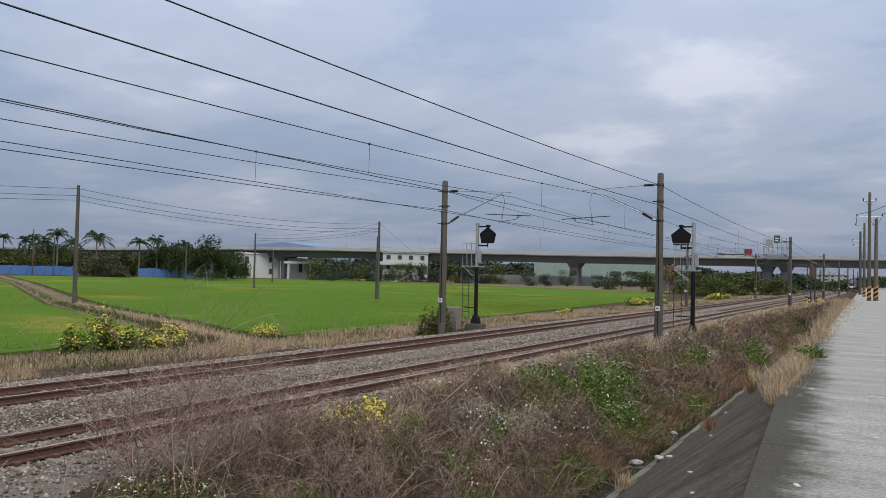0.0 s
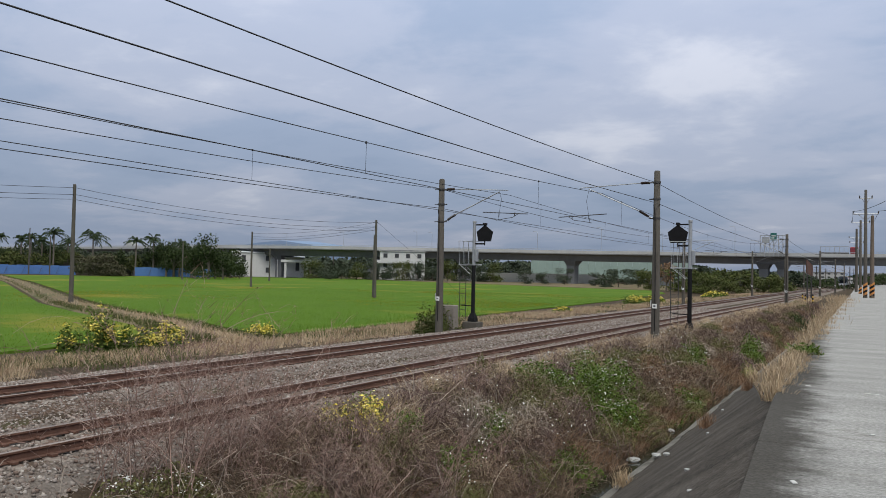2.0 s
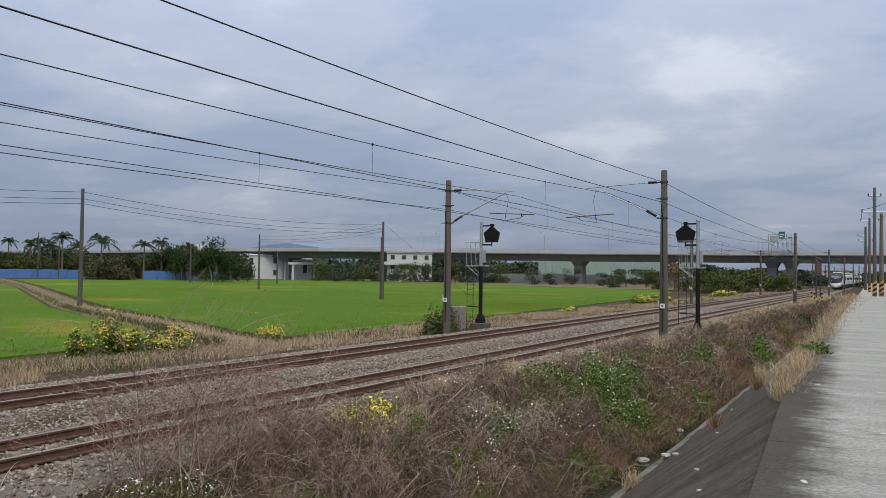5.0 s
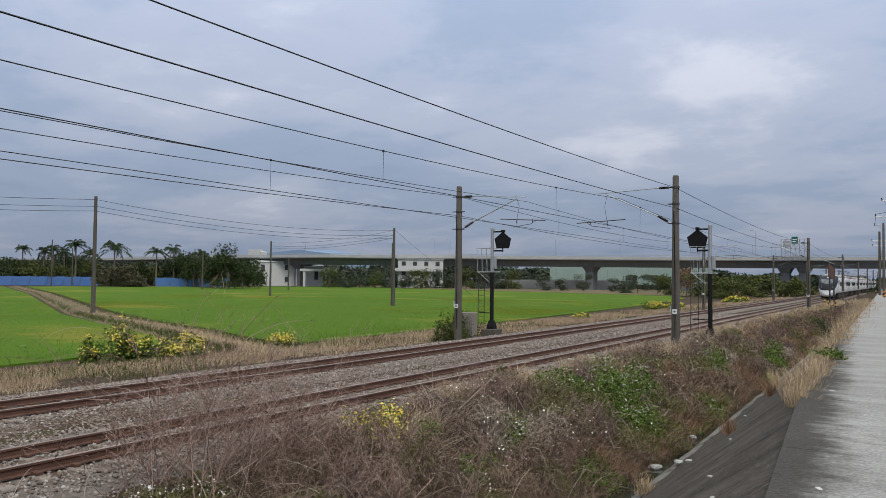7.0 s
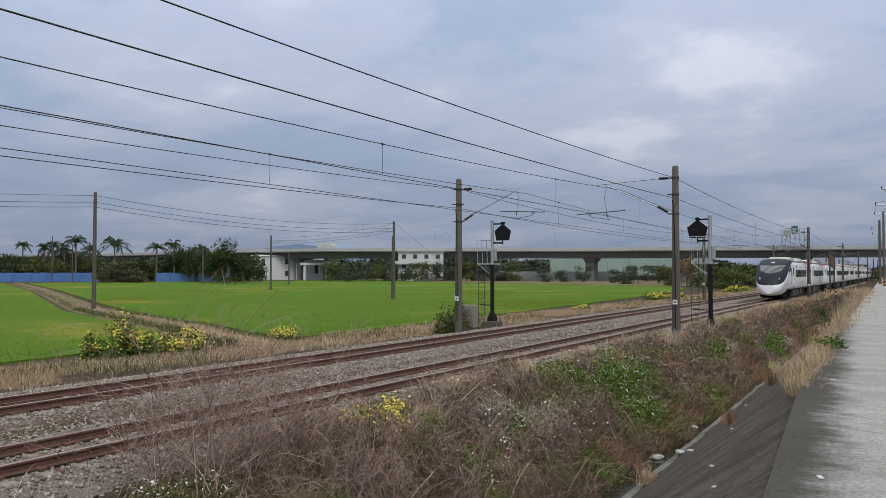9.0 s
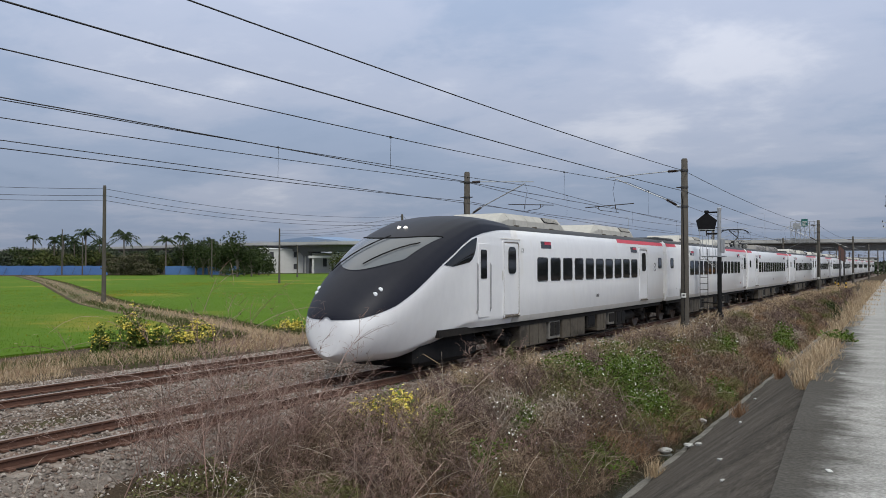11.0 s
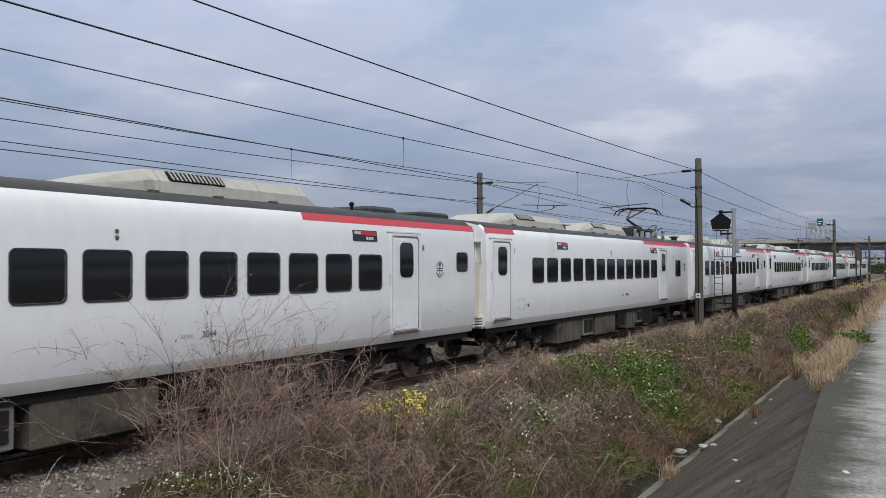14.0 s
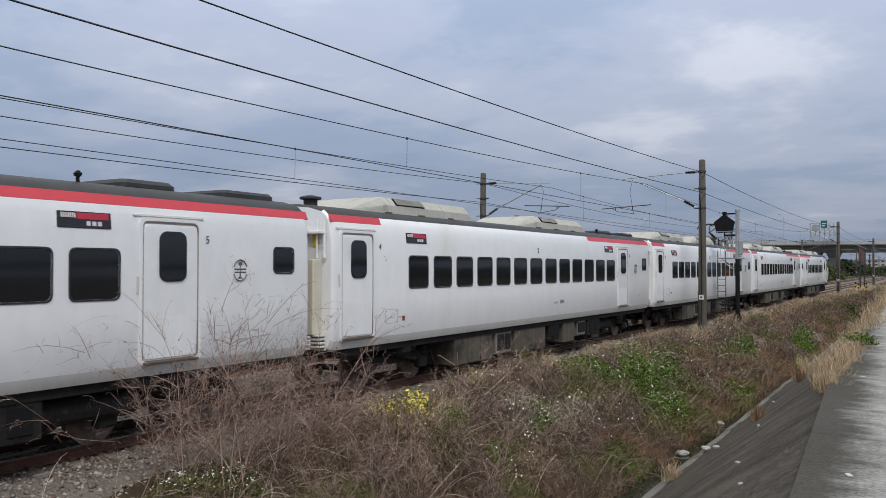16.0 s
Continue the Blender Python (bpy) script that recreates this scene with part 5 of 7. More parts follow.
CLUMPS = ((-6.9, 21.8, 1.9, 4.6, 1.0, 5200, 200), (-5.9, 20.3, 1.5, 3.2, 0.8, 3000, 110), (-7.7, 19.6, 1.6, 3.6, 0.8, 3200, 150), (-6.6, 14.5, 1.2, 1.7, 0.8, 1800, 90), (-5.6, 41.5, 1.7, 6.5, 1.1, 2600, 40),
          (-7.75, 7.7, 1.3, 1.5, 0.42, 1300, 120), (-8.2, 24.5, 1.2, 3.0, 0.7, 1500, 80), (-7.2, 28.5, 1.1, 3.0, 0.6, 1100, 60), (-6.4, 33.0, 1.2, 4.0, 0.7, 1000, 40), (-5.3, 68.0, 2.2, 7.0, 1.35, 1800, 0),
          (-7.6, 12.6, 0.9, 1.4, 0.6, 900, 0), (-6.3, 12.4, 0.9, 1.3, 0.6, 800, 10), (-7.0, 17.0, 1.0, 1.8, 0.65, 900, 60), (-5.4, 26.5, 0.8, 2.0, 0.5, 700, 20))


def clear_of_clumps(x, y, grow=0.8):
    ok = np.ones(len(x), bool)
    for cx, cy, w, d, *_ in CLUMPS:
        ok &= ((x - cx) / (w * 0.5)) ** 2 + ((y - cy) / (d * 0.5)) ** 2 > grow
    return ok


def weed_height(x, y):
    """How tall the dry weeds stand on the bank: tallest on the shoulder some way along."""
    return np.interp(y, (3, 7, 10, 15, 25, 40, 80), (0.35, 0.5, 0.75, 0.9, 0.75, 0.6, 0.5)) * np.interp(x, (-9.2, -8.4, -6, -5), (0.45, 1.0, 0.9, 0.45))


M["twig_brown"] = leafy("purplish_dead_twigs", (0.115, 0.076, 0.066), (0.20, 0.140, 0.122), (0.080, 0.052, 0.046), (0.27, 0.205, 0.18))


def make_mounds():
    """Rounded tangles of dead stems, each its own height and width, with hollows between."""
    heaps = {"dry": Growth(51), "twig_brown": Growth(52), "russet": Growth(53), "olive": Growth(54), "bleached": Growth(55)}
    r = np.random.default_rng(50)
    n = 330
    ys = scatter_y(r, n, 3.6, 105)
    xs = r.uniform(-8.75, -5.25, n)
    ok = clear_of_clumps(xs, ys, 0.5) & ~((ys < 9.0) & (xs < -7.1))
    for x, y in zip(xs[ok], ys[ok]):
        kind = r.choice(("dry", "twig_brown", "russet", "olive", "bleached"), p=(0.36, 0.27, 0.06, 0.28, 0.03))
        g = heaps[kind]
        R = r.uniform(0.28, 0.62) * (1 + y / 90)
        H = float(weed_height(np.array([x]), np.array([y]))[0]) * r.uniform(0.55, 1.15)
        m = int(np.interp(y, (4, 20, 60, 100), (620, 460, 260, 180)))
        d = r.normal(0, 1, (m, 3))
        d[:, 2] = np.abs(d[:, 2])
        d /= np.linalg.norm(d, axis=1, keepdims=True)
        c = np.array([x + bend(y), y, float(land(np.array([x + bend(y)]), np.array([y]))[0]) - 0.05])
        stretch = np.array([R, R * 1.25, H])
        wide = 0.0055 + 0.00034 * y
        k = int(m * 0.62)
        p = c + d[:k] * stretch * r.uniform(0.72, 1.05, (k, 1))
        t = np.cross(d[:k], r.normal(0, 1, (k, 3)))
        t /= np.linalg.norm(t, axis=1, keepdims=True)
        g.blades(p, p + t * r.uniform(0.12, 0.5, (k, 1)) + np.array([0, 0, 0.05]), wide, 0.25)
        q = d[k:]
        g.blades(c + q * stretch * 0.2, c + q * stretch * r.uniform(0.8, 1.3, (m - k, 1)), wide, 0.2)
    for kind, g in heaps.items():
        g.make("weed_tangle", M[kind], {"dry": "rounded tangles of brown dead weeds on the bank", "twig_brown": "fine purplish-brown dead twigs on the bank", "russet": "reddish dead grass tangles on the bank",
                                        "olive": "dull olive half-dead weeds on the bank", "bleached": "bleached dead stalk tangles on the bank"}[kind], "weeds")


def make_bank_weeds():
    make_mounds()
    # thin cover of brown stems over the whole bank
    g = Growth(11)
    r = g.rng
    n = 42000
    y = scatter_y(r, n, 3.0, 110)
    x = r.uniform(-9.0, -5.0, n)
    keep = ~((y < 9) & (x < -7.6) & (r.uniform(0, 1, n) < 0.75)) & ~((y < -0.86 * x) & (x < -7.4)) & (clear_of_clumps(x, y) | (r.uniform(0, 1, n) < 0.15))
    x, y = x[keep], y[keep]
    n = len(x)
    base = np.stack([x + bend(y), y, land(x + bend(y), y) - 0.03], 1)
    h = weed_height(x, y) * r.uniform(0.2, 0.75, n)
    tip = base + np.stack([r.normal(0.05, 0.75, n) * h, r.normal(0, 0.8, n) * h, h], 1)
    g.blades(base, tip, 0.0045 + 0.00034 * y, 0.3)
    # flattened, criss-crossing litter
    n = 26000
    y = scatter_y(r, n, 3.0, 70)
    x = r.uniform(-8.9, -5.0, n)
    thin = ~((y < -0.9 * x) & (x < -7.9))
    x, y = x[thin], y[thin]
    n = len(x)
    base = np.stack([x + bend(y), y, land(x + bend(y), y) + r.uniform(0.02, 0.3, n) * weed_height(x, y)], 1)
    tip = base + np.stack([r.normal(0, 0.3, n), r.normal(0, 0.3, n), r.normal(-0.02, 0.10, n)], 1)
    g.blades(base, tip, 0.0045 + 0.00034 * y, 0.2)
    g.make("dry_weeds", M["dry"], "tangled brown dead weeds covering the railway bank", "weeds")

    # long pale bent stalks lying across the weeds
    g = Growth(12)
    r = g.rng
    n = 1100
    y = scatter_y(r, n, 4.0, 50)
    x = r.uniform(-8.4, -5.2, n)
    h = weed_height(x, y)
    base = np.stack([x + bend(y), y, land(x + bend(y), y) + h * r.uniform(0.2, 0.8, n)], 1)
    tip = base + np.stack([r.normal(0.1, 0.45, n), r.normal(0, 0.5, n), r.normal(0.15, 0.3, n)], 1)
    g.blades(base, tip, 0.007 + 0.0003 * y, 0.25, 5)
    g.make("bleached_stalks", M["bleached"], "pale bleached stalks lying across the weeds", "weeds")

    # reddish dead grass low on the slope by the water
    g = Growth(13)
    r = g.rng
    n = 14000
    y = scatter_y(r, n, 9.0, 60)
    x = r.uniform(-6.3, -4.95, n)
    base = np.stack([x + bend(y), y, land(x + bend(y), y)], 1)
    h = r.uniform(0.12, 0.4, n)
    tip = base + np.stack([r.normal(0.1, 0.6, n) * h, r.normal(0, 0.6, n) * h, h], 1)
    keep = clumpy(r, x, y, 0.7, -0.05, 3.0)
    g.blades(base[keep], tip[keep], 0.006 + 0.0003 * y[keep], 0.25)
    g.make("russet_grass", M["russet"], "reddish dead grass above the ditch", "grass")

    # straw-coloured grass on the shoulder beside the ballast
    g = Growth(14)
    r = g.rng
    n = 22000
    y = scatter_y(r, n, 12.0, 130)
    x = r.uniform(-9.3, -7.6, n)
    base = np.stack([x + bend(y), y, land(x + bend(y), y)], 1)
    h = r.uniform(0.2, 0.65, n)
    tip = base + np.stack([r.normal(0.0, 0.45, n) * h, r.normal(0, 0.5, n) * h, h], 1)
    keep = clumpy(r, x, y, 0.5, 0.0, 9.0)
    g.blades(base[keep], tip[keep], 0.006 + 0.00035 * y[keep], 0.25)
    g.make("shoulder_grass", M["straw"], "straw-coloured grass along the ballast shoulder", "grass")

    # tiny white daisies sprinkled over the bank
    g = Growth(15)
    r = g.rng
    n = 900
    y = scatter_y(r, n, 8.0, 50)
    x = r.uniform(-8.5, -5.6, n)
    keep = clumpy(r, x, y, 0.35, 0.05, 6.0)
    at = np.stack([x + bend(y), y, land(x + bend(y), y) + weed_height(x, y) * r.uniform(0.7, 1.05, n)], 1)[keep]
    for _ in range(2):
        g.leaves(at, 0.032 + 0.0006 * at[:, 1], 0.5)
    g.make("daisies", M["daisy"], "tiny white daisies sprinkled over the bank", "flowers")


def make_bramble(name, x, y, n_main, height, seed, reach=0.5, dots=True):
    """One bare shrub: long fanning stems, straight side shoots, fine twigs hooked at the end, and seed heads."""
    g = Growth(seed)
    r = g.rng
    z = float(land(np.array([x]), np.array([y]))[0])
    shrub = thing(name, "bare brown leafless shrub with fine twigs and seed heads", "dead shrub", pose(x, y, z), "dead shrubs")
    base = np.stack([r.normal(0, 0.16, n_main), r.normal(0, 0.2, n_main), np.full(n_main, -0.02)], 1)
    h = height * r.uniform(0.55, 1.0, n_main)
    tip = base + np.stack([r.normal(0.0, reach, n_main) * h * 0.7, r.normal(0.08, reach, n_main) * h * 0.85, h], 1)
    g.blades(base, tip, 0.0145, 0.06, 6)
    g.part("branch_frame", M["dry_fine"], shrub)
    k = 11
    u = r.uniform(0.2, 1.0, (n_main, k))
    start = base[:, None] + (tip - base)[:, None] * u[..., None]
    lean = (tip - base) / np.linalg.norm(tip - base, axis=1, keepdims=True)
    way = r.normal(0, 0.75, (n_main, k, 3)) * np.array([1, 1, 0.6]) + lean[:, None] * 0.8
    way /= np.linalg.norm(way, axis=2, keepdims=True)
    end = start + way * (h[:, None, None] * r.uniform(0.12, 0.38, (n_main, k, 1)))
    g = Growth(seed + 1000)
    g.blades(start.reshape(-1, 3), end.reshape(-1, 3), 0.0088, 0.12, 4)
    w2 = way.reshape(-1, 3)
    for _ in range(4):
        s2 = (start + (end - start) * r.uniform(0.25, 1, (n_main, k, 1))).reshape(-1, 3)
        e2 = s2 + (w2 * 0.7 + r.normal(0, 0.7, s2.shape)) * (height * r.uniform(0.03, 0.085, (len(s2), 1)))
        e3 = e2 + r.normal(0, 1, s2.shape) * (height * 0.022) - np.array([0, 0, 0.022])
        g.blades(s2, e2, 0.0058, 0.2, 3)
        g.blades(e2, e3, 0.0048, 0.4, 2)
    g.part("twig_spray", M["dry_fine"], shrub)
    pick = end.reshape(-1, 3)[r.uniform(0, 1, n_main * k) < 0.3]
    g = Growth(seed + 2000)
    for _ in range(2):
        g.leaves(pick, 0.030, 0.1)
    tagged(g.part("seed_head_mass", M["seed_dark"], shrub), kind="stuff")


M["seed_dark"] = leafy("dark_seed_heads", (0.05, 0.035, 0.03), (0.09, 0.06, 0.05), (0.03, 0.022, 0.02))
M["dry_fine"] = leafy("fine_dry_twigs", (0.20, 0.126, 0.105), (0.30, 0.20, 0.168), (0.135, 0.082, 0.070), (0.42, 0.32, 0.27), (0.17, 0.105, 0.088))


def make_green_clump(name, x, y, w, d, h, seed, leaf="leaf", count=1500, size=0.07, flowers=0, flower="daisy", fsize=0.035, label="", category="weed clump", z0=None):
    g = Growth(seed)
    r = g.rng
    lobes = [(r.normal(0, 0.35), r.normal(0, 0.35), r.uniform(0.35, 0.7)) for _ in range(7)]
    pts = []
    for i in range(count):
        a, b, s = lobes[i % 7]
        q = r.normal(0, 1, 3)
        q /= np.linalg.norm(q)
        q *= r.uniform(0.55, 1.05)
        pts.append(((a + q[0] * s) * w / 2, (b + q[1] * s) * d / 2, abs(q[2]) * s * 1.5 * h))
    pts = np.array(pts)
    px, py = x + pts[:, 0], y + pts[:, 1]
    ground = land(px, py) if z0 is None else np.full(len(px), z0)
    at = np.stack([px, py, ground + pts[:, 2]], 1)
    root = thing(name, label, category, pose(x, y, 0), group="weed clumps")
    off = np.array([x, y, 0])
    g.leaves(at - off, size, 0.35)
    tagged(g.part("foliage", M[leaf], root), kind="stuff")
    g2 = Growth(seed + 1)
    k = max(30, count // 14)
    base = np.stack([px[:k] - x, py[:k] - y, ground[:k] - 0.02], 1)
    g2.blades(base, at[:k] - off, 0.012, 0.1, 3)
    tagged(g2.part("stem_tangle", M["olive"], root), kind="stuff")
    if flowers:
        g3 = Growth(seed + 2)
        top = at[np.argsort(at[:, 2] - ground)[-len(at) // 2:]]
        heads = top[r.integers(0, len(top), max(1, flowers // (7 if flower == "yellow" else 1)))]
        sel = heads[r.integers(0, len(heads), flowers)] - off + r.normal(0, 0.085 if flower == "yellow" else 0.03, (flowers, 3)) + np.array([0, 0, 0.03])
        for _ in range(2):
            g3.leaves(sel, fsize, 0.6)
        tagged(g3.part("blossom", M[flower], root), kind="stuff")
        tagged(root.children[-1], "small white daisies" if flower == "daisy" else "yellow blossom")
    return root


def make_straw_tuft(x, y, z, h, n, spread, seed, mat="straw"):
    g = Growth(seed)
    r = g.rng
    base = np.stack([x + r.normal(0, spread, n), y + r.normal(0, spread * 1.3, n), np.full(n, z - 0.02)], 1)
    hh = h * r.uniform(0.4, 1.1, n)
    tip = base + np.stack([r.normal(-0.05, 0.34, n) * hh, r.normal(-0.05, 0.4, n) * hh, hh], 1)
    g.blades(base, tip, 0.0045 + 0.0003 * y, 0.22, 4)
    g.make("grass_tuft", M[mat], "dry straw-coloured grass tuft at the lane's edge", "grass tuft", group="grass tufts")


def make_bank_plants():
    make_bank_weeds()
    k = 40
    for x, y, n, h in ((-8.45, 7.0, 11, 2.1), (-8.3, 7.4, 12, 2.35), (-8.1, 7.9, 12, 2.4), (-7.9, 8.5, 12, 2.35), (-8.0, 9.2, 10, 2.1), (-7.7, 7.5, 9, 1.9), (-8.2, 10.0, 8, 1.7),
                       (-8.6, 7.6, 9, 1.2), (-8.6, 8.5, 10, 1.25), (-8.2, 8.8, 9, 1.25), (-8.0, 9.5, 10, 1.2), (-8.5, 9.7, 9, 1.1), (-7.7, 9.9, 10, 1.1), (-8.3, 10.7, 10, 1.0), (-7.5, 8.9, 9, 1.0), (-7.4, 10.6, 10, 1.0), (-7.2, 11.3, 14, 1.05),
                       (-6.9, 9.2, 12, 1.1), (-6.4, 9.8, 12, 1.1), (-7.0, 10.4, 12, 1.1), (-6.2, 11.2, 10, 1.0), (-5.9, 9.0, 10, 0.9), (-6.0, 13.0, 9, 0.95), (-7.9, 15.2, 12, 1.35), (-8.1, 16.0, 10, 1.2), (-6.6, 8.2, 10, 1.1), (-8.3, 14.2, 8, 0.9), (-6.2, 8.0, 10, 1.0)):
        make_bramble("dead_shrub", x, y, n, h, k)
        k += 1
    for i, (x, y, w, d, h, n, fl) in enumerate(CLUMPS):
        make_green_clump("weed_clump", x, y, w, d, h, 100 + 5 * i, ("tree" if i == 9 else "olive" if i in (5, 7, 12) else "leaf"), int(n * 1.4), 0.045 + 0.0012 * y, fl, "daisy", 0.035 + 0.0004 * y, "green leafy weeds with small white daisies on the bank" if fl else "dark green leafy weeds on the bank")
    make_green_clump("yellow_weed", -8.0, 11.5, 1.0, 1.3, 0.85, 180, "lime", 2100, 0.05, 760, "yellow", 0.075, "leafy weed with bright yellow flowers beside the track")
    make_green_clump("green_grass_patch", -5.55, 16.1, 1.0, 1.6, 0.22, 190, "leaf", 1300, 0.07, 0, label="fresh green grass patch beside the ditch")
    make_green_clump("green_grass_patch", -5.15, 23.5, 0.5, 2.6, 0.22, 195, "leaf", 800, 0.07, 0, label="fresh green grass patch beside the ditch")
    make_green_clump("lime_weed", -5.0, 37.0, 0.8, 3.0, 0.7, 198, "lime", 800, 0.09, 60, "yellow", 0.06, "light green weeds with a few yellow flowers")
    # tufts along the lane and on the lining
    k = 300
    for y, off, h, n, sp in ((12.5, -0.02, 0.5, 300, 0.13), (13.4, -0.05, 0.6, 420, 0.16), (14.3, -0.05, 0.62, 420, 0.16), (15.3, 0.0, 0.66, 420, 0.2), (16.4, 0.02, 0.66, 380, 0.2), (17.6, 0.05, 0.6, 320, 0.2), (19.0, 0.0, 0.5, 220, 0.2), (21.5, -0.05, 0.5, 220, 0.25),
                             (24.0, 0.0, 0.6, 260, 0.3), (26.5, 0.05, 0.65, 260, 0.3), (29.5, 0.05, 0.6, 260, 0.35), (33.0, 0.0, 0.65, 260, 0.4), (37.0, 0.0, 0.6, 260, 0.45), (42.0, 0.0, 0.6, 240, 0.5), (48.0, 0.0, 0.6, 240, 0.55), (55.0, 0.0, 0.65, 240, 0.6), (63.0, 0.0, 0.7, 240, 0.7), (72.0, 0.0, 0.7, 240, 0.8), (82.0, -0.4, 0.8, 240, 0.9)):
        make_straw_tuft(road_edge(y) + 0.02 + off - 0.35 * sp, y, ROAD_Z - 0.12, h * 0.56, int(n * 1.1), sp * 0.62, k)
        k += 1
    for x, y, h, n in ((-3.0, 16.3, 0.32, 130), (-4.25, 14.9, 0.34, 150), (-2.9, 21.0, 0.4, 120), (-3.3, 25.0, 0.5, 160)):
        z = float(np.interp(x, (canal_foot(y), road_edge(y)), (WATER_Z + 0.13, ROAD_Z - 0.1)))
        make_straw_tuft(x, y, z, h, n, 0.07, k, "russet" if k % 2 else "straw")
        k += 1
    make_green_clump("weed_clump", road_edge(19.0) + 0.1, 19.2, 0.7, 1.0, 0.25, 210, "leaf", 320, 0.08, 0, label="green creeping weed on the lane's edge", z0=ROAD_Z)


M["russet_pale"] = leafy("pale_russet_grass", (0.24, 0.145, 0.095), (0.33, 0.215, 0.145), (0.18, 0.11, 0.075), (0.38, 0.28, 0.19))


def make_margin():
    """Grass and bushes between the ballast and the rice."""
    for seed, n, mat, cut, label in ((21, 52000, "straw", -0.2, "straw-coloured grass between ballast and field"), (25, 26000, "russet_pale", 0.02, "reddish-brown dead grass between ballast and field")):
        g = Growth(seed)
        r = g.rng
        y = scatter_y(r, n, 7.0, 190)
        x = r.uniform(-28.8, -20.6, n)
        base = np.stack([x + bend(y), y, land(x + bend(y), y)], 1)
        h = r.uniform(0.06, 0.36, n) * np.interp(x, (-28.6, -24, -22.0, -20.6), (0.8, 1.0, 0.85, 0.4))
        tip = base + np.stack([r.normal(0, 0.35, n) * h, r.normal(0, 0.45, n) * h, h], 1)
        keep = clumpy(r, x, y, 0.45, cut, 4.0 + seed)
        g.blades(base[keep], tip[keep], 0.007 + 0.00038 * y[keep], 0.2)
        g.make("margin_grass", M[mat], label, "grass")
    g = Growth(22)
    r = g.rng
    n = 12000
    y = scatter_y(r, n, 7.0, 160)
    x = r.uniform(-27.4, -20.8, n)
    keep = clumpy(r, x, y, 0.22, 0.12, 7.0)
    x, y = x[keep], y[keep]
    n = len(x)
    base = np.stack([x + bend(y), y, land(x + bend(y), y)], 1)
    h = r.uniform(0.1, 0.4, n)
    g.blades(base, base + np.stack([r.normal(0, 0.4, n) * h, r.normal(0, 0.4, n) * h, h], 1), 0.014 + 0.0004 * y, 0.2)
    g.make("margin_weeds", M["scrub"], "low green weeds between ballast and field", "grass")
    k = 400
    for x, y, w, d, h, n, fl in ((-27.3, 22.3, 1.7, 1.9, 1.75, 1900, 520), (-26.8, 24.1, 2.2, 1.9, 1.1, 1000, 900), (-28.2, 21.0, 1.2, 1.2, 1.1, 600, 160), (-27.2, 31.2, 2.2, 1.5, 0.7, 400, 420),
                                 (-27.2, 100, 3.5, 7, 1.0, 600, 520), (-26.4, 107, 3, 6, 0.9, 500, 420), (-25.4, 138, 3, 8, 0.9, 500, 420), (-25.6, 146, 3, 6, 0.8, 400, 300), (-25.5, 70, 2, 5, 0.6, 300, 150)):
        make_green_clump("yellow_flowering_bush", x, y, w, d, h * 1.15, k, "leaf", int(n * 2.2), 0.09 + 0.0014 * y, int(fl * 1.1), "yellow", 0.085 + 0.0012 * y, "bush covered in yellow flowers beside the field", "bush")
        k += 5
    for x, y, w, d, h, n in ((-20.3, 35.4, 2.0, 1.8, 1.5, 1300), (-20.6, 37.6, 2.4, 1.8, 2.1, 1700), (-20.9, 39.6, 1.8, 1.6, 1.3, 800), (-26.0, 30.5, 1.4, 1.4, 0.6, 300), (-24.5, 11.5, 2.5, 2.0, 0.7, 600), (-25.6, 14.0, 2.0, 2.0, 0.5, 400)):
        make_green_clump("bush", x, y, w, d, h * 0.8, k, "scrub", n, 0.13, 0, label="leafy green bush beside the track", category="bush")
        k += 5


M["yellow_rice"] = leafy("yellowing_rice_blades", (0.16, 0.17, 0.015), (0.26, 0.22, 0.03), (0.12, 0.16, 0.012))


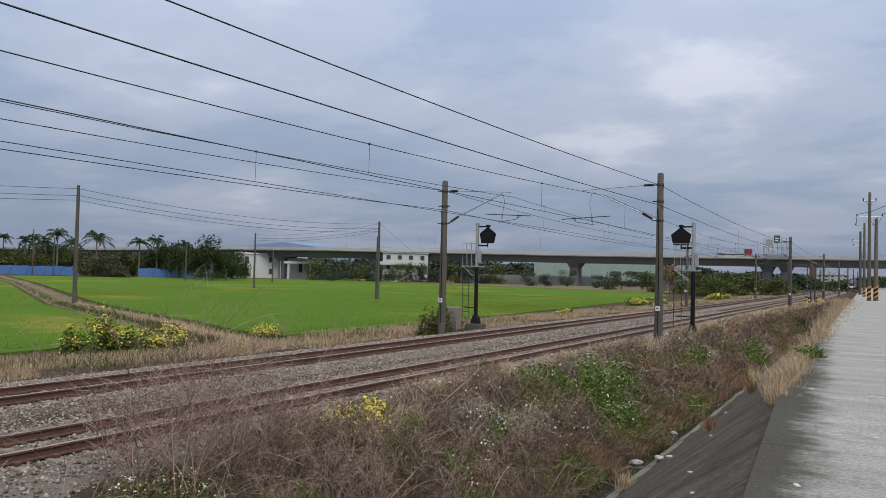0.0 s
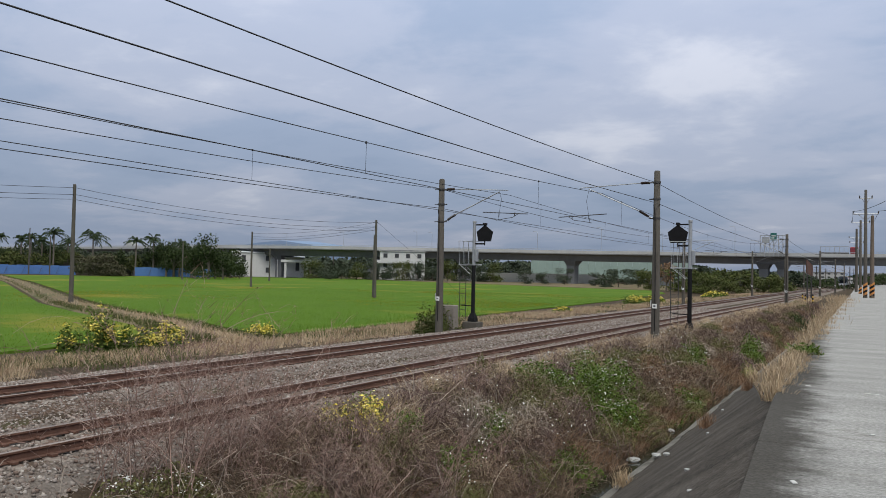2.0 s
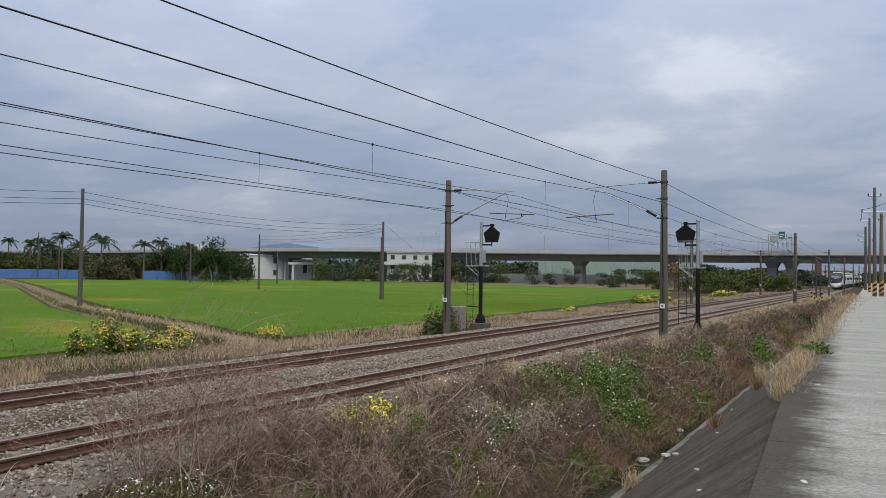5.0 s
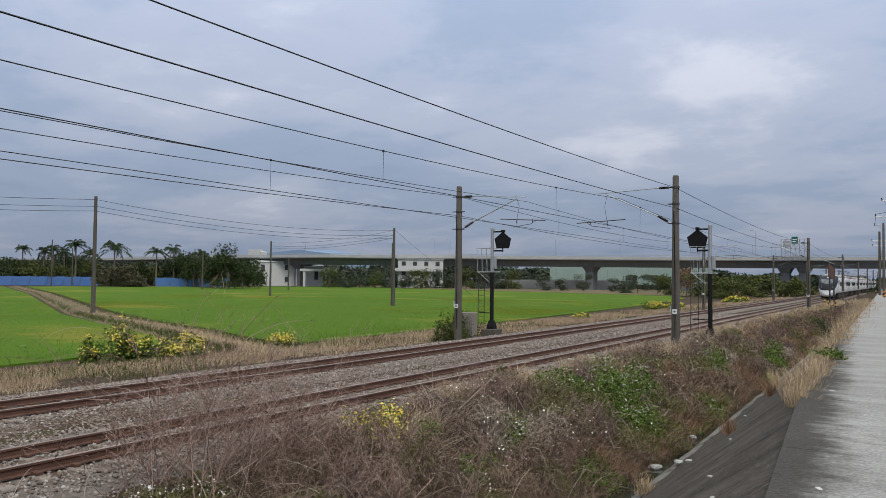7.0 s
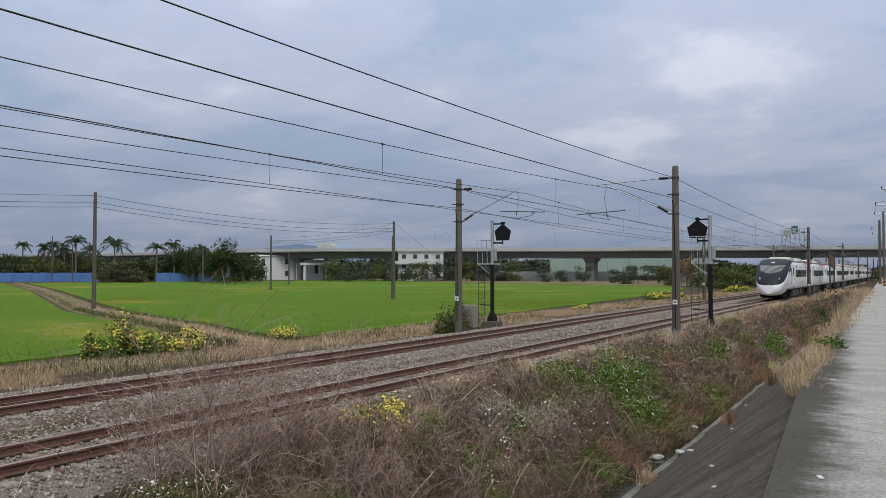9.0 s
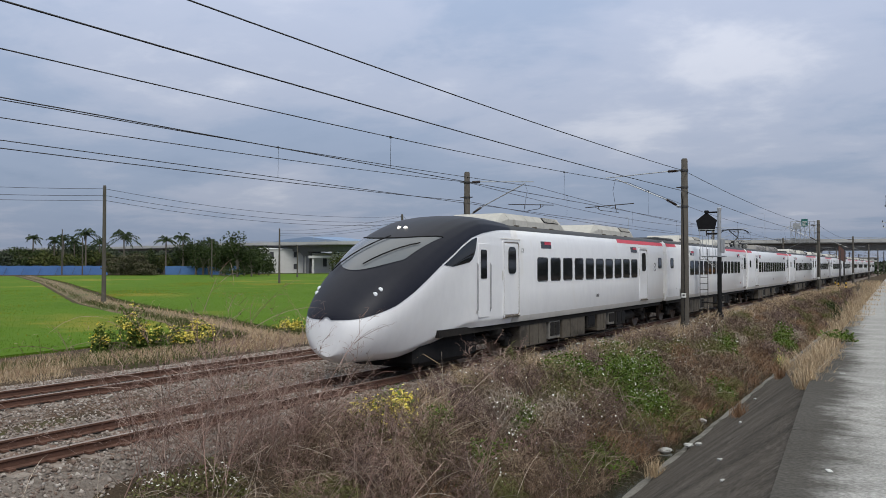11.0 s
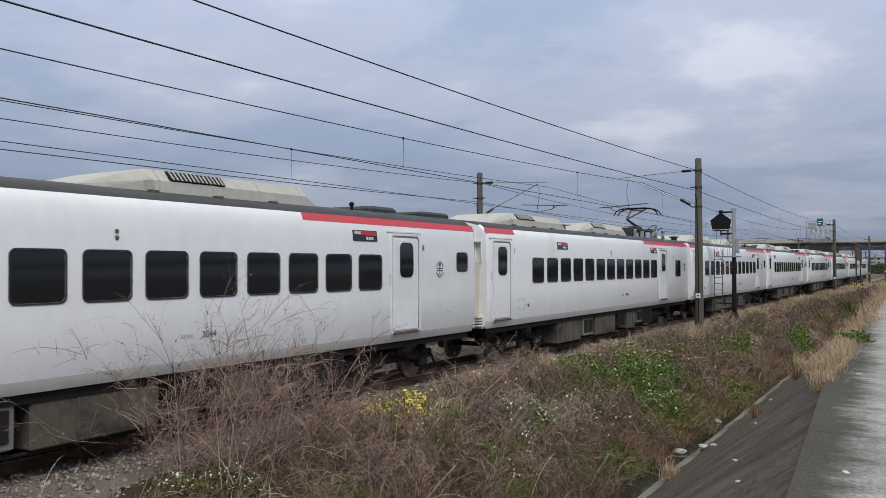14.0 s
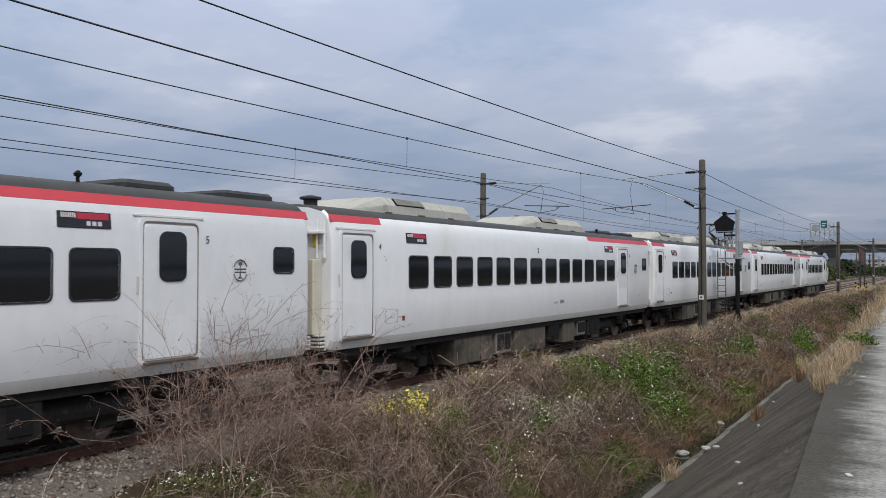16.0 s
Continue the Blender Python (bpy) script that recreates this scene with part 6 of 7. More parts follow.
def make_rice():
    """Standing blades on the near part of the field, in planted rows."""
    g = Growth(31)
    r = g.rng
    n = 60000
    x = -29 - 75 * r.uniform(0, 1, n) ** 2.2
    y = r.uniform(2, 130, n)
    line = np.interp(-x, (27, 34, 38.2, 53.4, 65.5, 138.5), (29, 32.4, 35.2, 42.3, 48.5, 92.6))
    edge = np.interp(y, (-5, 22, 30, 34, 60, 110, 170), (-29.4, -31, -34, -29, -30, -33.5, -41))
    ok = (x < edge) & (np.abs(y - line) > 2.4)
    x, y = x[ok], y[ok]
    n = len(x)
    base = np.stack([x, y, np.full(n, FIELD_Z)], 1)
    h = r.uniform(0.04, 0.12, n)
    g.blades(base, base + np.stack([r.normal(0, 0.3, n) * h, r.normal(0, 0.3, n) * h, h], 1), 0.02, 0.1, 2)
    g.make("rice_plants", M["rice"], "young green rice plants", "rice")
    g = Growth(33)
    r = g.rng
    n = 150000
    x, y = -30 - 100 * r.uniform(0, 1, n) ** 1.5, r.uniform(2, 130, n)
    line = np.interp(-x, (27, 34, 38.2, 53.4, 65.5, 138.5), (29, 32.4, 35.2, 42.3, 48.5, 92.6))
    patch = np.sin(0.11 * x + 0.07 * y) + np.sin(0.05 * x - 0.13 * y + 1.3) + 0.7 * np.sin(0.31 * x + 0.23 * y) + 0.5 * np.sin(0.5 * y - 0.4 * x)
    ok = (x < -32.5) & (np.abs(y - line) > 2.6) & (patch + r.normal(0, 0.5, n) > 1.35)
    x, y = x[ok], y[ok]
    n = len(x)
    base = np.stack([x, y, np.full(n, FIELD_Z)], 1)
    h = r.uniform(0.05, 0.13, n)
    g.blades(base, base + np.stack([r.normal(0, 0.3, n) * h, r.normal(0, 0.3, n) * h, h], 1), 0.035, 0.1, 2)
    g.make("yellowing_rice_plants", M["yellow_rice"], "yellowing patches of young rice plants", "rice")


# ---------------------------------------------------------------- field, path and poles
def make_field():
    s = Shape()
    near = [(-29.0, -5), (-29.6, 12), (-30.6, 22), (-33.5, 29.0), (-38.5, 33.0), (-53.8, 40.0), (-66, 46.0), (-139, 90.0), (-225, 138), (-235, 110), (-160, 0), (-100, -40)]
    far = [(-28.4, 34.0), (-29.5, 60), (-33, 110), (-40, 170), (-48, 196), (-90, 215), (-130, 232), (-190, 262), (-212, 215), (-218, 165), (-222, 143), (-138, 95.2), (-65, 51.0), (-53, 44.6), (-37.5, 37.6), (-32, 34.6)]
    for nm, quad in (("rice_field_near", near), ("rice_field_far", far)):
        s = Shape().stack([[(x, y, -1.25) for x, y in quad], [(x, y, FIELD_Z) for x, y in quad]])
        solid(nm, s, M["paddy"], "bright green field of young rice with yellowish patches", "rice field", "structure")
    s = Shape()
    mid = [(-27.0, 29.0), (-34.0, 32.4), (-38.2, 35.2), (-53.4, 42.3), (-65.5, 48.5), (-138.5, 92.6), (-223, 140.5)]
    s.stack([[(x - 0.7, y - 1.7, FIELD_Z - 0.1), (x - 0.3, y - 0.6, FIELD_Z + 0.14), (x + 0.3, y + 0.6, FIELD_Z + 0.14), (x + 0.7, y + 1.8, FIELD_Z - 0.1), (x, y, -1.4)] for x, y in mid])
    weeds = Growth(34)
    q = weeds.rng
    n = 9000
    u = q.uniform(0, 1, n) ** 1.6 * 5.99
    i = u.astype(int)
    m = np.array(mid)
    p = m[i] + (m[i + 1] - m[i]) * (u - i)[:, None] + np.array([0.45, 1.1]) * np.where(q.uniform(0, 1, n) < 0.5, -1, 1)[:, None] + q.normal(0, 0.3, (n, 2))
    root = np.stack([p[:, 0], p[:, 1], np.full(n, FIELD_Z)], 1)
    h = q.uniform(0.12, 0.4, n)
    weeds.blades(root, root + np.stack([q.normal(0, 0.4, n) * h, q.normal(0, 0.4, n) * h, h], 1), 0.035, 0.1, 2)
    weeds.make("path_weeds", M["scrub"], "green weeds along both edges of the earthen path", "grass")
    solid("field_path", s, M["field_soil"], "dry earthen bund path between the fields", "path", "structure")
    g = Growth(33)
    r = g.rng
    n = 5000
    u = r.uniform(0, 1, n) ** 2 * 5.99
    i = u.astype(int)
    m = np.array(mid)
    p = m[i] + (m[i + 1] - m[i]) * (u - i)[:, None] + r.normal(0, 0.7, (n, 2))
    base = np.stack([p[:, 0], p[:, 1], np.full(n, FIELD_Z + 0.05)], 1)
    h = r.uniform(0.1, 0.35, n)
    g.blades(base, base + np.stack([r.normal(0, 0.4, n) * h, r.normal(0, 0.4, n) * h, h], 1), 0.04, 0.1, 2)
    g.make("path_grass", M["straw"], "dry grass on the earthen path", "grass")
    s = Shape().stack([[(x, y, -1.3) for x, y in ((-48, 197), (-90, 216), (-130, 233), (-190, 263), (-240, 330), (-60, 330), (-20, 230))], [(x, y, -0.86) for x, y in ((-48, 197), (-90, 216), (-130, 233), (-190, 263), (-240, 330), (-60, 330), (-20, 230))]])
    solid("bare_ground", s, M["field_soil"], "dry grassy ground beyond the rice", "ground", "structure")


def make_pole(name, x, y, z0, z1, r, label, arms=(), mat="pole", hazard=False, group="utility poles"):
    p = thing(name, label, "utility pole", pose(x, y, 0), group)
    part("shaft", Shape().lathe([(r * 1.15, z0 - 0.3), (r, z0 + 1), (r * 0.68, z1 - 0.04), (r * 0.5, z1)], n=10), M[mat], p, soft=True)
    for z, half, ang in arms:
        c, s_ = math.cos(radians(ang)), math.sin(radians(ang))
        a = Shape().tube([(-half * c, -half * s_, z), (half * c, half * s_, z)], 0.05, 6)
        a.tube([(half * 0.6 * c, half * 0.6 * s_, z), (0, 0, z - 0.6)], 0.025, 5).tube([(-half * 0.6 * c, -half * 0.6 * s_, z), (0, 0, z - 0.6)], 0.025, 5)
        part("crossarm", a, M["steel"], p)
        for q in (-1, 1):
            i = Shape()
            insulator(i, (q * half * 0.95 * c, q * half * 0.95 * s_, z + 0.02), (q * half * 0.95 * c, q * half * 0.95 * s_, z + 0.26), 0.07, 4)
            part("insulator", i, M["insulator"], p)
    if hazard:
        for i in range(6):
            zz = z0 + 0.08 + i * 0.21
            ring = [(math.cos(q * math.pi / 8), math.sin(q * math.pi / 8)) for q in range(16)]
            band = Shape().stack([[(r * 1.07 * c, r * 1.07 * s_, zz + up + 0.7 * r * c) for c, s_ in ring] for up in (0, 0.21)])
            part("hazard_band", band, M["stripe_orange" if i % 2 else "black"], p)
    return p


def cable(name, a, b, dip, r, label, group="pole cables"):
    a, b = Vector(a), Vector(b)
    s = Shape().tube([a.lerp(b, i / 16) - Vector((0, 0, dip * 4 * (i / 16) * (1 - i / 16))) for i in range(17)], r, 5, caps=False)
    solid(name, s, M["wire"], label, "cable", group=group)


def make_poles():
    tall = "weathered grey concrete utility pole in the rice field"
    make_pole("utility_pole", -61.4, 45.8, FIELD_Z, 9.5, 0.2, tall)
    make_pole("utility_pole", -57.4, 87.0, FIELD_Z, 9.1, 0.2, tall)
    make_pole("utility_pole", -58.2, 87.9, FIELD_Z, 7.2, 0.17, "shorter concrete stay pole beside a utility pole")
    make_pole("utility_pole", -102.8, 114.3, FIELD_Z, 9.3, 0.2, tall)
    for x, y, z in ((-235.7, 160.4, 13.7), (-228.4, 162.5, 11.1), (-163.4, 155.1, 9.2), (-206.5, 192.5, 11.7), (-195, 265, 9.6), (-146.4, 170, 8)):
        make_pole("utility_pole", x, y, FIELD_Z, z, 0.22, "grey utility pole near the hoarding")
    for z, d in ((9.2, 0.0), (8.6, 0.1), (8.2, -0.1)):
        cable("pole_cable", (-61.4 + d, 45.8, z), (-57.4 + d, 87, z - 0.4), 0.9, 0.018, "dark cable sagging between field poles")
        cable("pole_cable", (-102.8 + d, 114.3, z - 0.2), (-57.4 + d, 87, z - 0.4), 0.6, 0.018, "dark cable sagging between field poles")
        cable("pole_cable", (-66 + d, -4, z - 0.1), (-61.4 + d, 45.8, z), 0.9, 0.018, "dark cable sagging between field poles")
    cable("stay_wire", (-57.4, 87, 8.9), (-50, 98, FIELD_Z), 0.0, 0.016, "stay wire of a field pole")
    # the group at the lane's edge
    make_pole("utility_pole", -1.52, 84.0, ROAD_Z, 11.0, 0.17, "tall concrete utility pole with crossarms and hazard bands", ((8.75, 1.1, 10), (10.2, 0.55, 10)), hazard=True)
    make_pole("utility_pole", -0.98, 84.8, ROAD_Z, 8.66, 0.20, "thick brown concrete utility pole with hazard bands", (), "rust_pole", True)
    make_pole("utility_pole", -2.53, 110, ROAD_Z - 0.6, 9.9, 0.17, "concrete utility pole with a crossarm beside the lane", ((9.6, 1.0, 10),), hazard=True)
    make_pole("utility_pole", -3.44, 128, ROAD_Z - 0.6, 9.9, 0.2, "concrete utility pole with a transformer beside the lane", ((8.6, 1.0, 10), (7.9, 0.9, 10)))
    s = Shape().lathe([(0.25, 6.3), (0.3, 6.35), (0.3, 7.0), (0.22, 7.1)], (-3.05, 128, 0), 12)
    solid("pole_transformer", s, M["steel"], "grey pole-mounted transformer beside the lane", "transformer")
    for i, q in enumerate((-1, 1)):
        cable("pole_cable", (-1.52 + q * 1.05, 84.2, 9.0), (-2.53 + q * 0.95, 110, 9.85), 0.5, 0.02, "dark cable between poles at the lane")
        cable("pole_cable", (6 + q, 20, 9.2), (-1.52 + q * 1.05, 84.0, 9.0), 1.2, 0.02, "dark cable between poles at the lane")


M["rust_pole"] = surface("brown_weathered_concrete", (0.10, 0.075, 0.055), (0.17, 0.135, 0.105), 1.5, 0.9, 0.3, 12, stretch=(1, 1, 0.3))


def make_signal(x, y, top, turn, ladder_side):
    """A colour-light signal seen from behind: hooded five-sided target board on a post."""
    sg = thing("railway_signal", "black five-sided signal head seen from behind on a two-tone post", "railway signal", pose(x, y, 0), "signals")
    part("lower_post", Shape().lathe([(0.11, -0.5), (0.105, 3.0)], n=14), M["black"], sg, "black lower post", True)
    part("upper_post", Shape().lathe([(0.095, 3.0), (0.09, top - 0.1), (0.11, top - 0.1), (0.11, top), (0.06, top + 0.02)], n=14), M["steel"], sg, "galvanised upper post", True)
    hx, hz = turn * 0.62, top - 0.72
    five = [(0, 0.52), (-0.5, 0.13), (-0.38, -0.40), (0.38, -0.40), (0.5, 0.13)]
    h = Shape().stack([[(hx + a * q, d, hz + b * q) for a, b in five] for d, q in ((0.0, 0.94), (0.03, 1.0), (0.06, 1.0), (0.16, 0.80), (0.34, 0.55))])
    head = part("signal_head", h, M["black"], sg)
    hood = Shape().lathe([(0.05, 0.3), (0.15, 0.34), (0.15, 0.7), (0.14, 0.72)], (hx, 0, hz + 0.05), 12, axis="y")
    part("hood", hood, M["black"], head)
    part("cap", Shape().slab(hx - 0.09, hx + 0.09, -0.05, 0.2, hz + 0.48, hz + 0.62, 0.02), M["black"], head)
    for z, w in ((top - 0.2, 0.04), (top - 1.25, 0.045)):
        part("bracket", Shape().tube([(0, 0, z), (hx, 0.05, z)], w, 8), M["black"], sg)
    part("head_pivot", Shape().tube([(hx, 0.05, hz - 0.62), (hx, 0.05, hz - 0.3)], 0.035, 8), M["black"], sg)
    part("relay_case", Shape().slab(0.08, 0.24, -0.10, 0.10, 3.2, 3.9, 0.02), M["steel"], sg)
    L = ladder_side
    cage = Shape()
    for d in (0.0, 0.55):
        cage.tube([(L * -0.25, d, 3.05), (L * 0.95, d, 3.05)], 0.018)
        cage.tube([(L * 0.0, d, 4.35), (L * 1.0, d, 4.35)], 0.016)
        for q in (0.3, 0.6, 0.9):
            cage.tube([(L * q, d, 3.05), (L * (q + 0.05), d, 4.35)], 0.012)
        cage.tube([(L * 0.9, d, 3.05), (L * 0.2, d, 2.5)], 0.016)
    cage.slab(min(L * -0.25, L * 0.95), max(L * -0.25, L * 0.95), 0, 0.55, 3.0, 3.03, 0.008)
    part("service_cage", cage, M["steel"], sg, "light grey tubular platform rail")
    lad = Shape()
    for q in (0.62, 1.0):
        lad.tube([(L * q, 0.3, -0.4), (L * q, 0.3, 3.4)], 0.02)
    for i in range(11):
        lad.tube([(L * 0.62, 0.3, -0.1 + i * 0.3), (L * 1.0, 0.3, -0.1 + i * 0.3)], 0.013)
    part("ladder", lad, M["dark_steel"], sg)
    part("foot_brace", Shape().tube([(0, 0, 0.75), (L * 0.9, 0.3, 0.75)], 0.03), M["black"], sg)
    base = Shape().stack([[(a * q, b * q, z) for a, b in ((-1, -1), (1, -1), (1, 1), (-1, 1))] for q, z in ((0.22, -0.15), (0.2, 0.1), (0.11, 0.35))])
    part("flared_foot", base, M["black"], sg)
    part("footing", Shape().slab(-0.45, 0.45, -0.4, 0.4, -0.7, -0.12, 0.03), M["pole"], sg, "concrete footing block")


def make_trackside():
    make_signal(-20.0, 40.2, 5.45, 1, -1)
    make_signal(-8.4, 40.8, 5.4, -1, -1)
    c = thing("equipment_cabinet", "brown-grey trackside equipment cabinet beside the signal", "cabinet", pose(-20.3, 37.9, -0.5))
    part("body", Shape().slab(-0.45, 0.45, -0.3, 0.3, 0.1, 1.35, 0.03), M["cabinet"], c)
    part("door", Shape().slab(-0.40, 0.40, -0.325, -0.3, 0.18, 1.25, 0.008), M["cabinet"], c)
    part("handle", Shape().slab(0.25, 0.29, -0.345, -0.32, 0.6, 0.78, 0.006), M["steel"], c)
    part("plinth", Shape().slab(-0.5, 0.5, -0.35, 0.35, -0.35, 0.1, 0.02), M["pole"], c)
    # the far crossing's board on its posts
    b = thing("crossing_board", "rusty brown notice board seen edge-on on two posts", "sign board", pose(-8.4, 113.3, 0, 0, 0, 66))
    for d in (-0.5, 0.5):
        part("post", Shape().tube([(d, 0, -0.4), (d, 0, 4.6)], 0.09, 8), M["dark_steel"], b)
    part("board", Shape().stack([[(-0.75, -0.06, 3.4), (0.75, -0.06, 3.0), (0.75, -0.06, 4.4), (-0.75, -0.06, 5.1)], [(-0.75, 0.06, 3.4), (0.75, 0.06, 3.0), (0.75, 0.06, 4.4), (-0.75, 0.06, 5.1)]]), M["rust_sign"], b)
    for x, y in ((-8.2, 105), (-7.6, 108), (-9.0, 111)):
        s = thing("crossing_barrier", "yellow and black barrier post at the far crossing", "barrier", pose(x, y, -0.3), "crossing barriers")
        for i in range(5):
            part("band", Shape().box(-0.07, 0.07, -0.07, 0.07, i * 0.22, i * 0.22 + 0.22), M["stripe_yellow" if i % 2 else "black"], s)
    # pale stones and rubbish by the ditch
    for x, y, w in ((-5.0, 18.4, 0.26), (-4.35, 17.9, 0.17), (-5.1, 22.5, 0.2), (-3.6, 15.6, 0.10), (-2.1, 10.2, 0.06), (-1.7, 8.4, 0.05), (-3.2, 19.2, 0.06), (-2.6, 14.2, 0.05)):
        z = float(np.interp(x, (-4.9, canal_foot(y), road_edge(y)), (WATER_Z, WATER_Z + 0.13, ROAD_Z - 0.1)))
        s = Shape().lathe([(w * 0.4, -0.02), (w * 0.55, w * 0.12), (w * 0.42, w * 0.3), (w * 0.1, w * 0.36)], n=7)
        s.v = [(a * 1.3 + random.uniform(-0.1, 0.1) * w, b + random.uniform(-0.1, 0.1) * w, c + random.uniform(-0.05, 0.05) * w) for a, b, c in s.v]
        solid("stone", s, M["parapet"], "small pale stone lying by the ditch", "stone", group="stones", at=pose(x, y, z, 0, 0, x * 90))
    for x, y, q in ((-0.15, 13.0, 0.20), (-0.62, 7.0, 0.08), (-1.0, 13.4, 0.07), (-0.1, 9.6, 0.05)):
        solid("litter_scrap", Shape().slab(-q / 2, q / 2, -0.02, 0.02, 0.0, 0.012, 0.004), M["wall_white"], "pale scrap of litter lying on the lane", "litter", group="litter", at=pose(x, y, ROAD_Z - 0.002, 0, 0, 12 + 40 * y))


# ---------------------------------------------------------------- background
LINE = [(-700, 340), (-560, 310), (-428, 280), (-322, 268), (-240, 246), (-192, 248), (-145, 268), (-104, 287), (-42, 302), (-11, 305), (60, 304), (200, 296), (420, 275), (700, 250)]


def line_y(x):
    return float(np.interp(x, [p[0] for p in LINE], [p[1] for p in LINE]))


def make_viaduct():
    v = thing("viaduct", "long grey concrete motorway viaduct on piers", "viaduct", kind="structure")
    sec = [(-1.5, 10.6), (13.5, 10.6), (13.5, 10.1), (10.5, 9.7), (9.5, 7.7), (2, 7.7), (1, 9.7), (-1.5, 10.1)]
    deck = Shape().stack([[(x, y + d, z) for d, z in sec] for x, y in LINE])
    part("deck", deck, M["viaduct"], v)
    for d0 in (-1.55, 13.2):
        par = Shape().stack([[(x, y + d0 + d, z) for d, z in ((0, 10.4), (0.32, 10.4), (0.26, 11.5), (0.06, 11.5))] for x, y in LINE])
        part("parapet", par, M["parapet"], v)
    rail = Shape()
    xs = np.arange(-330, 60, 4.0)
    for x in xs:
        rail.box(x - 0.06, x + 0.06, line_y(x) - 1.45, line_y(x) - 1.35, 11.5, 11.95)
    rail.stack([[(x, y - 1.4 + d, z) for d, z in ((0, 11.85), (0.1, 11.85), (0.1, 11.95), (0, 11.95))] for x, y in LINE])
    part("guard_rail", rail, M["steel"], v)
    for x in (-380, -300, -250, -211, -173, -141, -103.7, -71, -37.5, -31.5, 10, 50, 100):
        y = line_y(x)
        s = Shape().stack([[(x - a, y + b0, z), (x + a, y + b0, z), (x + a, y + b1, z), (x - a, y + b1, z)] for a, b0, b1, z in ((1.5, 3, 8, -1.2), (1.5, 3, 8, 5.9), (2.3, 1.6, 10, 7.75))])
        part("pier", s, M["viaduct"], v)
    for x, z in ((-209.6, 16.6), (-184.6, 17.5), (-158.2, 18.0), (-152.8, 17.7), (-116.1, 18.6), (-93.6, 20.5), (-71.9, 18.6), (-47.4, 21.2)):
        p = thing("road_lamp", "slim grey lamp column on the viaduct", "street lamp", pose(x, line_y(x) + 6, 0), "viaduct lamps")
        part("column", Shape().tube([(0, 0, 10.0), (0, 0, z - 0.5), (-0.35, 0, z), (-1.3, 0, z + 0.1)], 0.07, 6), M["steel"], p)
        part("lantern", Shape().slab(-1.9, -1.2, -0.12, 0.12, z, z + 0.14, 0.03), M["steel"], p)


def make_gantry():
    x0, x1, y = -38.0, -29.2, 299.5
    g = thing("sign_gantry", "galvanised lattice gantry with a green direction sign", "sign gantry", pose(0, y, 0))
    for d in (0, 1.2):
        lat = Shape()
        for x in np.linspace(x0, x1, 7):
            lat.tube([(x, d, 10.2), (x, d, 17.6)], 0.07, 5)
        for z in (11.6, 14.3, 16.0, 17.6):
            lat.tube([(x0, d, z), (x1, d, z)], 0.06, 5)
        for a, b in zip(np.linspace(x0, x1, 7), np.linspace(x0, x1, 7)[1:]):
            lat.tube([(a, d, 14.3), (b, d, 16.0)], 0.05, 5)
            lat.tube([(b, d, 10.8), (a, d, 14.3)], 0.05, 5)
        part("lattice", lat, M["steel"], g)
    part("green_sign", Shape().slab(-34.6, -32.6, -0.2, -0.1, 15.8, 18.4, 0.03), M["green_sign"], g, "green sign board with illegible white bars")
    part("sign_bars", Shape().box(-34.3, -32.9, -0.215, -0.2, 17.2, 17.5).box(-34.3, -33.3, -0.215, -0.2, 16.5, 16.8), M["tag_white"], g)
    part("grey_sign", Shape().slab(-37.3, -34.9, -0.2, -0.1, 14.9, 17.0, 0.03), M["steel"], g)


def make_truck():
    t = thing("lorry", "dark red lorry with a stake-sided trailer crossing the viaduct", "lorry")
    part("cab", Shape().slab(1.2, 3.8, -1.2, 1.2, 0.8, 3.3, 0.25), M["lorry_red"], t, "dark red cab")
    part("bed", Shape().slab(-8.0, 0.9, -1.2, 1.2, 0.9, 1.4, 0.05), M["dark_steel"], t)
    for x in np.linspace(-7.9, 0.8, 7):
        part("stake", Shape().box(x - 0.08, x + 0.08, -1.2, -1.1, 1.4, 3.4), M["steel"], t)
    part("top_rail", Shape().box(-8.0, 0.9, -1.2, -1.12, 3.3, 3.45), M["steel"], t)
    for x in (2.4, -4.5, -6.0):
        for y in (-1.0, 1.0):
            part("wheel", Shape().lathe([(0.2, -0.14), (0.48, -0.13), (0.48, 0.13), (0.2, 0.14)], (x, y, 0.48), 14, axis="y"), M["black"], t)
    van = thing("box_van", "white box van crossing the viaduct", "van")
    part("box", Shape().slab(-4.0, 2.0, -1.1, 1.1, 0.8, 3.1, 0.06), M["wall_white"], van)
    part("cab", Shape().slab(2.1, 4.0, -1.05, 1.05, 0.6, 2.4, 0.25), M["wall_white"], van)
    for x in (2.9, -2.5):
        for y in (-0.95, 0.95):
            part("wheel", Shape().lathe([(0.2, -0.12), (0.42, -0.11), (0.42, 0.11), (0.2, 0.12)], (x, y, 0.42), 14, axis="y"), M["black"], van)
    return t, van


M["lorry_red"] = surface("dark_red_lorry_paint", (0.16, 0.02, 0.03), (0.24, 0.035, 0.045), 1, 0.4, 0.0, 5)


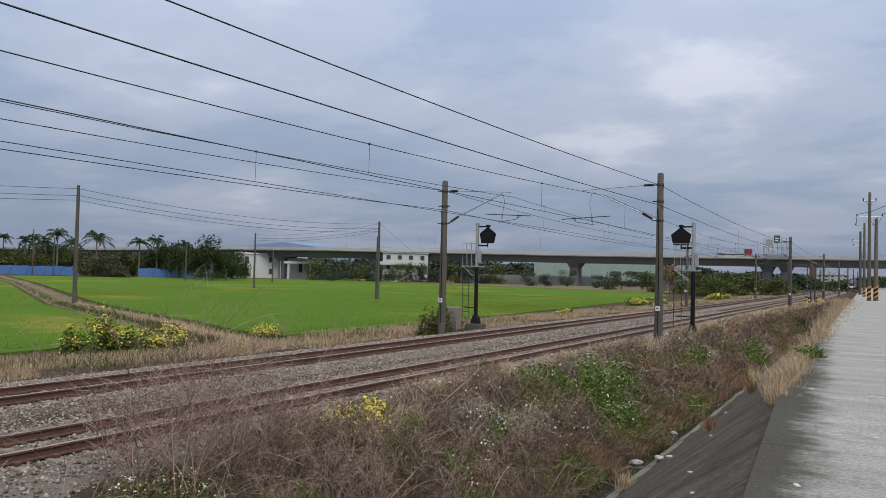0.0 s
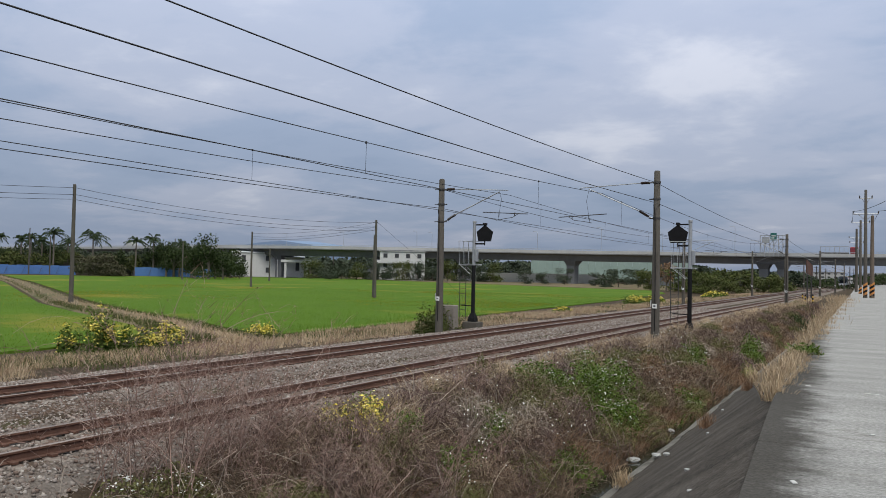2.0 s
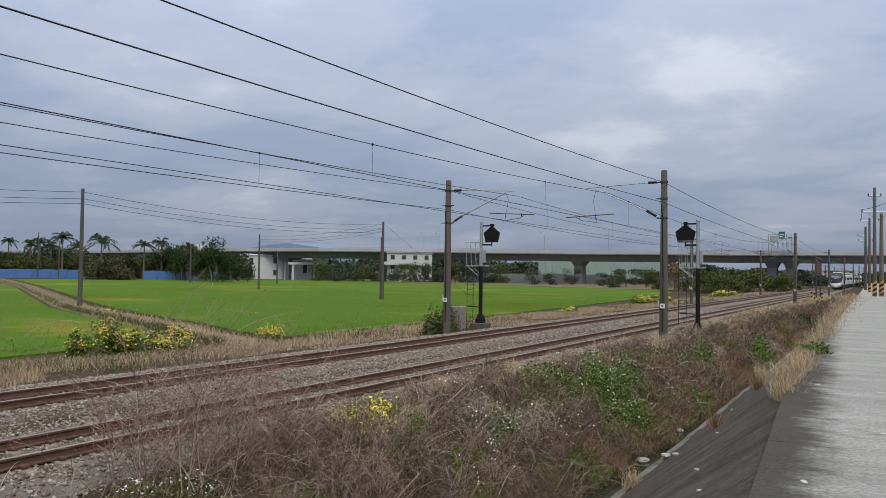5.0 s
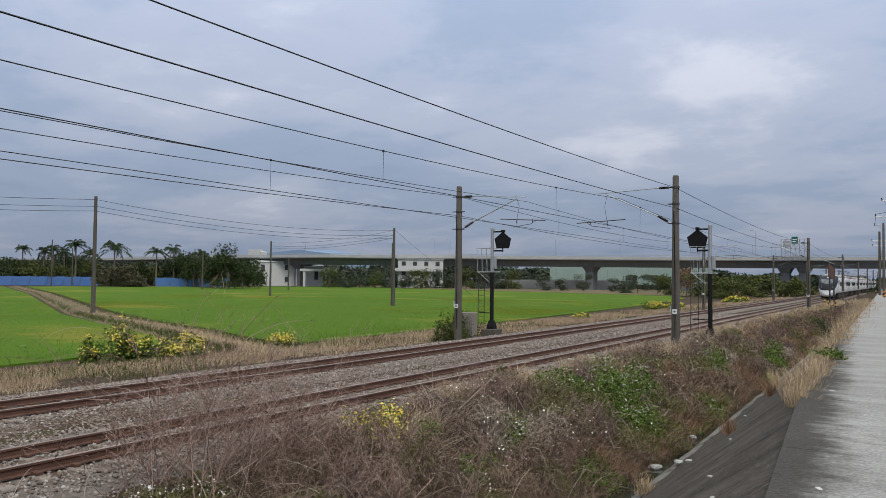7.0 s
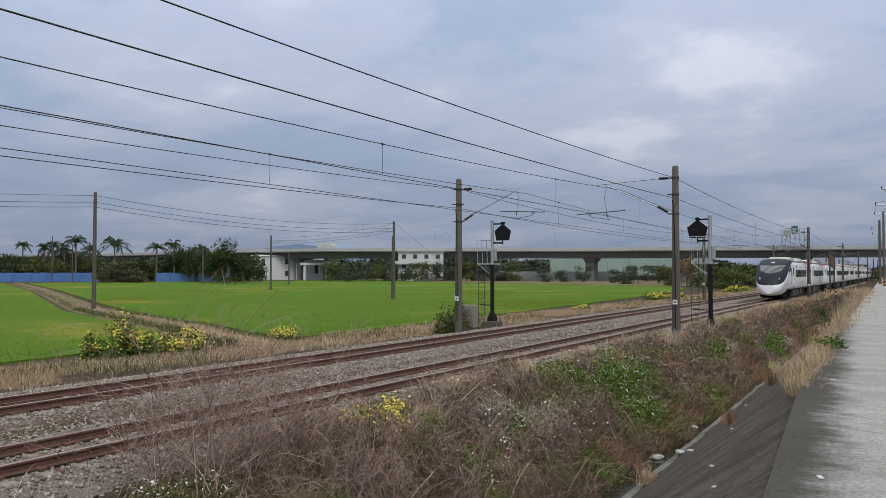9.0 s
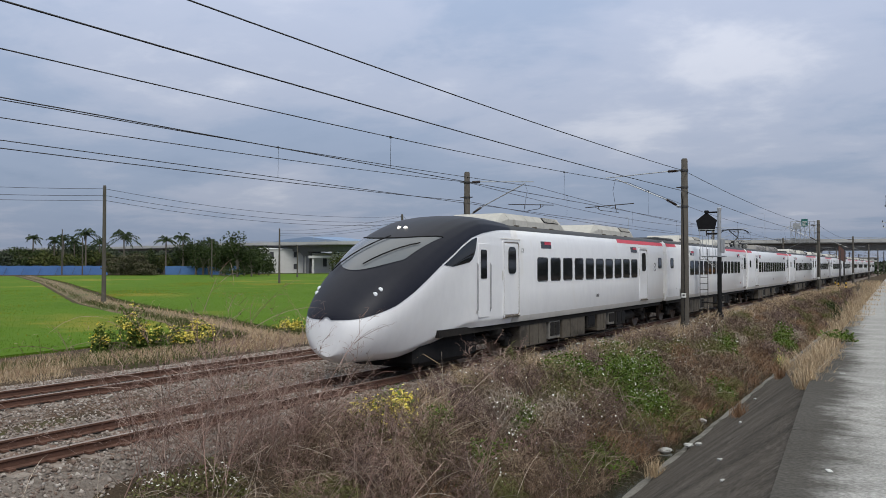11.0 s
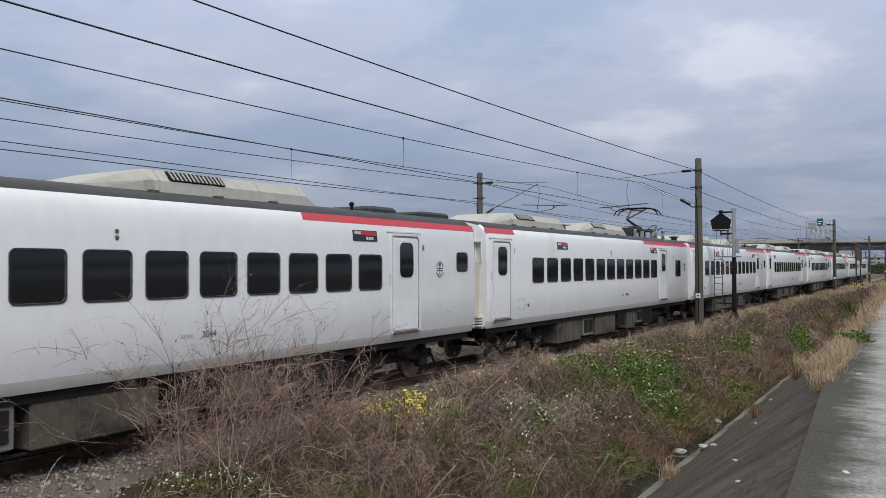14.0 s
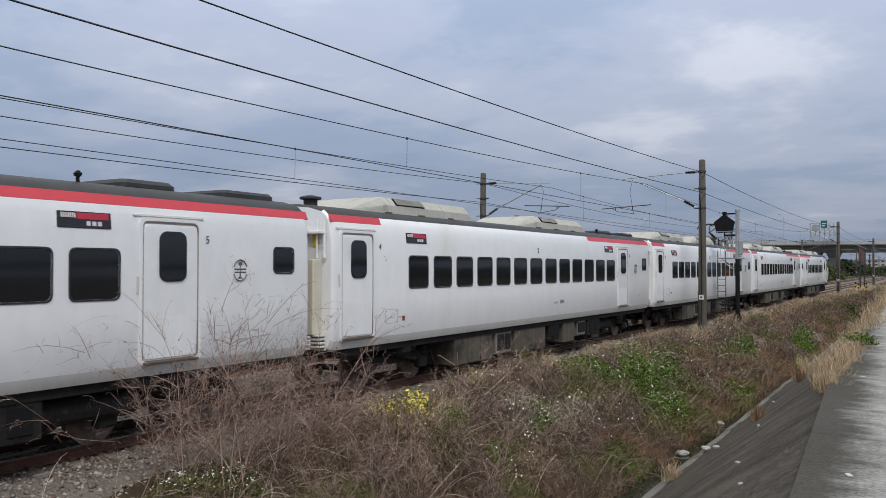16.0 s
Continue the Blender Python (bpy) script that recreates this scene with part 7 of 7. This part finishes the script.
def make_tree(name, x, y, top, width, seed, mat="tree", label="", count=420, base=FIELD_Z, low=0.18):
    """Trunk, limbs and an uneven crown of many leaf clumps."""
    t = thing(name, label or "broad dark green tree beyond the field", "tree", pose(x, y, base), "far trees")
    H = top - base
    rng = np.random.default_rng(seed)
    s = Shape().tube([(0, 0, -0.3), (0.1, 0, H * 0.3), (-0.1, 0.1, H * 0.6)], [H * 0.03, H * 0.022, H * 0.01], 6)
    lobes = []
    for i in range(9):
        a = i * 2.4 + rng.uniform(0, 1)
        rr = width * 0.36 * math.sqrt(rng.uniform(0.05, 1))
        c = np.array([rr * math.cos(a), rr * math.sin(a), H * rng.uniform(low + 0.12, 0.86)])
        lobes.append((c, rng.uniform(0.20, 0.33)))
        s.tube([(0, 0, H * 0.25), tuple(c * np.array([0.5, 0.5, 0.75])), tuple(c)], [H * 0.014, H * 0.009, H * 0.004], 5)
    part("trunk", s, M["bark"], t)
    g = Growth(seed + 1)
    pts = []
    for i in range(int(count * 3.2)):
        c, q = lobes[i % 9]
        d = g.rng.normal(0, 1, 3)
        d /= np.linalg.norm(d)
        pts.append(c + d * np.array([width * q, width * q, H * q * 0.75]) * g.rng.uniform(0.35, 1.08))
    pts = np.array(pts)
    pts[:, 2] = np.clip(pts[:, 2], 0.05 * H, H)
    g.leaves(pts, 0.062 * math.sqrt(width * H) + 0.10, 0.3)
    g.part("crown", M[mat], t)


def make_palm(x, y, top, width, seed):
    p = thing("palm_tree", "tall palm tree behind the blue hoarding", "palm tree", pose(x, y, FIELD_Z), "palms")
    rng = np.random.default_rng(seed)
    H = top - FIELD_Z
    crown = H * 0.80
    lean = rng.uniform(-0.3, 0.3)
    part("trunk", Shape().tube([(0, 0, -0.3), (lean * 0.4, 0, crown * 0.5), (lean, 0, crown)], [0.32, 0.24, 0.2], 8), M["bark"], p)
    g = Growth(seed + 1)
    for i in range(21):
        a = i * 2.399 + rng.uniform(-0.2, 0.2)
        el = radians(rng.uniform(-15, 75))
        L = width * 0.62 * rng.uniform(0.8, 1.1)
        pts = []
        for k in range(7):
            u = k / 6
            pts.append(np.array([lean + math.cos(a) * L * u * math.cos(el), math.sin(a) * L * u * math.cos(el), crown + L * u * math.sin(el) - L * 0.55 * u * u]))
        pts = np.array(pts)
        g.blades(pts[:-1], pts[1:], 0.16, 0.0, 2)
        for k in range(1, 7):
            for side in (-1, 1):
                w = np.array([-math.sin(a), math.cos(a), 0]) * side
                for f in (0.0, 0.5):
                    b = pts[k - 1] + (pts[k] - pts[k - 1]) * f
                    e = b + w * L * 0.2 * (1.1 - 0.1 * k) + (pts[k] - pts[k - 1]) * 0.6 - np.array([0, 0, L * 0.12])
                    g.blades(b[None], e[None], 0.25, 0.05, 2)
    g.part("fronds", M["palm"], p)


def make_far_plants():
    for i, (x, y, top, w) in enumerate(((-252.8, 161.5, 14.2, 5.2), (-249.3, 166.8, 13.0, 6.3), (-244.4, 166.9, 14.1, 6.2), (-235.7, 168.9, 15.8, 8.1), (-245.8, 171.9, 12.7, 6.3), (-241.3, 178.2, 12.5, 6.3),
                                        (-228.7, 178.3, 14.7, 10.1), (-216.6, 185.2, 13.5, 7.0), (-212.9, 189.4, 14.5, 7.0), (-203.7, 192.1, 12.9, 5.9))):
        make_palm(x, y, top, w, 500 + 3 * i)
    k = 600
    for x, y, top, w, mat in ((-169.1, 170.3, 12.7, 7.6, "tree"), (-166.3, 173.1, 8.3, 7.6, "tree"), (-196.8, 192.0, 10.7, 7.7, "tree"), (-208.0, 190.4, 11.0, 7.9, "tree"), (-223.8, 184.4, 9.2, 6.1, "tree"),
                              (-246.7, 162.3, 7.6, 11.2, "scrub"), (-241.2, 168.0, 6.4, 9.2, "scrub"), (-237.4, 174.4, 7.1, 9.2, "scrub"), (-221.2, 188.5, 5.8, 9.1, "scrub"), (-206.9, 196.1, 5.6, 10.0, "scrub"),
                              (-193.9, 187.9, 5.1, 7.6, "scrub"), (-169.6, 183.6, 3.6, 5.2, "tree"), (-166.6, 165.7, 2.5, 7.6, "tree"), (-185, 196, 8.8, 9, "tree"), (-176, 180, 7.5, 8, "tree"), (-258, 166, 8, 12, "scrub"), (-231, 182, 7.5, 10, "tree"), (-190, 184, 9.5, 9, "tree"), (-183, 178, 9, 8, "tree"), (-200, 186, 8.5, 9, "tree"), (-214, 192, 8, 9, "tree"), (-176, 172, 9.5, 8, "tree"), (-245, 175, 9, 10, "tree"), (-252, 158, 8, 10, "tree")):
        make_tree("tree", x, y, top, w, k, mat, "dark green tree beyond the rice field", 380)
        k += 3
    for x, y, top, w in ((-213.4, 165.4, 6.0, 13.2), (-211.5, 171.0, 5.2, 9.5), (-206, 168, 4.6, 8)):
        make_tree("brush", x, y, top, w, k, "grey_scrub", "greyish half-bare thicket at the field's far edge", 900, low=-0.05)
        k += 3
    for i in range(13):
        u = i / 12
        make_tree("hedge_bush", -180 + 56 * u, 231 + 34 * u, 6.3 + 0.6 * math.sin(i * 2.1), 8.2, k, "far_leaf" if i % 3 else "scrub", "dense dark green hedge bush below the viaduct", 420, low=-0.1)
        k += 3
    for x, y, top, w in ((-155.8, 210.7, 2.2, 7.0), (-104.7, 248.9, 4.1, 5.7), (-97.7, 246.4, 4.0, 5.2), (-89.8, 246.1, 4.5, 5.9), (-80.6, 249.3, 3.3, 4.8), (-67.7, 230.3, 4.5, 8.7), (-61.0, 226.9, 4.3, 7.6), (-69.3, 224.6, 2.8, 6.0), (-74, 240, 3.0, 6)):
        make_tree("bush", x, y, top, w, k, "far_leaf", "rounded dark green bush at the field's far edge", 360, low=-0.05)
        k += 3
    for x, y, top, w in ((-41.8, 195.6, 5.2, 8.0), (-36.6, 186.6, 4.8, 9.0), (-31.9, 187.5, 5.1, 8.6), (-28.5, 193.0, 4.5, 7.5), (-27.1, 218.6, 3.8, 8.7), (-23.9, 229.1, 3.6, 8.4), (-52, 205, 5.2, 7), (-35, 178, 3.2, 7), (-29.5, 180, 3.0, 6), (-24, 205, 3.2, 6)):
        make_tree("scrub_bush", x, y, top, w, k, "scrub", "straggling green scrub beside the line", 560, low=-0.05)
        k += 3
    make_tree("bare_tree", -46.7, 199.6, 7.2, 5.0, k, "russet", "half-bare reddish tree beside the line", 260)
    for i, (x, y, top, w) in enumerate(((2, 250, 4.5, 12), (14, 240, 5, 12), (-16, 285, 3.5, 12), (-6, 330, 5, 14), (20, 300, 7, 14), (12, 190, 4, 10))):
        make_tree("tree", x, y, top, w, k + 5 + 3 * i, "tree", "dark green tree beside the far lane", 380, base=-1.0, low=-0.05)


# leaf greens greyed to paint in the haze of distance
M["far_leaf"] = leafy("haze_tinted_foliage", (0.040, 0.055, 0.036), (0.058, 0.075, 0.046), (0.075, 0.088, 0.058), (0.048, 0.062, 0.044))


def make_far_woods():
    """Unbroken low woods and shrubbery beyond the viaduct and behind the palms."""
    g = Growth(71)
    r = g.rng
    n = 70000
    x = r.uniform(-640, 260, n)
    y = np.interp(x, [p[0] for p in LINE], [p[1] for p in LINE]) + 75 + r.uniform(0, 30, n)
    crest = np.interp(x, (-150, -60, 0), (9.0, 6.0, 4.6)) + 1.0 * np.sin(x / 17.0) + 1.2 * np.sin(x / 7.3 + 1) + 0.8 * np.sin(x / 3.1)
    z = -1.0 + (crest + 1.0) * r.uniform(0, 1, n) ** 0.7
    g.leaves(np.stack([x, y, z], 1), 1.8, 0.3)
    n = 22000
    x = r.uniform(-285, -194, n)
    y = np.interp(x, (-285, -235, -200, -168), (150, 186, 201, 190)) + r.uniform(0, 14, n)
    crest = 7.6 + 1.2 * np.sin(x / 6.0) + 0.9 * np.sin(x / 2.7 + 1)
    z = -1.0 + (crest + 1.0) * r.uniform(0, 1, n) ** 0.7
    g.leaves(np.stack([x, y, z], 1), 0.95, 0.3)
    g.make("far_woods", M["far_leaf"], "dark green woods and shrubbery beyond the viaduct", "woods")


def building(name, label, x0, y0, x1, y1, z0, z1, depth, mat, roof="roof_metal", storeys=1, cols=4, gable=0.0):
    """A plain block whose front runs from one ground point to another; windows are set into its front."""
    L = math.hypot(x1 - x0, y1 - y0)
    ang = math.degrees(math.atan2(y1 - y0, x1 - x0))
    b = thing(name, label, "building", pose(x0, y0, 0, 0, 0, ang))
    part("wall", Shape().box(0, L, 0, depth, z0, z1), M[mat], b)
    ro = Shape().stack([[(-0.4, -0.4, z1), (L + 0.4, -0.4, z1), (L + 0.4, depth + 0.4, z1), (-0.4, depth + 0.4, z1)], [(-0.4, -0.4, z1 + 0.25), (L + 0.4, -0.4, z1 + 0.25), (L + 0.4, depth + 0.4, z1 + 0.25 + gable), (-0.4, depth + 0.4, z1 + 0.25 + gable)]])
    part("roof", ro, M[roof], b)
    step = (z1 - z0) / storeys
    for f in range(storeys):
        for c in range(cols):
            x = L * (c + 0.5) / cols
            w = part("window", Shape().box(x - 0.75, x + 0.75, -0.06, 0.05, z0 + step * f + step * 0.35, z0 + step * f + step * 0.78), M["roof_grey"], b)
            part("window_frame", Shape().box(x - 0.9, x + 0.9, -0.09, -0.061, z0 + step * f + step * 0.30, z0 + step * f + step * 0.35), M["parapet"], w)
    return b


def make_buildings():
    building("farm_building", "white two-storey farm building with a pale metal roof", -226.3, 240.2, -212.4, 252.6, FIELD_Z, 8.6, 12, "wall_white", storeys=2, cols=2, gable=1.2)
    building("shed", "low white shed with a light metal roof", -211.5, 250, -203.5, 257, FIELD_Z, 6.8, 9, "wall_white", cols=2, gable=0.8)
    g = thing("gate_portal", "white concrete portal canopy on two columns", "gate", pose(-207.2, 246.5, 0, 0, 0, 38.9))
    for x in (2.2, 10.6):
        part("column", Shape().slab(x - 0.45, x + 0.45, -0.4, 0.4, FIELD_Z - 0.1, 5.0, 0.05), M["wall_white"], g)
    part("lintel", Shape().slab(0.4, 12.2, -0.7, 0.7, 5.0, 6.0, 0.08), M["wall_white"], g)
    building("white_house", "white flat-roofed house with a balcony band", -163.9, 251.3, -149.6, 260.0, FIELD_Z, 9.7, 10, "wall_white", "parapet", storeys=3, cols=4)
    bal = thing("balcony", "pale projecting balcony of the white house", "balcony", pose(-164.6, 250.2, 0, 0, 0, 31.3))
    part("slab", Shape().slab(-0.8, 17.8, -1.0, 0.6, 5.2, 5.45, 0.03), M["parapet"], bal)
    part("balustrade", Shape().slab(-0.8, 17.8, -1.0, -0.85, 5.45, 6.5, 0.02), M["wall_white"], bal)
    s = Shape().stack([[(-150, 287, z), (-96, 307, z), (-96, 307.4, z), (-150, 287.4, z)] for z in (-1.2, 2.7)])
    solid("boundary_wall", s, M["wall_white"], "long low white boundary wall under the viaduct", "wall", "structure")
    n = thing("noise_barrier", "pale green noise barrier of upright panels behind the viaduct", "noise barrier", kind="structure")
    p0, p1 = Vector((-134, 325, 0)), Vector((-70, 345, 0))
    for i in range(22):
        a, b = p0.lerp(p1, i / 22), p0.lerp(p1, (i + 0.97) / 22)
        part("panel", Shape().stack([[(a.x, a.y, z), (b.x, b.y, z), (b.x, b.y + 0.15, z), (a.x, a.y + 0.15, z)] for z in (1.0, 8.6)]), M["noise_wall"], n)
    for p, q in (((-262, 130), (-230.2, 173.1)), ((-215.9, 184.5), (-199, 203))):
        h = thing("hoarding", "blue corrugated sheet hoarding along the far road", "hoarding", kind="structure")
        p, q = Vector((*p, 0)), Vector((*q, 0))
        m = max(4, int((q - p).length / 2.4))
        for i in range(m):
            a, b = p.lerp(q, i / m), p.lerp(q, (i + 0.98) / m)
            part("sheet", Shape().stack([[(a.x, a.y, z), (b.x, b.y, z), (b.x + 0.08, b.y + 0.08, z), (a.x + 0.08, a.y + 0.08, z)] for z in (-0.9, 1.95 + 0.1 * (i % 2))]), M["blue"], h)
            if i % 2 == 0:
                part("prop", Shape().tube([(a.x, a.y - 0.1, 1.4), (a.x + 0.6, a.y - 1.6, -0.9)], 0.06, 5), M["dark_steel"], h)
    building("town_block", "distant pale concrete apartment block", -40, 520, -20, 526, -1, 7, 15, "wall_grey", "parapet", 4, 6)
    building("town_block", "distant pale concrete apartment block", -70, 500, -48, 506, -1, 6, 15, "wall_white", "parapet", 3, 6)
    building("town_block", "distant pale concrete apartment block", -10, 560, 8, 562, -1, 7, 15, "wall_grey", "parapet", 4, 5)
    building("town_block", "distant pale concrete apartment block", -120, 430, -90, 440, -1, 5, 15, "wall_white", "parapet", 2, 7)
    hill = Shape()
    pts = [(-2180, 2080, 20), (-2080, 2165, 66), (-2000, 2235, 92), (-1930, 2295, 104), (-1850, 2360, 92), (-1760, 2430, 66), (-1640, 2510, 20)]
    hill.stack([[(x, y, -5), (x, y, z), (x + 80, y + 100, z), (x + 160, y + 200, -5)] for x, y, z in pts])
    solid("hill", hill, M["hill"], "hazy blue-grey hill on the horizon", "hill", "structure", soft=True)


make_ground()
make_road()
make_field()
make_ballast()
for y in MASTS[1:]:
    make_mast(-19.0 + float(bend(y)), y - 0.4, 1, 7.15, 5.06, "far")
    make_mast(-8.75 + float(bend(y)), y + 0.62, -1, 7.25, 4.96, "near")
make_wires()
make_trackside()
make_poles()
make_train()
make_viaduct()
make_gantry()
LORRY, VAN = make_truck()
make_buildings()
make_far_plants()
make_far_woods()
make_bank_plants()
make_margin()
make_rice()
make_track(FAR_TRACK, "railway_track_far", "rusty railway track on concrete sleepers in ballast")
make_track(NEAR_TRACK, "railway_track_near", "rusty railway track on concrete sleepers in ballast")
motions()
